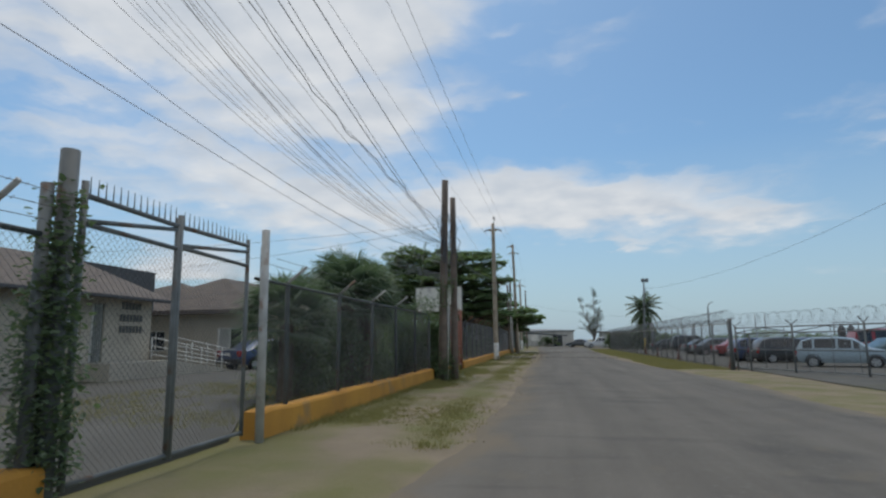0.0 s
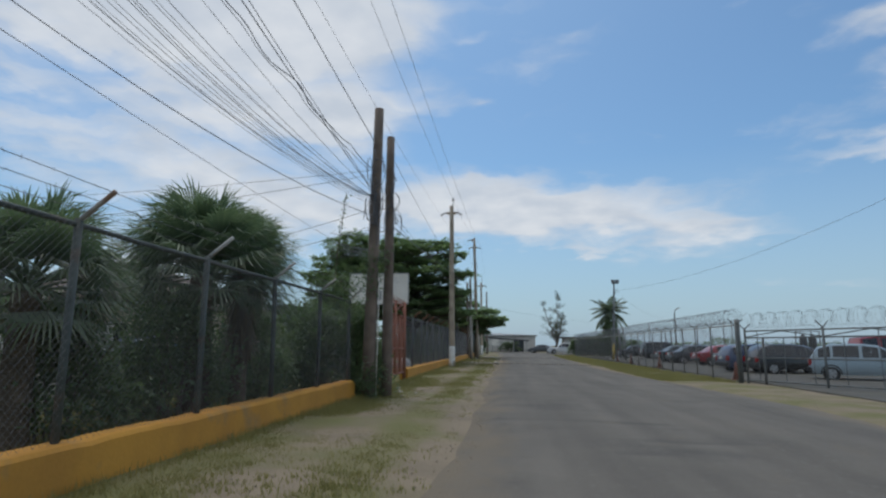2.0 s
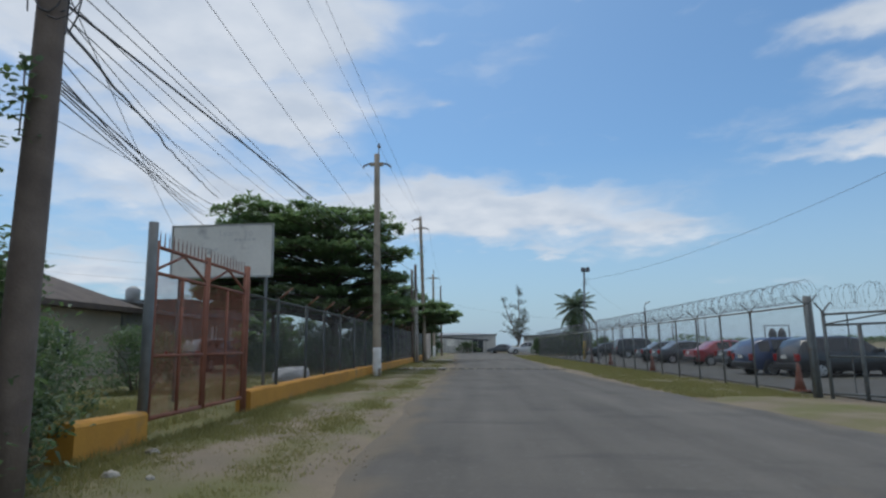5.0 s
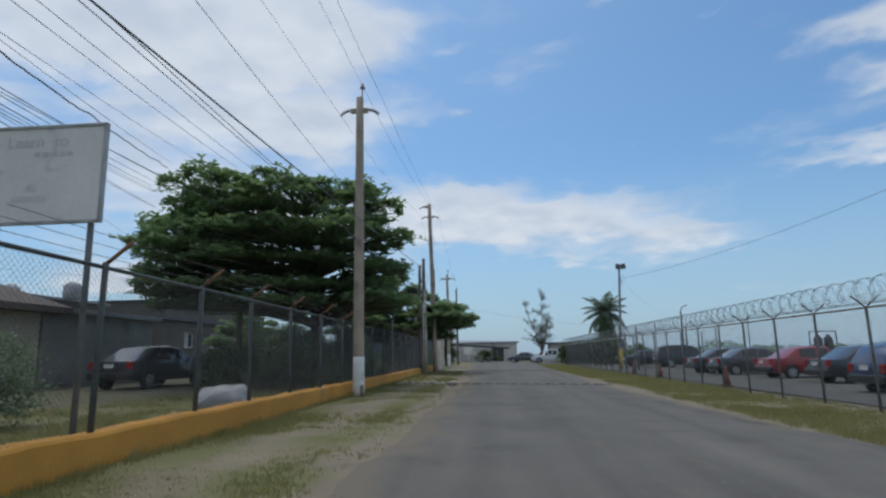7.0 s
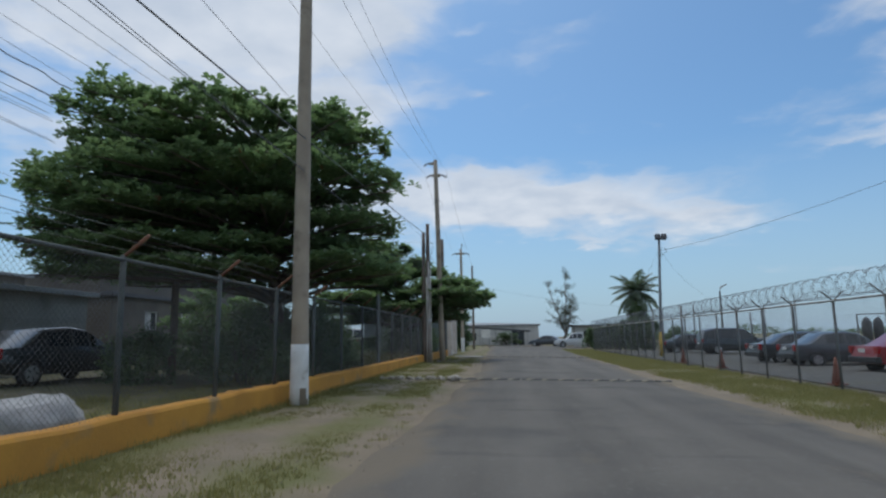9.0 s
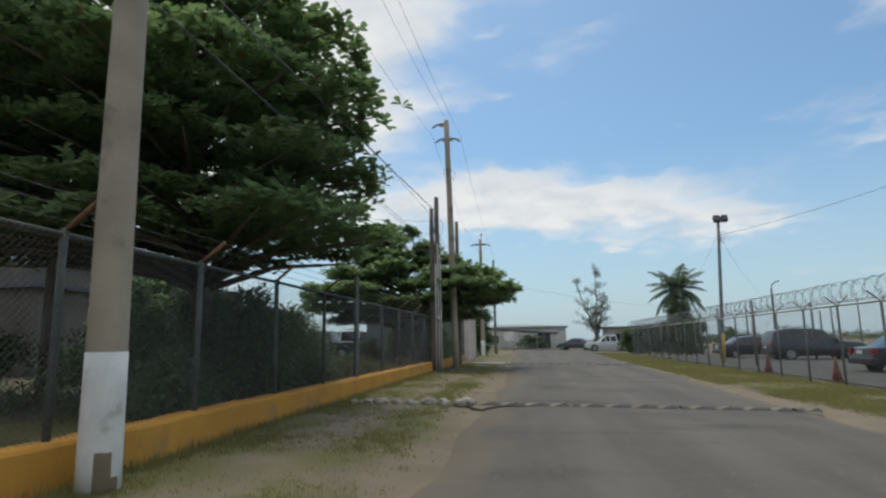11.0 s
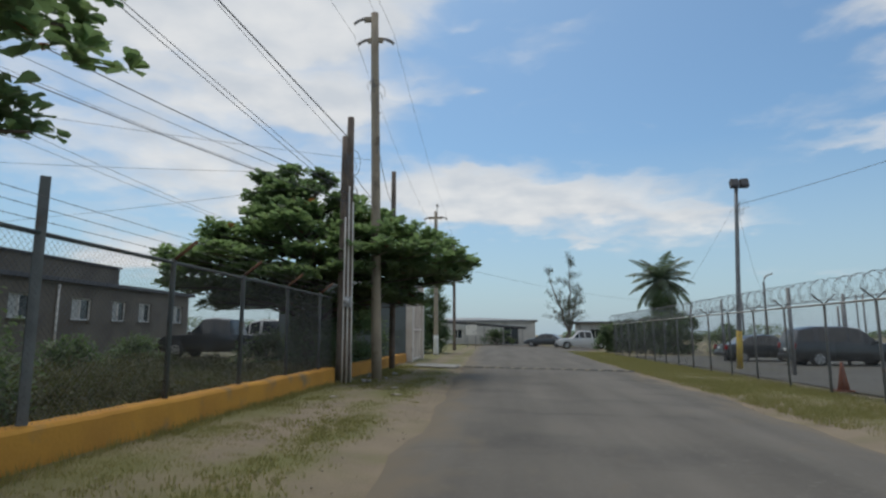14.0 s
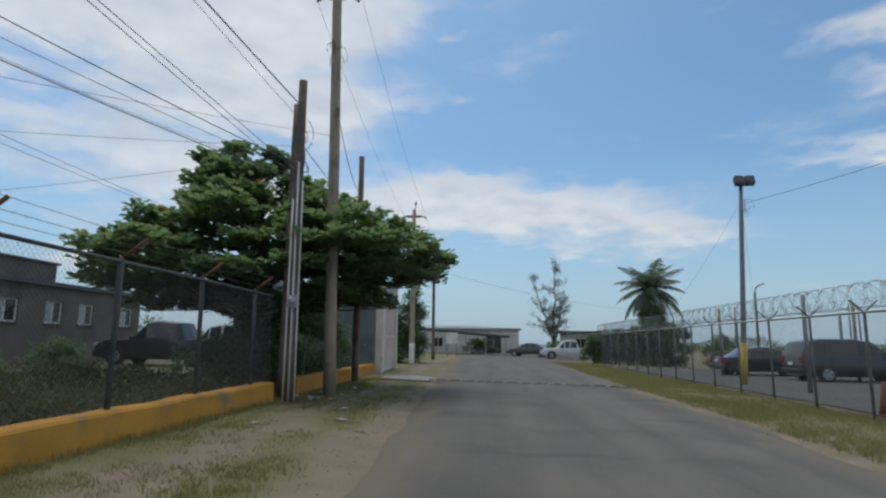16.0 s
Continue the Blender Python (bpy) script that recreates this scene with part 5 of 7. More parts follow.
for _k in range(5):
    part("print_bar", boxes(((0.30 + 0.10 * _k, -0.029, 3.46), (0.07, 0.004, 0.05))), M["board_ink"], sign)
part("print_bar", boxes(((0.25, -0.029, 2.93), (0.42, 0.004, 0.06))), M["board_ink"], sign)
for _k, (_u, _w, _a) in enumerate(((-0.36, 0.30, 12), (-0.20, 0.24, -20), (-0.28, 0.12, 5))):
    part("smudge", box(bmesh.new(), (_u, -0.029, 3.28 - 0.05 * _k), (_w, 0.004, 0.05), ry=_a, bevel=0.001), M["board_ink"], sign, "dark printed smudge")

for _x, _y in ((-15.05, 28.9), (-14.95, 29.3)):
    post("aerial_post", _x, _y, 0.15, 6.7 if _x < -15 else 6.2, 0.03, M["steel"], "thin tall steel aerial post beside the low building", "aerial post")

# ---- flood light mast ----
mast = thing("floodlight_mast", 10.52, 66.9, gz(10.6) - 0.05, "tall grey floodlight mast with yellow painted base", "light mast")
part("shaft", tubes("shaft", [([(0.38 * k / 6, 0, 7.75 * k / 6) for k in range(7)], [0.11 - 0.035 * k / 6 for k in range(7)])], 14), M["steel"], mast, smooth=True)
part("painted_base", tubes("painted_base", [([(0, 0, 0.02), (0.085, 0, 1.65)], [0.122, 0.115])], 14), M["yellow_paint"], mast, "yellow painted base", smooth=True)
part("bracket", boxes(((0.42, 0, 7.77), (0.55, 0.08, 0.06)), bevel=0.01), M["steel"], mast)
for _s in (-0.14, 0.26):
    _f = part("floodlight", box(bmesh.new(), (0.42 + _s, -0.1, 7.93), (0.34, 0.26, 0.36), rx=-25, bevel=0.03), M["fascia"], mast)
    part("lens", box(bmesh.new(), (0.42 + _s, -0.235, 7.88), (0.28, 0.015, 0.28), rx=-25), M["glass_dark"], _f)
cable("service_cable", (10.88, 66.9, 6.85), (22.0, 24.0, 11.0), 1.6, 0.014, "black overhead service cable to the mast")
cable("service_cable", (10.88, 66.9, 6.85), (25.4, 99.0, 5.4), 1.0, 0.008, "thin black cable from mast to lamp")
cable("guy_wire", (10.88, 66.9, 7.0), (8.9, 74.0, 1.5), 0.3, 0.006, "thin stay wire of the mast")
tangle("cable_tangle", 11.0, 66.85, 6.85, 0.12, 4, 9)
yl = thing("yard_lamp", 25.4, 99.0, gz(12), "slim grey yard lamp post with curved head", "lamp post")
part("shaft", tubes("shaft", [([(0, 0, 0), (0, 0, 6.3), (0.1, 0, 6.75), (0.35, 0, 7.0)], [0.12, 0.10, 0.09, 0.07])], 10), M["steel"], yl, smooth=True)
part("head", box(bmesh.new(), (0.55, 0, 7.05), (0.6, 0.25, 0.14), ry=-20, bevel=0.03), M["plastic_grey"], yl)
for _x, _y, _h in ((16.5, 70.0, 3.2), (20.5, 78.0, 3.0), (19.0, 88.0, 4.2), (24.0, 84.0, 3.6), (30.0, 92.0, 4.6), (14.6, 86.0, 3.4), (10.9, 63.1, 3.0), (12.5, 74.0, 3.2), (34.0, 100.0, 5.0)):
    post("yard_post", _x, _y, gz(12) - 0.05, _h, 0.07, M["steel"], "slim dark steel post in the car yard")

# ---- plants ----


def leaves(name, centres, normals, size, rng, ratio=0.5, fold=0.18, tip=0.55, rounded=False):
    """Blades as folded six-cornered leaves: centres are leaf bases, normals the ways they point."""
    v, f = [], []
    for c, d in zip(centres, normals):
        d = d.normalized()
        s = d.cross(Vector((rng.uniform(-0.25, 0.25), rng.uniform(-0.25, 0.25), 1))).normalized()
        u = s.cross(d).normalized()
        L = size * rng.uniform(0.7, 1.2)
        w = L * ratio * rng.uniform(0.8, 1.1) / 2
        k = len(v)
        q = c + d * L
        if rounded:
            rim = [(0.32, 0.42), (0.62, 0.92), (0.84, 0.95), (0.96, 0.55)]
            v += [c] + [c + d * L * a + s * w * b + u * fold * w * b for a, b in rim] + [q - u * 0.08 * L] + [c + d * L * a - s * w * b + u * fold * w * b for a, b in reversed(rim)]
            f += [(k, k + 1, k + 2, k + 3, k + 4, k + 5), (k, k + 5, k + 6, k + 7, k + 8, k + 9)]
            continue
        v += [c, c + d * L * tip * 0.6 + s * w * 0.8 + u * fold * w, c + d * L * (tip + 0.25) + s * w + u * fold * w, q - u * 0.1 * L,
              c + d * L * (tip + 0.25) - s * w + u * fold * w, c + d * L * tip * 0.6 - s * w * 0.8 + u * fold * w]
        f += [(k, k + 1, k + 2, k + 3), (k, k + 3, k + 4, k + 5)]
    return mesh(name, v, f)


def almond_tree(x, y, z0, tiers, depth, seed, trunk_r, per_tier, label, size=0.24, density=1.0, yc=0.0):
    """Sea almond: a trunk, flat tiers of spreading limbs (height, reach to -x, reach to +x) and rosettes of big leaves, with gaps between the tiers."""
    rng = random.Random(seed)
    t = thing("almond_tree", x, y, z0, label, "tree")
    top = tiers[-1][0] - z0
    mid = (tiers[-1][1] + tiers[-1][2]) / 2 - x
    trunk = [Vector((0.12 * noise.noise(Vector((seed, k, 0))) + 0.25 * mid * (k / 7) ** 1.5, 0.12 * noise.noise(Vector((0, k, seed))) + yc * (k / 7) ** 1.5, (top + 0.05) * k / 7 - 0.05)) for k in range(8)]
    limbs = [([Vector(p) for p in trunk], [trunk_r * (1.25 if k == 0 else 1 - 0.115 * k) for k in range(8)])]
    base, way = [], []
    widest = max(b - a for _, a, b in tiers)
    for i, (zt, xl, xr) in enumerate(tiers):
        z = zt - z0
        c = trunk[min(7, int(7 * max(0, z - 0.5) / top))]
        cx, rx = (xl + xr) / 2 - x, (xr - xl) / 2
        ry = depth * (xr - xl) / widest
        n = max(6, int(per_tier * (0.4 + 0.6 * (xr - xl) / widest)))
        a0 = rng.uniform(-0.22, 0.22)
        for j in range(n):
            a = a0 + 2 * math.pi * (j + (rng.uniform(-0.3, 0.3) if j else 0)) / n
            k = rng.uniform(0.72, 1.06) if math.cos(a) < 0.75 else rng.uniform(0.97, 1.08)
            e = Vector((cx + rx * k * math.cos(a), yc + ry * k * math.sin(a), z + rng.uniform(-0.22, 0.18)))
            s = Vector((c.x, c.y, max(1.0, z - rng.uniform(0.45, 0.8))))
            span = e - s
            r = Vector((span.x, span.y)).length
            out = Vector((span.x, span.y, 0)).normalized()
            lat_way = Vector((-out.y, out.x, 0))
            m1 = s.lerp(e, 0.4) + Vector((rng.uniform(-0.2, 0.2), rng.uniform(-0.2, 0.2), 0.25))
            limbs.append(([s, m1, s.lerp(e, 0.75) + Vector((0, 0, 0.10)), e], [trunk_r * 0.32, trunk_r * 0.22, trunk_r * 0.12, 0.012]))
            for _ in range(int(density * (8 + 9 * r))):
                u = 0.22 + 0.80 * math.sqrt(rng.random())
                lat = (0.22 + 0.13 * r * u) * rng.gauss(0, 0.6)
                p = s + span * u + lat_way * lat
                p.z = s.z + (e.z - s.z) * min(1, u * 1.5) + 0.06 + abs(rng.gauss(0, 0.13)) - 0.05 * lat * lat
                for q in range(rng.randint(6, 9)):
                    b = rng.uniform(0, 6.28)
                    base.append(p + Vector((0, 0, rng.uniform(-0.04, 0.04))))
                    way.append(Vector((math.cos(b), math.sin(b), rng.uniform(-0.3, 0.75))))
    part("trunk", tubes("trunk", limbs[:1], 12), M["bark"], t, smooth=True)
    part("branchwork", tubes("limbs", limbs[1:], 6), M["bark"], t, smooth=True)
    old = [i for i in range(len(base)) if rng.random() < 0.005]
    part("crown", leaves("crown", base, way, size, rng, 0.68, rounded=True), M["almond"], t, "broad dark green leaves in flat tiers")
    part("old_leaves", leaves("old_leaves", [base[i] for i in old], [way[i] for i in old], size, rng, 0.66), M["almond_old"], t, "few reddish old leaves")
    return t


almond_tree(-6.2, 44.4, 0.15, ((3.2, -12.2, -2.4), (3.85, -13.4, -3.5), (4.5, -13.9, -2.3), (5.15, -13.2, -3.6), (5.75, -13.6, -2.5), (6.4, -12.6, -3.7), (7.05, -13.0, -2.8), (7.75, -12.2, -3.9)), 4.6, 3, 0.27, 22,
            "large sea almond tree with tiered dark green crown", size=0.19, density=1.85, yc=-1.1)
almond_tree(-5.3, 59.4, 0.15, ((2.3, -8.6, -1.8), (2.9, -9.8, -0.8), (3.5, -10.2, -0.1), (4.2, -9.2, -1.0), (4.9, -8.2, -2.7), (5.5, -7.8, -3.8), (6.1, -7.2, -4.8)), 4.2, 7, 0.18, 16,
            "spreading almond tree with tiered green crown behind poles", size=0.25, density=1.6)
almond_tree(-12.5, 52.0, 0.15, ((1.3, -14.3, -10.7), (2.0, -14.6, -10.4), (2.8, -14.2, -10.9), (3.4, -13.2, -11.8)), 2.0, 17, 0.13, 9, "small dark green tree by the annex", density=1.2)


def fan_palm(x, y, z0, hub, R, n, seed, label, shag=0.0):
    """Fan palm: fibrous trunk and stalks with fans of stiff split blades, the lowest ones hanging."""
    rng = random.Random(seed)
    t = thing("fan_palm", x, y, z0, label, "palm")
    h = hub - z0
    part("trunk", tubes("trunk", [([(0.04 * noise.noise(Vector((seed, k, 2))), 0, h * k / 10) for k in range(11)], [(0.24 - 0.06 * (k / 10) + (0.02 if k % 2 else 0)) * min(1, R / 1.9) for k in range(11)])], 12), M["palm_bark"], t, smooth=True)
    if shag:
        v, f = [], []
        for _ in range(700):
            a, z = rng.uniform(0, 6.28), h - 0.1 - shag * rng.random()
            o = Vector((math.cos(a), math.sin(a), 0))
            p, q = o * 0.15 + Vector((0, 0, z)), Vector((-o.y, o.x, 0)) * rng.uniform(0.01, 0.025)
            e = o * rng.uniform(0.2, 0.42) + Vector((0, 0, z - rng.uniform(0.25, 0.6)))
            j = len(v)
            v += [p - q, p + q, e + q * 0.4, e - q * 0.4]
            f.append((j, j + 1, j + 2, j + 3))
        part("dry_skirt", mesh("dry_skirt", v, f), M["dead"], t, "dry brown fronds hanging down the trunk")
    v, f, stalks = [], [], []
    for i in range(n):
        a = i * 2.39996 + rng.uniform(-0.2, 0.2)
        e = math.radians(76 - 92 * (i + 0.5) / n)
        d = Vector((math.cos(a) * math.cos(e), math.sin(a) * math.cos(e), math.sin(e)))
        s0 = Vector((0, 0, h - 0.05))
        L = R * rng.uniform(0.42, 0.55)
        tipp = s0 + d * L - Vector((0, 0, 0.08 * L * math.cos(e)))
        stalks.append(([s0, s0.lerp(tipp, 0.5) + Vector((0, 0, 0.03)), tipp], [0.02, 0.015, 0.01]))
        side = d.cross(Vector((0, 0, 1)))
        side = side.normalized() if side.length > 0.1 else Vector((1, 0, 0))
        up = side.cross(d).normalized()
        m = 44
        for k in range(m):
            b = math.radians(-105 + 210 * k / (m - 1))
            w = d * math.cos(b) + side * math.sin(b) - up * 0.18 * abs(math.sin(b))
            Lb = R * rng.uniform(0.48, 0.62) * (1 - 0.22 * abs(b) / 1.8)
            droop = 0.26 * Lb * rng.uniform(0.5, 1.4)
            wd = 0.0165 * R / 1.6
            q = w.cross(up).normalized() * wd
            c0, c1, c2 = tipp, tipp + w * Lb * 0.6, tipp + w * Lb - Vector((0, 0, droop))
            j = len(v)
            v += [c0 - q * 0.25, c0 + q * 0.25, c1 + q, c2, c1 - q]
            f += [(j, j + 1, j + 2, j + 4), (j + 4, j + 2, j + 3)]
    part("crown", mesh("crown", v, f), M["fan"], t, "stiff green fan fronds")
    part("frond_base", tubes("stalks", stalks, 5), M["fan"], t)
    return t


fan_palm(-5.05, 14.5, 0.15, 2.5, 1.75, 56, 5, "tall fan palm with dense split fronds behind fence")
fan_palm(-4.85, 15.6, 0.15, 3.0, 1.15, 38, 9, "fan palm with thick shaggy trunk and split fronds", shag=1.5)
fan_palm(-5.2, 11.1, 0.15, 1.95, 1.35, 40, 6, "short fan palm with split fronds behind fence")


def shrub(x, y, z0, rx, ry, h, n, seed, label, size=0.105, mt="shrub", name="shrub"):
    """A shrub: crooked stems and clumps of leaves with an uneven outline."""
    rng = random.Random(seed)
    t = thing(name, x, y, z0, label, "shrub")
    stems, base, way = [], [], []
    for _ in range(10):
        a, r = rng.uniform(0, 6.28), rng.uniform(0.2, 0.8)
        e = Vector((rx * r * math.cos(a), ry * r * math.sin(a), h * rng.uniform(0.55, 0.95)))
        stems.append(([Vector((0.15 * math.cos(a), 0.15 * math.sin(a), -0.05)), e * 0.5 + Vector((rng.uniform(-0.1, 0.1), rng.uniform(-0.1, 0.1), 0.1)), e], [0.025, 0.015, 0.006]))
    n = int(n * 2.4)
    clumps = max(8, n // 60)
    for _ in range(clumps):
        a, r, k = rng.uniform(0, 6.28), math.sqrt(rng.random()), rng.random() ** 0.8
        prof = math.sqrt(max(0.05, 1 - (k * 0.98) ** 2.2))
        c = Vector((rx * r * prof * math.cos(a), ry * r * prof * math.sin(a), 0.12 + h * k * rng.uniform(0.85, 1.08)))
        for _ in range(n // clumps):
            p = c + Vector((rng.gauss(0, 0.16), rng.gauss(0, 0.16), rng.gauss(0, 0.13)))
            p.z = max(0.02, p.z)
            base.append(p)
            way.append(Vector((rng.uniform(-1, 1), rng.uniform(-1, 1), rng.uniform(-0.4, 0.8))))
    part("branchwork", tubes("branchwork", stems, 5), M["bark"], t)
    part("foliage", leaves("foliage", base, way, size, rng, 0.5), M[mt], t, "dense green leaves")
    return t


for _i, (_x, _y, _rx, _ry, _h, _n) in enumerate(((-5.7, 12.2, 0.9, 0.9, 1.35, 2000), (-5.2, 13.9, 0.9, 1.1, 1.7, 2400), (-6.4, 15.2, 1.3, 1.3, 1.0, 1800),
                                                  (-5.6, 17.5, 0.9, 0.9, 1.75, 2600), (-6.6, 18.8, 1.3, 1.2, 0.8, 1500), (-5.6, 20.8, 1.1, 1.2, 2.1, 3400), (-4.85, 19.7, 0.8, 1.1, 1.9, 3000),
                                                  (-5.3, 1.6, 0.7, 1.0, 1.15, 1500), (-7.2, 24.5, 1.2, 1.2, 1.5, 1600), (-8.5, 30.5, 1.4, 1.2, 1.6, 1800))):
    shrub(_x + 0.25, _y - 0.3, 0.12, _rx, _ry, _h, _n, 100 + _i, "dense dark green shrub behind the fence")
for _i, (_x, _y, _rx, _ry, _h, _n) in enumerate(((-5.3, 43.8, 1.0, 1.3, 1.95, 4200), (-5.5, 46.2, 1.1, 1.4, 1.75, 4000), (-7.0, 45.0, 1.1, 1.5, 2.2, 3000), (-6.6, 42.2, 1.3, 1.2, 1.9, 2000), (-5.2, 41.4, 0.7, 0.8, 0.9, 900))):
    shrub(_x + 0.3, _y, 0.12, _rx, _ry, _h, _n, 130 + _i, "dark overgrown shrub under the almond tree")
for _i, (_x, _y, _rx, _ry, _h, _n) in enumerate(((-3.1, 18.7, 0.4, 0.7, 0.75, 900), (-3.65, 19.2, 0.5, 0.8, 1.9, 1900), (-3.9, 20.2, 0.4, 0.5, 1.2, 800))):
    shrub(_x, _y, 0.12, _rx, _ry, _h, _n, 150 + _i, "tangled weeds and vines at the pole foot", size=0.09)
for _i in range(8):
    shrub(9.6 + 0.72 * _i, 91.6 - 0.62 * _i, gz(12), 1.1, 1.2, 2.0 + 0.10 * _i + 0.15 * (_i % 3), 1300, 170 + _i, "dark hedge shrub inside the car yard fence", size=0.2, name="hedge_shrub")
shrub(14.9, 94.3, gz(12), 2.0, 1.6, 4.8, 3200, 190, "dark ragged bush under the coconut palm", size=0.2)
shrub(15.6, 82.0, gz(12), 1.2, 1.2, 1.9, 900, 191, "dark low bush in the car yard", size=0.18)
shrub(-3.55, 80.0, 0.05, 0.9, 1.6, 4.3, 2600, 194, "tall dark ragged bush beside the far utility pole", size=0.2)
shrub(-4.5, 78.3, 0.05, 0.8, 1.4, 3.6, 1800, 195, "dark ragged bush behind the far utility pole", size=0.2)
shrub(-8.0, 108.5, 0.1, 2.2, 1.6, 2.0, 1300, 192, "dark bush before the depot", size=0.22)
shrub(0.4, 115.5, 0.1, 2.2, 1.2, 1.7, 1100, 193, "dark bush before the depot", size=0.22)


for _i, (_x, _y, _h) in enumerate(((-12.2, 48.2, 0.9), (-12.0, 51.0, 0.8), (-12.3, 54.4, 1.0), (-12.0, 57.6, 0.85), (-12.2, 61.0, 0.9), (-7.6, 61.6, 1.2), (-6.2, 62.4, 1.9))):
    shrub(_x, _y, 0.12, 0.9, 1.5, _h, 900, 210 + _i, "dark low shrub by the annex wall", size=0.15)
for _i, (_x, _y, _h) in enumerate(((-8.6, 48.0, 2.5), (-10.4, 48.2, 2.8), (-9.0, 42.0, 1.4))):
    shrub(_x, _y, 0.12, 1.2, 1.3, _h, 1500, 230 + _i, "dark shrub in the shade of the almond tree", size=0.13)
for _i, (_x, _y, _h) in enumerate(((-5.0, 58.6, 1.8), (-4.6, 61.0, 2.2), (-4.5, 63.6, 2.0))):
    shrub(_x, _y, 0.12, 0.9, 1.2, _h, 1300, 220 + _i, "dense dark shrub under the spreading almond tree", size=0.13)


def low_scrub(x0, x1, y0, y1, n, seed, label):
    """Knee-high weeds: clumps of small leaves on short stalks, of uneven height with bare gaps."""
    rng = random.Random(seed)
    base, way = [], []
    while len(base) < n:
        x, y = rng.uniform(x0, x1), rng.uniform(y0, y1)
        h = 0.38 + 0.55 * noise.noise(Vector((x * 0.7, y * 0.45, 21))) + 0.25 * noise.noise(Vector((x * 2.1, y * 1.7, 4)))
        if h < 0.08:
            continue
        for _ in range(14):
            base.append(Vector((x + rng.gauss(0, 0.09), y + rng.gauss(0, 0.09), gz(x) + h * rng.random() ** 0.7)))
            way.append(Vector((rng.uniform(-1, 1), rng.uniform(-1, 1), rng.uniform(-0.3, 1.0))))
    return tagged(part("low_scrub", leaves("low_scrub", base, way, 0.10, rng, 0.42), M["scrub"]), label, "scrub", kind="stuff")


low_scrub(-9.2, -3.8, 44.6, 58.5, 42000, 61, "knee-high dark brown-green weeds behind the fence")


def vine(name, runs, n, seed, label, spread=0.12, size=0.09):
    """A climbing plant: thin stems along a run with leaves about them."""
    rng = random.Random(seed)
    p0 = Vector(runs[0][0])
    t = thing(name, p0.x, p0.y, p0.z, label, "vine")
    base, way, stems = [], [], []
    for pts in runs:
        pts = [Vector(p) - p0 for p in pts]
        stems.append((pts, 0.008))
        for a, b in zip(pts, pts[1:]):
            for _ in range(n):
                base.append(a.lerp(b, rng.random()) + Vector((rng.gauss(0, spread), rng.gauss(0, spread), rng.gauss(0, spread))))
                way.append(Vector((rng.uniform(-1, 1), rng.uniform(-1, 1), rng.uniform(-0.7, 0.5))))
    part("branchwork", tubes("branchwork", stems, 4), M["bark"], t)
    part("foliage", leaves("foliage", base, way, size, rng, 0.8), M["shrub"], t, "dark heart-shaped leaves")
    return t


vine("climbing_vine", [[(-3.08, 18.3, 2.5), (-3.05, 18.26, 3.0), (-3.03, 18.22, 3.35)]], 450, 1, "dark vine climbing the wooden pole", 0.12, 0.06)
vine("climbing_vine", [[(-3.5, 15.9, 2.4), (-3.5, 16.6, 2.55), (-3.45, 17.3, 2.65), (-3.4, 18.0, 2.5)], [(-3.5, 16.8, 2.2), (-3.5, 17.9, 2.1), (-3.4, 18.5, 2.3)]], 200, 2, "dark vine sprawling over the fence top", 0.13, 0.055)
vine("hanging_vine", [[(-3.6, 17.2, 2.7), (-3.55, 17.25, 3.4), (-3.5, 17.3, 4.0), (-3.45, 17.4, 4.6)]], 40, 3, "thin vine hanging from the cables", 0.03, 0.05)
vine("climbing_vine", [[(-3.46, 3.16, 0.4), (-3.45, 3.16, 1.2), (-3.45, 3.18, 2.0), (-3.45, 3.2, 2.62)], [(-3.5, 3.1, 0.4), (-3.52, 3.08, 1.1), (-3.5, 3.08, 1.9)], [(-3.4, 3.24, 0.45), (-3.4, 3.22, 1.3), (-3.42, 3.14, 2.3)]], 420, 4, "dark vine climbing the thick gate post", 0.085, 0.065)
vine("climbing_vine", [[(-2.8, 18.55, 2.9), (-2.78, 18.53, 3.2), (-2.77, 18.5, 3.5)]], 30, 5, "vine climbing a pole stay", 0.05, 0.07)


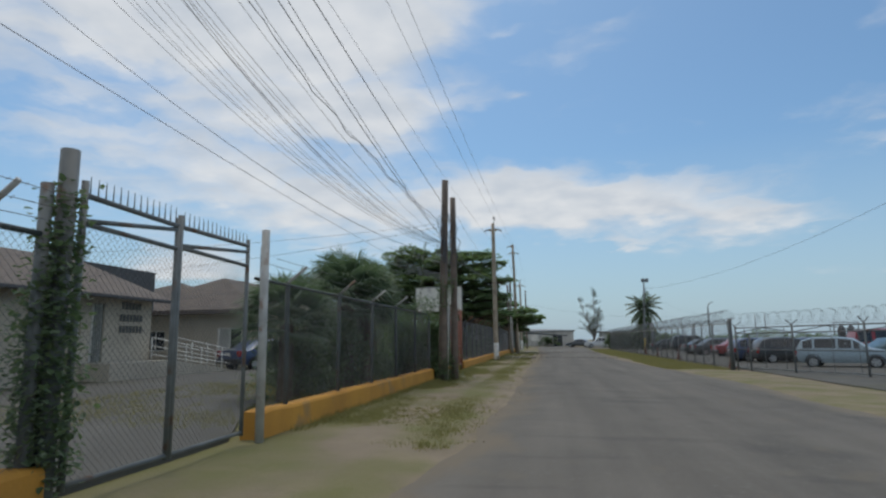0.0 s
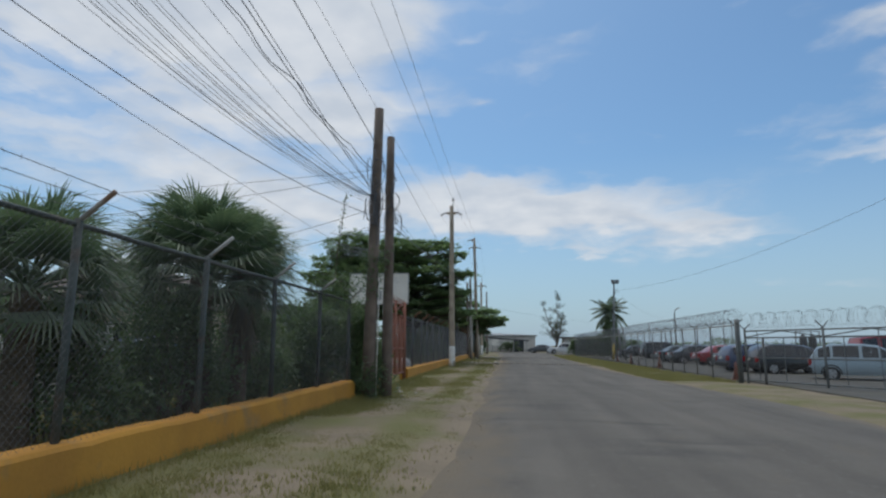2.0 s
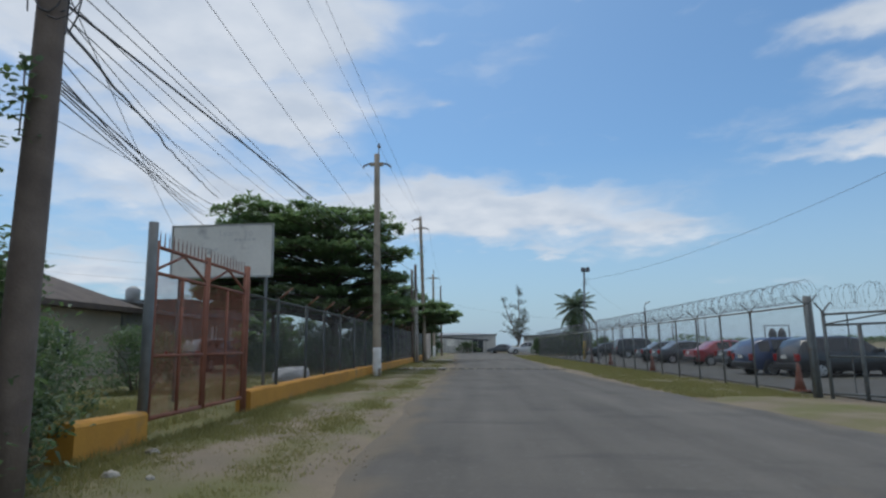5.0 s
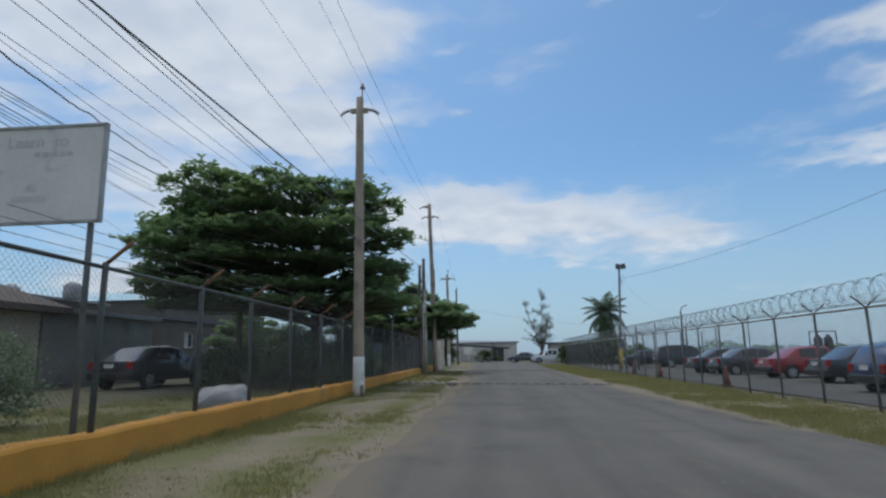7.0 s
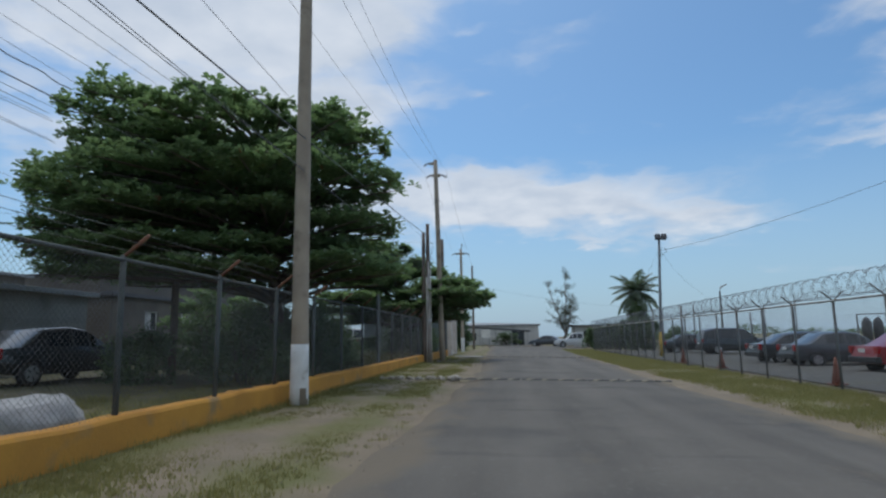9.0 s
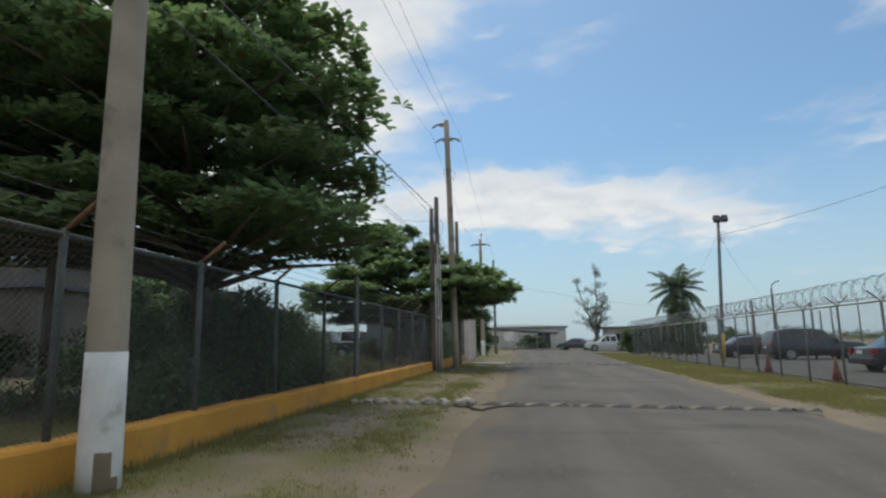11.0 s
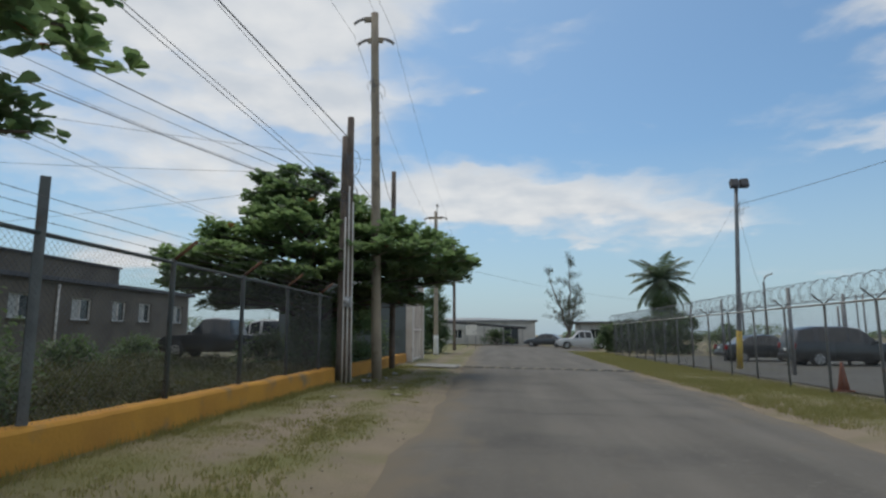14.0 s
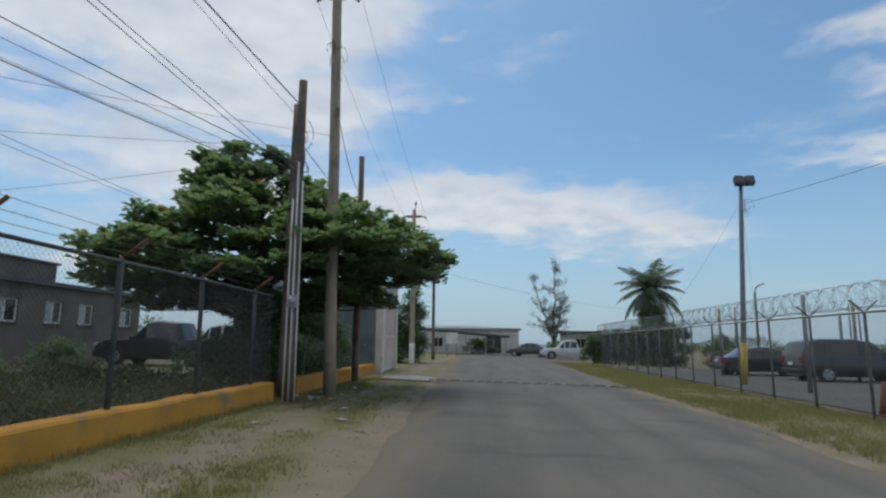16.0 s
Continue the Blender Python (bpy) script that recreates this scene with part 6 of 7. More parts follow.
def coconut(x, y, z0, hub, R, n, seed, label):
    rng = random.Random(seed)
    t = thing("coconut_palm", x, y, z0, label, "palm")
    h = hub - z0
    part("trunk", tubes("trunk", [([(0.3 * (k / 9) ** 2, 0, h * k / 9) for k in range(10)], [0.24 - 0.1 * k / 9 for k in range(10)])], 10), M["palm_bark"], t, smooth=True)
    v, f, ribs = [], [], []
    for i in range(n):
        a = i * 2.39996
        e0 = math.radians(84 - 120 * (i + 0.5) / n)
        L = R * rng.uniform(0.8, 1.08)
        p, e = Vector((0.3, 0, h)), e0
        pts = [p.copy()]
        seg = 12
        for k in range(seg):
            e -= math.radians(rng.uniform(3.0, 7.5))
            d = Vector((math.cos(a) * math.cos(e), math.sin(a) * math.cos(e), math.sin(e)))
            p = p + d * (L / seg)
            pts.append(p.copy())
        ribs.append((pts, [0.035 * (1 - 0.9 * k / seg) + 0.004 for k in range(seg + 1)]))
        for k in range(1, seg):
            for sub in (0.0, 0.33, 0.66):
                c = pts[k].lerp(pts[k + 1], sub)
                d = (pts[k + 1] - pts[k]).normalized()
                s = d.cross(Vector((0, 0, 1))).normalized()
                for sg in (1, -1):
                    w = (s * sg * 0.8 + d * 0.6 - Vector((0, 0, rng.uniform(0.15, 0.5)))).normalized()
                    Ll = 0.29 * L * math.sin(math.pi * min(0.93, 0.18 + 0.8 * (k + sub) / seg)) * rng.uniform(0.8, 1.1)
                    q = d * 0.028 * R / 2
                    j = len(v)
                    v += [c - q, c + q, c + w * Ll * 0.6 + q, c + w * Ll - Vector((0, 0, 0.12 * Ll)), c + w * Ll * 0.6 - q]
                    f += [(j, j + 1, j + 2, j + 4), (j + 4, j + 2, j + 3)]
    part("crown", mesh("crown", v, f), M["coco"], t, "long feathery green fronds")
    part("frond_spine", tubes("ribs", ribs, 5), M["coco"], t)
    for k in range(5):
        b = bmesh.new()
        bmesh.ops.create_uvsphere(b, u_segments=8, v_segments=6, radius=0.15, matrix=Matrix.Translation((0.3 + 0.25 * math.cos(k * 1.3), 0.25 * math.sin(k * 1.3), h - 0.25)) @ Matrix.Diagonal((0.85, 0.85, 1.15, 1)))
        part("coconut", b, M["coco"], t, smooth=True)
    return t


coconut(14.9, 95.8, gz(12), 6.2, 3.6, 28, 21, "coconut palm with drooping feathery fronds in the yard")


def casuarina(x, y, z0, h, seed, label):
    """Thin open tree: a short leaning trunk that forks low, two long crooked stems, wide spreading side limbs and wispy needle sprays."""
    rng = random.Random(seed)
    t = thing("casuarina_tree", x, y, z0, label, "tree")
    fork = Vector((0.5, 0, 1.5))
    limbs, base, way = [([Vector((-0.35, 0, -0.1)), Vector((0.0, 0, 0.7)), fork], [0.26, 0.22, 0.19])], [], []
    for lean, hh, reach in ((-2.0, h * 0.86, 2.7), (0.9, h, 2.3), (1.7, h * 0.62, 1.9)):
        top = Vector((lean, rng.uniform(-0.6, 0.6), hh))
        stem = [fork.lerp(top, k / 14) + Vector((0.22 * noise.noise(Vector((seed, k * 0.5, lean))) * min(1, k), 0.2 * noise.noise(Vector((k * 0.5, seed, lean))) * min(1, k), 0)) for k in range(15)]
        limbs.append((stem, [0.13 * (1 - 0.93 * k / 14) + 0.008 for k in range(15)]))
        for i in range(26):
            u = rng.uniform(0.10, 0.97)
            k = u * 14
            p = stem[int(k)].lerp(stem[min(14, int(k) + 1)], k - int(k))
            a = rng.uniform(0, 6.28)
            L = reach * (0.18 + 0.95 * (1 - u) ** 0.8) * rng.uniform(0.5, 1.15)
            d = Vector((math.cos(a), math.sin(a), rng.uniform(0.15, 0.75))).normalized()
            pts = [p]
            for q in range(6):
                d = (d + Vector((rng.uniform(-0.2, 0.2), rng.uniform(-0.2, 0.2), rng.uniform(-0.08, 0.16)))).normalized()
                pts.append(pts[-1] + d * (L / 6))
            limbs.append((pts, [0.028 * (1 - 0.13 * q) * (1.2 - u) + 0.005 for q in range(7)]))
            for q in range(2, 7):
                for _ in range(7):
                    base.append(pts[q] + Vector((rng.gauss(0, 0.10), rng.gauss(0, 0.10), rng.gauss(0, 0.08))))
                    way.append(Vector((rng.uniform(-0.7, 0.7), rng.uniform(-0.7, 0.7), rng.uniform(-1.0, 0.4))))
    part("branchwork", tubes("branchwork", limbs, 5), M["bark"], t)
    part("foliage", leaves("foliage", base, way, 0.42, rng, 0.05), M["needle"], t, "sparse grey-green needle sprays")
    return t


casuarina(7.75, 108.0, -0.05, 10.6, 31, "thin open casuarina tree with sparse needles")



def far_scrub(name, x0, x1, y, h, n, seed, label):
    """A belt of distant scrub and low trees, many small clumps."""
    rng = random.Random(seed)
    base, way = [], []
    for _ in range(n):
        x = rng.uniform(x0, x1)
        top = h * (0.45 + 0.55 * abs(noise.noise(Vector((x * 0.07, seed, 0)))) * 2 + 0.25 * noise.noise(Vector((x * 0.4, seed, 3))))
        base.append(Vector((x, y + rng.uniform(-3, 3), rng.random() ** 0.7 * max(0.5, top))))
        way.append(Vector((rng.uniform(-1, 1), rng.uniform(-1, 1), rng.uniform(-0.3, 0.8))))
    ob = part(name, leaves(name, base, way, 0.55, rng, 0.55), M["shrub"])
    return tagged(ob, label, "scrub", kind="stuff")


far_scrub("far_scrub", -170.0, -9.0, 158.0, 6.5, 22000, 4, "distant belt of dark green scrub trees")
far_scrub("far_scrub", 16.0, 260.0, 190.0, 3.2, 20000, 5, "distant belt of low dark scrub")

# ---- vehicles ----


def car(name, x, y, rz, paint, kind, label, z=None, L=None):
    """A parked vehicle lofted from cross-sections, with glass, wheels, lamps and bumpers. Its nose points along +x before the turn."""
    dims = {"hatch": (4.0, 1.7, 1.5), "sedan": (4.5, 1.74, 1.46), "suv": (4.8, 1.86, 1.82), "pickup": (5.2, 1.8, 1.78), "van": (4.6, 1.72, 1.95)}
    ln, wd, ht = dims[kind]
    ln = L or ln
    z = gz(x) + 0.03 if z is None else z
    t = thing(name, x, y, z, label, "car" if kind != "pickup" else "pickup", rz=rz)
    hw = wd / 2
    # stations: place along the length, bonnet/belt height, roof height, half width at belt, half width at roof
    S = {"hatch": [(-0.5, 0.55, 0.62, 0.80), (-0.485, 0.86, 0.95, 0.92), (-0.42, 0.92, 1.36, 0.96), (-0.30, 0.93, 1.49, 1.0), (-0.05, 0.92, 1.5, 1.0), (0.10, 0.92, 1.42, 1.0), (0.26, 0.92, 0.98, 0.98), (0.40, 0.82, 0.85, 0.94), (0.48, 0.66, 0.69, 0.86), (0.5, 0.5, 0.52, 0.78)],
         "sedan": [(-0.5, 0.6, 0.63, 0.82), (-0.48, 0.9, 0.93, 0.92), (-0.36, 0.94, 0.98, 0.96), (-0.22, 0.93, 1.38, 1.0), (-0.04, 0.92, 1.46, 1.0), (0.08, 0.91, 1.40, 1.0), (0.24, 0.90, 0.95, 0.98), (0.40, 0.80, 0.83, 0.94), (0.48, 0.66, 0.68, 0.86), (0.5, 0.5, 0.52, 0.78)],
         "suv": [(-0.5, 0.6, 0.66, 0.88), (-0.49, 1.05, 1.2, 0.95), (-0.45, 1.08, 1.68, 0.97), (-0.32, 1.08, 1.82, 1.0), (-0.05, 1.07, 1.82, 1.0), (0.07, 1.06, 1.72, 1.0), (0.20, 1.05, 1.12, 0.98), (0.40, 0.98, 1.02, 0.95), (0.48, 0.86, 0.90, 0.90), (0.5, 0.6, 0.62, 0.84)],
         "van": [(-0.5, 0.6, 0.68, 0.90), (-0.49, 1.05, 1.3, 0.95), (-0.46, 1.08, 1.85, 0.97), (-0.30, 1.08, 1.95, 1.0), (0.05, 1.07, 1.95, 1.0), (0.22, 1.04, 1.82, 1.0), (0.36, 1.0, 1.08, 0.98), (0.45, 0.9, 0.93, 0.95), (0.49, 0.75, 0.78, 0.90), (0.5, 0.5, 0.52, 0.84)],
         "pickup": [(-0.5, 0.65, 0.68, 0.94), (-0.49, 1.02, 1.04, 0.97), (-0.18, 1.02, 1.04, 0.98), (-0.15, 1.04, 1.70, 0.99), (-0.02, 1.04, 1.78, 1.0), (0.08, 1.04, 1.74, 1.0), (0.20, 1.02, 1.08, 0.98), (0.40, 0.98, 1.0, 0.95), (0.48, 0.84, 0.86, 0.90), (0.5, 0.6, 0.62, 0.84)]}[kind]
    v, f, ring = [], [], 12
    for k, belt, rf, w in S:
        sill = 0.26 if abs(k) < 0.47 else 0.34
        wb, wr = hw * w, hw * w * (0.80 if rf - belt > 0.25 else 0.93)
        sec = [(wb * 0.90, sill), (wb * 0.99, sill + 0.14), (wb, (sill + belt) / 2), (wb * 0.97, belt), (wr, rf - 0.05), (wr * 0.85, rf)]
        v += [(k * ln, a, b) for a, b in sec] + [(k * ln, -a, b) for a, b in reversed(sec)]
    m = len(S)
    for i in range(m - 1):
        for j in range(ring):
            j2 = (j + 1) % ring
            f.append((i * ring + j, i * ring + j2, (i + 1) * ring + j2, (i + 1) * ring + j))
    f += [tuple(range(ring)), tuple((m - 1) * ring + j for j in reversed(range(ring)))]
    bm = bmesh.new()
    vs = [bm.verts.new(p) for p in v]
    for q in f:
        bm.faces.new([vs[i] for i in q])
    bmesh.ops.recalc_face_normals(bm, faces=bm.faces)
    body = part("body", bm, M["car_" + paint], t, smooth=True)
    body.data.set_sharp_from_angle(angle=radians(38))
    # glass between belt and roof, set just proud of the loft
    cab = [i for i in range(m) if S[i][2] - S[i][1] > 0.25]
    i0, i1 = cab[0], cab[-1]

    def pnt(i, j, push=0.004):
        p = Vector(v[i * ring + j])
        return p + Vector((0, push if p.y > 0 else -push, 0))

    for sg in (0, 1):
        a, b = (3, 4) if not sg else (8, 7)
        for i in range(i0, i1 + 1):
            nxt = i + 1
            if nxt >= m:
                continue
            A, B, C, D = pnt(i, a), pnt(nxt, a), pnt(nxt, b), pnt(i, b)
            cx = (A + B + C + D) / 4
            q = bmesh.new()
            q.faces.new([q.verts.new(cx + (p - cx) * 0.86 + Vector((0, 0.006 if cx.y > 0 else -0.006, 0))) for p in (A, B, C, D)])
            part("side_window", q, M["glass_dark"], t)
    for i, nxt in ((i0 - 1, i0), (i1, i1 + 1)):
        if not (0 <= i and nxt < m):
            continue
        s = 0.008 if i == i1 else -0.008
        P = [Vector(v[i * ring + 4]), Vector(v[i * ring + 7]), Vector(v[nxt * ring + 7]), Vector(v[nxt * ring + 4])]
        cx = sum(P, Vector()) / 4
        q = bmesh.new()
        q.faces.new([q.verts.new(cx + (p - cx) * 0.90 + Vector((s, 0, 0.012))) for p in P])
        part("windscreen", q, M["glass_dark"], t)
    R = 0.30 if kind in ("hatch", "sedan") else 0.36
    for wx in (-0.31 * ln, 0.31 * ln):
        for sy in (-1, 1):
            w0, w1 = sy * (hw - 0.20), sy * (hw + 0.005)
            wheel = part("wheel", tubes("wheel", [([(wx, w0, R), (wx, w0 + sy * 0.02, R), (wx, w1 - sy * 0.03, R), (wx, w1, R)], [R * 0.9, R, R, R * 0.93])], 20), M["tyre"], t, "black tyre with alloy rim", smooth=True)
            part("rim", tubes("rim", [([(wx, w1 - sy * 0.04, R), (wx, w1 + sy * 0.004, R), (wx, w1 + sy * 0.008, R)], [R * 0.66, R * 0.64, R * 0.2])], 16), M["rim"], wheel)
            for k in range(5):
                a = k * 1.2566
                part("spoke_gap", box(bmesh.new(), (wx + R * 0.42 * math.cos(a), w1 + sy * 0.005, R + R * 0.42 * math.sin(a)), (R * 0.26, 0.006, R * 0.13), ry=-math.degrees(a)), M["trim"], wheel)
            part("arch", tubes("arch", [([(wx + (R + 0.05) * math.cos(q), w1 - sy * 0.012, R + (R + 0.05) * math.sin(q)) for q in [math.pi * k / 10 for k in range(11)]], 0.028)], 6), M["trim"], t)
    rear, nose = -0.5 * ln, 0.5 * ln
    zr = S[1][1]
    for sy in (-1, 1):
        part("tail_lamp", box(bmesh.new(), (rear + 0.05, sy * hw * 0.80, zr - 0.10), (0.12, 0.20, 0.26), bevel=0.02), M["lamp_red"], t)
        part("headlamp", box(bmesh.new(), (nose - 0.10, sy * hw * 0.68, S[-2][1] - 0.02), (0.22, 0.30, 0.14), bevel=0.03), M["lamp_clear"], t)
        part("mirror", box(bmesh.new(), (S[i1 + 1][0] * ln - 0.15 if i1 + 1 < m else 0, sy * (hw + 0.09), S[i1][1] + 0.06), (0.12, 0.18, 0.13), bevel=0.03), M["car_" + paint], t)
    part("bumper", box(bmesh.new(), (rear + 0.03, 0, 0.46), (0.18, wd * 0.92, 0.22), bevel=0.04), M["trim"], t)
    part("bumper", box(bmesh.new(), (nose - 0.03, 0, 0.44), (0.16, wd * 0.86, 0.22), bevel=0.04), M["trim"], t)
    part("number_plate", box(bmesh.new(), (rear - 0.045, 0, 0.78 if kind != "pickup" else 0.6), (0.012, 0.36, 0.13)), M["white_paint"], t, "blank pale plate")
    return t


car("silver_hatchback", 14.4, 31.1, -28, "silver", "hatch", "pale silver-blue hatchback parked in the yard")
car("dark_car", 14.05, 36.9, 2, "black", "hatch", "black hatchback parked in the yard")
car("blue_car", 13.4, 39.0, 3, "dark_blue", "hatch", "dark blue hatchback parked behind the fence")
car("red_car", 15.35, 49.4, 3, "red", "sedan", "red sedan parked in the yard row")
car("dark_car", 15.2, 44.6, 3, "black", "sedan", "black sedan parked in the yard row")
car("dark_car", 14.8, 54.0, 2, "dark_grey", "sedan", "dark grey sedan parked in the yard row")
car("dark_car", 14.6, 57.0, 2, "black", "sedan", "black sedan parked in the yard row")
car("dark_car", 17.0, 60.5, 2, "dark_grey", "hatch", "dark grey hatchback parked farther in the yard")
car("black_suv", 16.5, 70.3, 0, "black", "suv", "large black sport utility car by the fence", L=5.1)
car("dark_car", 14.7, 74.6, 2, "black", "sedan", "black sedan parked farther in the yard")
car("teal_car", 19.2, 35.2, 5, "teal", "sedan", "dark teal sedan parked farther in the yard")
car("red_van", 21.6, 40.5, -5, "red", "van", "red van parked at the back of the yard", L=5.2)
car("dark_car", 19.5, 48.0, 2, "dark_blue", "sedan", "dark blue sedan parked farther in the yard")
car("white_pickup", 8.75, 101.0, 180, "white", "pickup", "white double-cab pickup standing at the street end")
car("dark_car", 5.6, 107.5, 160, "dark_grey", "sedan", "dark sedan near the street end")
car("black_car", -11.5, 41.7, 84, "black", "sedan", "black sedan parked under the almond tree", z=0.36)
car("dark_pickup", -12.1, 67.2, 179, "black", "pickup", "black pickup parked behind the fence", z=0.36)
car("dark_car", -13.4, 26.6, 68, "dark_blue", "sedan", "dark blue sedan parked by the low building", z=0.2)
car("white_van", -13.6, 77.0, 170, "white", "van", "white van half hidden behind the almond tree", z=0.36, L=4.6)

# ---- street furniture and small things ----


def stone(x, y, z, r, seed, label, name="stone", mt="stone", flat=0.7, rough=1.0):
    bm = bmesh.new()
    bmesh.ops.create_icosphere(bm, subdivisions=3, radius=1.0)
    for q in bm.verts:
        d = q.co.normalized()
        k = 1 + rough * 0.45 * noise.noise(d * 1.7 + Vector((seed, 0, 0))) + rough * 0.20 * noise.noise(d * 4 + Vector((0, seed, 0))) + rough * 0.08 * noise.noise(d * 9 + Vector((0, 0, seed)))
        q.co = Vector((d.x * r * k * 1.15, d.y * r * k, d.z * r * k * flat))
    ob = part(name, bm, M[mt], smooth=True)
    ob.matrix_basis = pose(x, y, z, 0, 0, seed * 47)
    return tagged(ob, label, "stone" if name == "stone" else "mound", "row of stones across the verge" if name == "stone" else "")


rngs = random.Random(77)
for _k in range(15):
    _x = -2.95 + 2.15 * _k / 14 + rngs.uniform(-0.05, 0.05)
    _r = rngs.uniform(0.06, 0.11) * (1.35 if _k in (9, 13, 14) else 1)
    stone(_x, 44.1 + rngs.uniform(-0.12, 0.12), gz(_x) + _r * 0.4, _r, _k + 1, "pale rough limestone lump on the verge")
for _k in range(12):
    _x, _y = rngs.uniform(-3.3, -2.2), rngs.choice((rngs.uniform(55.6, 57.5), rngs.uniform(63, 67), rngs.uniform(18.6, 21)))
    stone(_x, _y, gz(_x) + 0.01, rngs.uniform(0.03, 0.07), 40 + _k, "small pale stone by the pole foot")
mound = stone(-5.3, 33.9, 0.34, 0.62, 60, "white sheet-covered mound behind the fence", name="covered_mound", mt="sheet", flat=0.60, rough=0.75)


def speed_bump(x0, x1, y, label):
    """Black rubber road hump in bolted lengths with gaps between them; worn pale slanting flashes on its slope."""
    t = thing("speed_bump", x0, y, gz(x0), label, "speed bump")
    prof = [(-0.15, 0.0), (-0.10, 0.024), (-0.045, 0.038), (0.045, 0.038), (0.10, 0.024), (0.15, 0.0)]
    rng = random.Random(int(y))
    unit, pitch = 1.80, 0.437
    a = 0.0
    while a < x1 - x0 - 0.2:
        b = min(a + unit, x1 - x0)
        bm = bmesh.new()
        rows = [[bm.verts.new((u, py, gz(x0 + u) - gz(x0) + 0.038 + pz)) for py, pz in prof] for u in (a + 0.02, b - 0.02)]
        for i in range(5):
            bm.faces.new((rows[0][i], rows[1][i], rows[1][i + 1], rows[0][i + 1]))
        bm.faces.new(list(reversed(rows[0])))
        bm.faces.new(rows[1])
        bmesh.ops.recalc_face_normals(bm, faces=bm.faces)
        sec = part("section", bm, M["bump_black"], t, "black rubber length")
        k = 0
        while a + 0.10 + pitch * k + 0.28 < b:
            u = a + 0.10 + pitch * k
            fl = bmesh.new()
            up, lo = [], []
            for q in range(6):
                py, pz = prof[min(3, q)] if q < 4 else prof[q]
                s0 = 0.27 * (py + 0.15) / 0.30
                w = 0.17 * (1 - 0.45 * abs(py) / 0.15) + 0.03
                z = gz(x0 + u) - gz(x0) + 0.038 + pz + 0.004
                lo.append(fl.verts.new((u - 0.02 + s0, py * 0.92, z)))
                up.append(fl.verts.new((u - 0.02 + s0 + w, py * 0.92, z)))
            for q in range(5):
                fl.faces.new((lo[q], up[q], up[q + 1], lo[q + 1]))
            part("flash", fl, M["bump_pale"], sec, "worn pale marking")
            k += 1
        a += unit + 0.03
    return t


speed_bump(-0.72, 5.2, 43.95, "black rubber speed bump with pale slanting flashes")
speed_bump(-0.95, 5.45, 63.1, "black rubber speed bump with pale slanting flashes")


def cone(x, y):
    t = thing("traffic_cone", x, y, gz(x) + 0.04, "faded orange traffic cone standing by the fence", "traffic cone", "cones in the yard")
    part("foot", boxes(((0, 0, 0.02), (0.36, 0.36, 0.04)), bevel=0.01), M["cone_orange"], t)
    part("body", tubes("body", [([(0, 0, 0.04), (0, 0, 0.3), (0, 0, 0.5), (0, 0, 0.72)], [0.14, 0.09, 0.06, 0.025])], 16), M["cone_orange"], t, smooth=True)
    return t


for _x, _y in ((9.35, 52.3), (9.1, 56.8), (9.3, 43.6), (9.05, 30.4)):
    cone(_x, _y)

# ---- gravel and scraps ----


def gravel(name, n, seed, label, x0=-3.3, x1=-0.4, y0=7.0, y1=66.0, big=0.011):
    """Loose pebbles as small uneven eight-sided stones, thicker in drifts."""
    rng = random.Random(seed)
    v, f = [], []
    while len(v) < 6 * n:
        x, y = rng.uniform(x0, x1), rng.uniform(y0, y1)
        if rng.random() > 0.25 + 1.5 * max(0, noise.noise(Vector((x * 0.9, y * 0.5, 12)))):
            continue
        r = big * rng.uniform(0.25, 1.0) ** 1.6 + 0.004
        z = gz(x) + 0.02 * noise.noise(Vector((x * 0.5, y * 0.45, 0.3)))
        k = len(v)
        q = [r * rng.uniform(0.7, 1.3) for _ in range(6)]
        v += [(x + q[0], y, z), (x, y + q[1], z), (x - q[2], y, z), (x, y - q[3], z), (x, y, z + q[4] * 0.7), (x, y, z - r)]
        f += [(k, k + 1, k + 4), (k + 1, k + 2, k + 4), (k + 2, k + 3, k + 4), (k + 3, k, k + 4), (k + 1, k, k + 5), (k + 2, k + 1, k + 5), (k + 3, k + 2, k + 5), (k, k + 3, k + 5)]
    ob = part(name, mesh(name, v, f), M["pebble"])
    return tagged(ob, label, "gravel", kind="stuff")


gravel("verge_gravel", 2400, 3, "loose pale pebbles on the dirt verge")
gravel("verge_gravel", 1300, 4, "loose pale pebbles along the right road edge", 5.2, 8.4, 14.0, 86.0)
for _k, (_x, _y, _r) in enumerate(((-1.4, 53.1, 0.09), (-2.5, 52.4, 0.07), (-1.7, 54.6, 0.08))):
    stone(_x, _y, gz(_x) + 0.012, _r, 80 + _k, "flat pale limestone piece sunk in the dirt", flat=0.22)


def scrap(x, y, r, seed):
    """A crumpled scrap of plastic sheet."""
    rng = random.Random(seed)
    bm = bmesh.new()
    bmesh.ops.create_grid(bm, x_segments=5, y_segments=5, size=r)
    for q in bm.verts:
        q.co.z = 0.35 * r + 0.9 * r * noise.noise(q.co * (1.6 / r) + Vector((seed, 0, 0)))
        q.co.x *= rng.uniform(0.7, 1.1)
    bmesh.ops.solidify(bm, geom=bm.faces[:], thickness=0.004)
    ob = part("plastic_scrap", bm, M["sheet"], smooth=True)
    ob.matrix_basis = pose(x, y, gz(x) + 0.01, 0, 0, seed * 71)
    return tagged(ob, "crumpled white plastic scrap on the dirt", "litter")


for _k, (_x, _y, _r) in enumerate(((-2.66, 55.9, 0.10), (-2.9, 57.4, 0.08), (-2.45, 58.8, 0.09), (-3.1, 58.3, 0.06), (-2.4, 57.2, 0.05))):
    scrap(_x, _y, _r, _k + 1)

# ---- grass ----


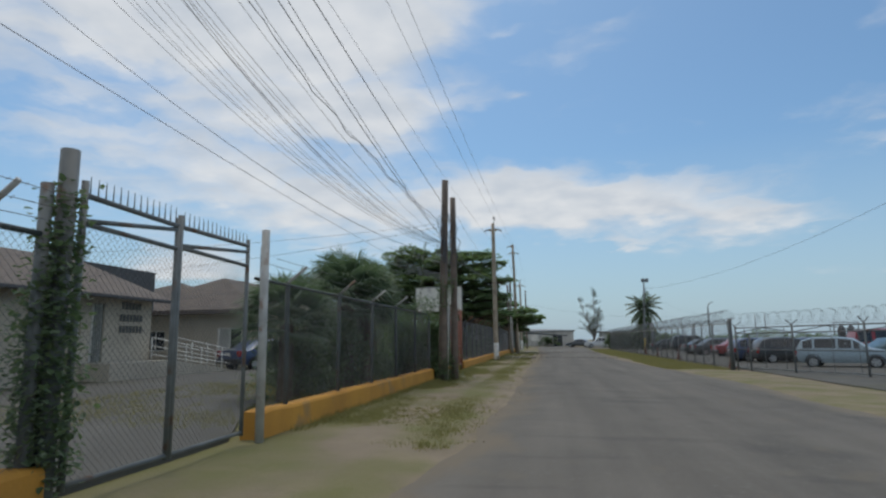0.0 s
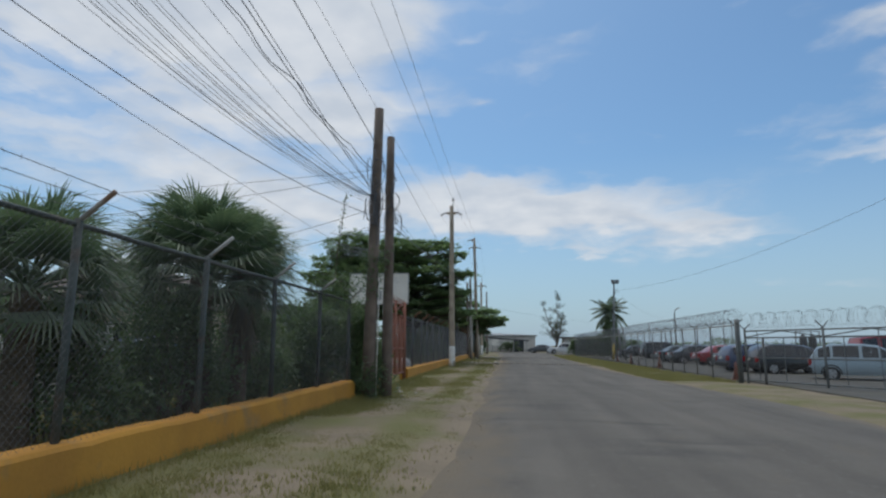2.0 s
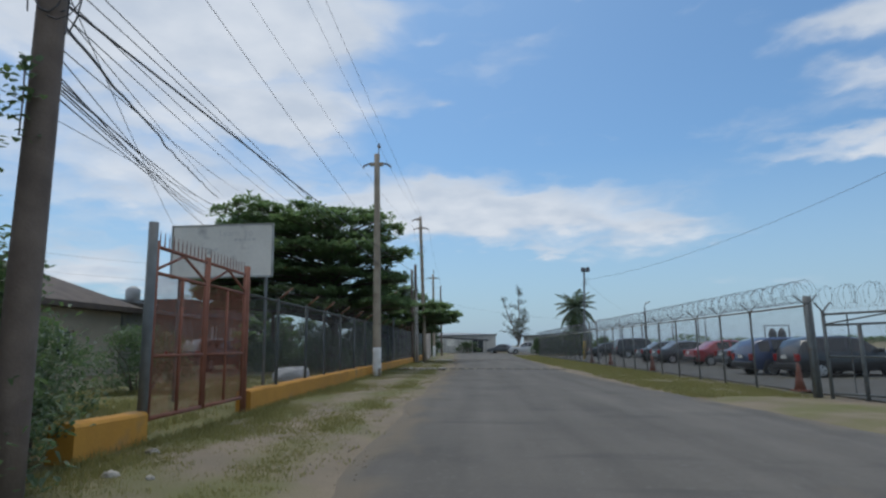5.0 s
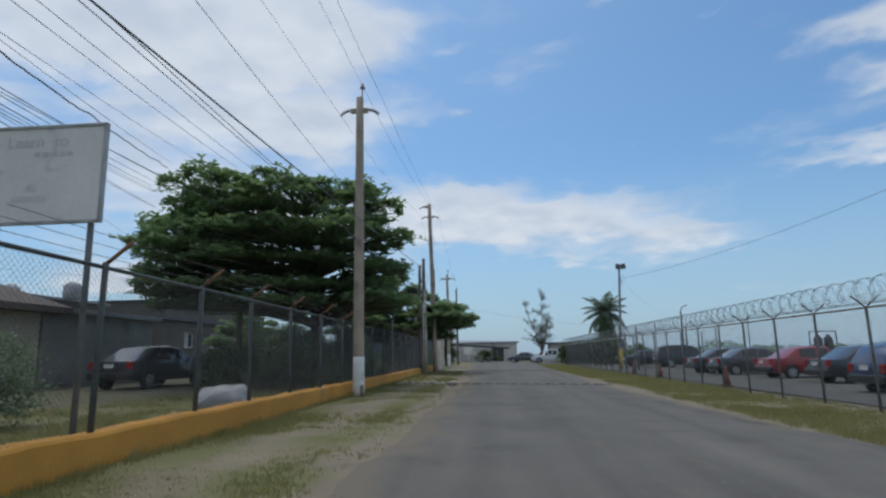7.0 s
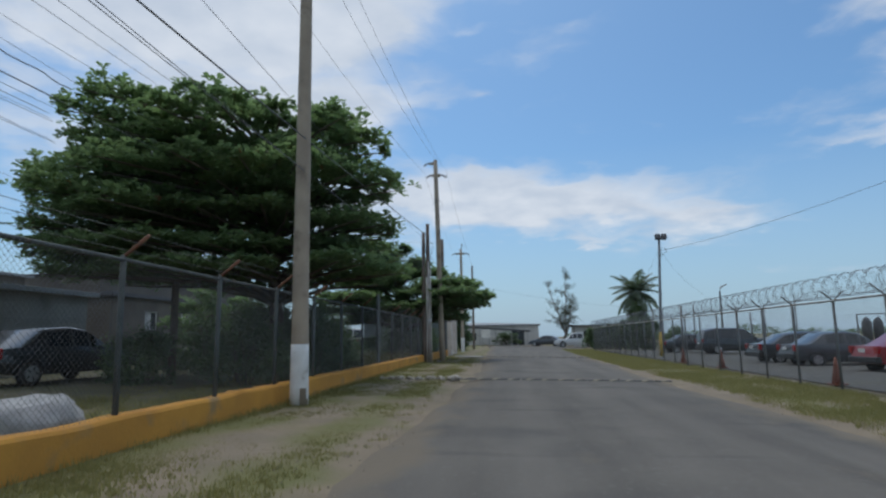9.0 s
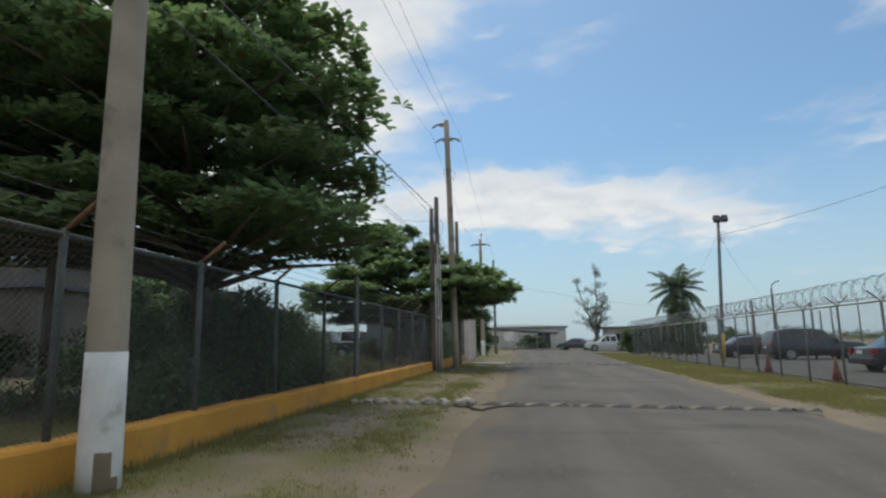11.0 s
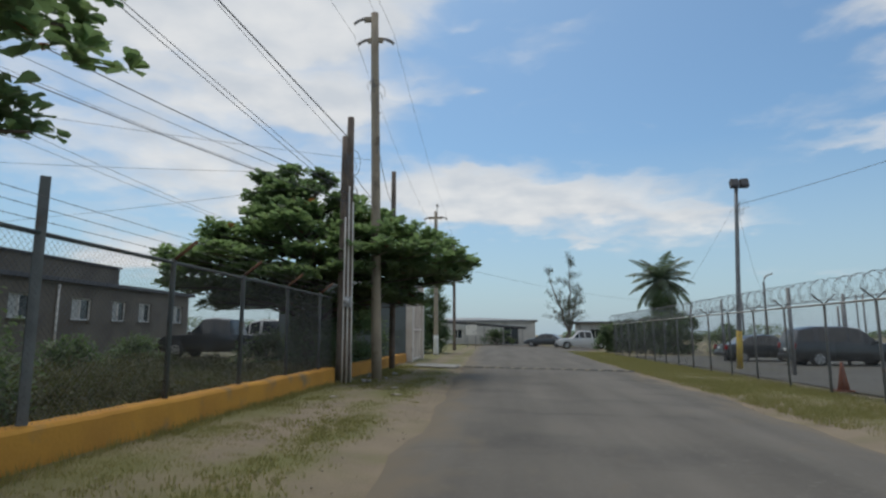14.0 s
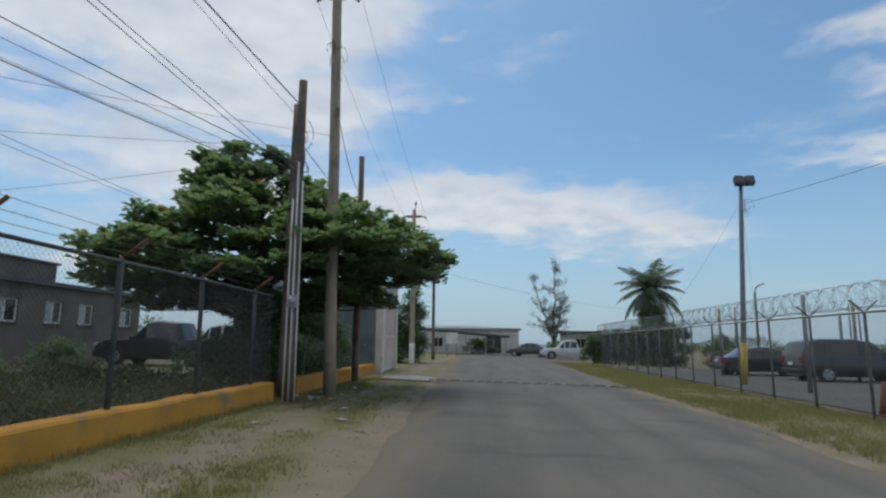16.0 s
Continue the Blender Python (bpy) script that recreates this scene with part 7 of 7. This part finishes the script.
def grass(name, spots, label, n_blades=9, seed=5, hmin=0.04, hmax=0.13):
    rng = random.Random(seed)
    v, f = [], []
    for x, y in spots:
        z = gz(x)
        for _ in range(n_blades):
            a, h = rng.uniform(0, 6.28), rng.uniform(hmin, hmax)
            bx, by = x + rng.gauss(0, 0.05), y + rng.gauss(0, 0.05)
            dx_, dy_ = math.cos(a) * h * rng.uniform(0.2, 0.8), math.sin(a) * h * rng.uniform(0.2, 0.8)
            w = 0.006
            k = len(v)
            v += [(bx - w * math.sin(a), by + w * math.cos(a), z - 0.02), (bx + w * math.sin(a), by - w * math.cos(a), z - 0.02), (bx + dx_, by + dy_, z + h)]
            f.append((k, k + 1, k + 2))
    ob = part(name, mesh(name, v, f), M["grass"])
    return tagged(ob, label, "grass", kind="stuff")


def spots(x0, x1, y0, y1, n, seed, thr=0.0, sc=0.55):
    """Scattered tufts, thick in patches and thinning out between them."""
    rng = random.Random(seed)
    out = []
    while len(out) < n:
        x, y = rng.uniform(x0, x1), rng.uniform(y0, y1)
        edge = min(1.0, min(x - x0, x1 - x) / 0.5 + 0.15)
        k = 0.5 + 1.3 * (noise.noise(Vector((x * sc * 1.6, y * sc, 3.3))) + 0.5 * noise.noise(Vector((x * 2.1, y * 1.7, 8))) - thr)
        if x < 0:                            # thick along the wall, bare tracks, then tufts towards the road
            edge *= 0.05 + math.exp(-((x + 3.05) / 0.55) ** 2) + 0.28 * math.exp(-((x + 1.45) / 0.32) ** 2) + (0.5 if x < -3.7 else 0)
        if rng.random() < max(0.03, min(1, k)) ** 1.5 * edge:
            out.append((x, y))
    return out


grass("verge_grass", spots(-3.34, -0.7, 6.5, 64, 17000, 1, -0.3), "short dry green grass on the verge by the yellow wall", hmin=0.012, hmax=0.04, n_blades=9)
grass("verge_grass", [(x + rngs.uniform(-0.1, 0.1), y) for x, y in ((-3.22, rngs.uniform(7, 55)) for _ in range(1500))], "longer grass along the foot of the yellow wall", hmin=0.04, hmax=0.13, seed=6)
grass("verge_grass", spots(5.6, 9.0, 29, 90, 26000, 2, -0.4), "short yellow-green grass on the verge by the security fence", hmin=0.03, hmax=0.09)
grass("yard_grass", spots(-10.0, -3.7, 7, 44, 7500, 4, -0.05), "dry grass behind the fence", hmin=0.04, hmax=0.16)
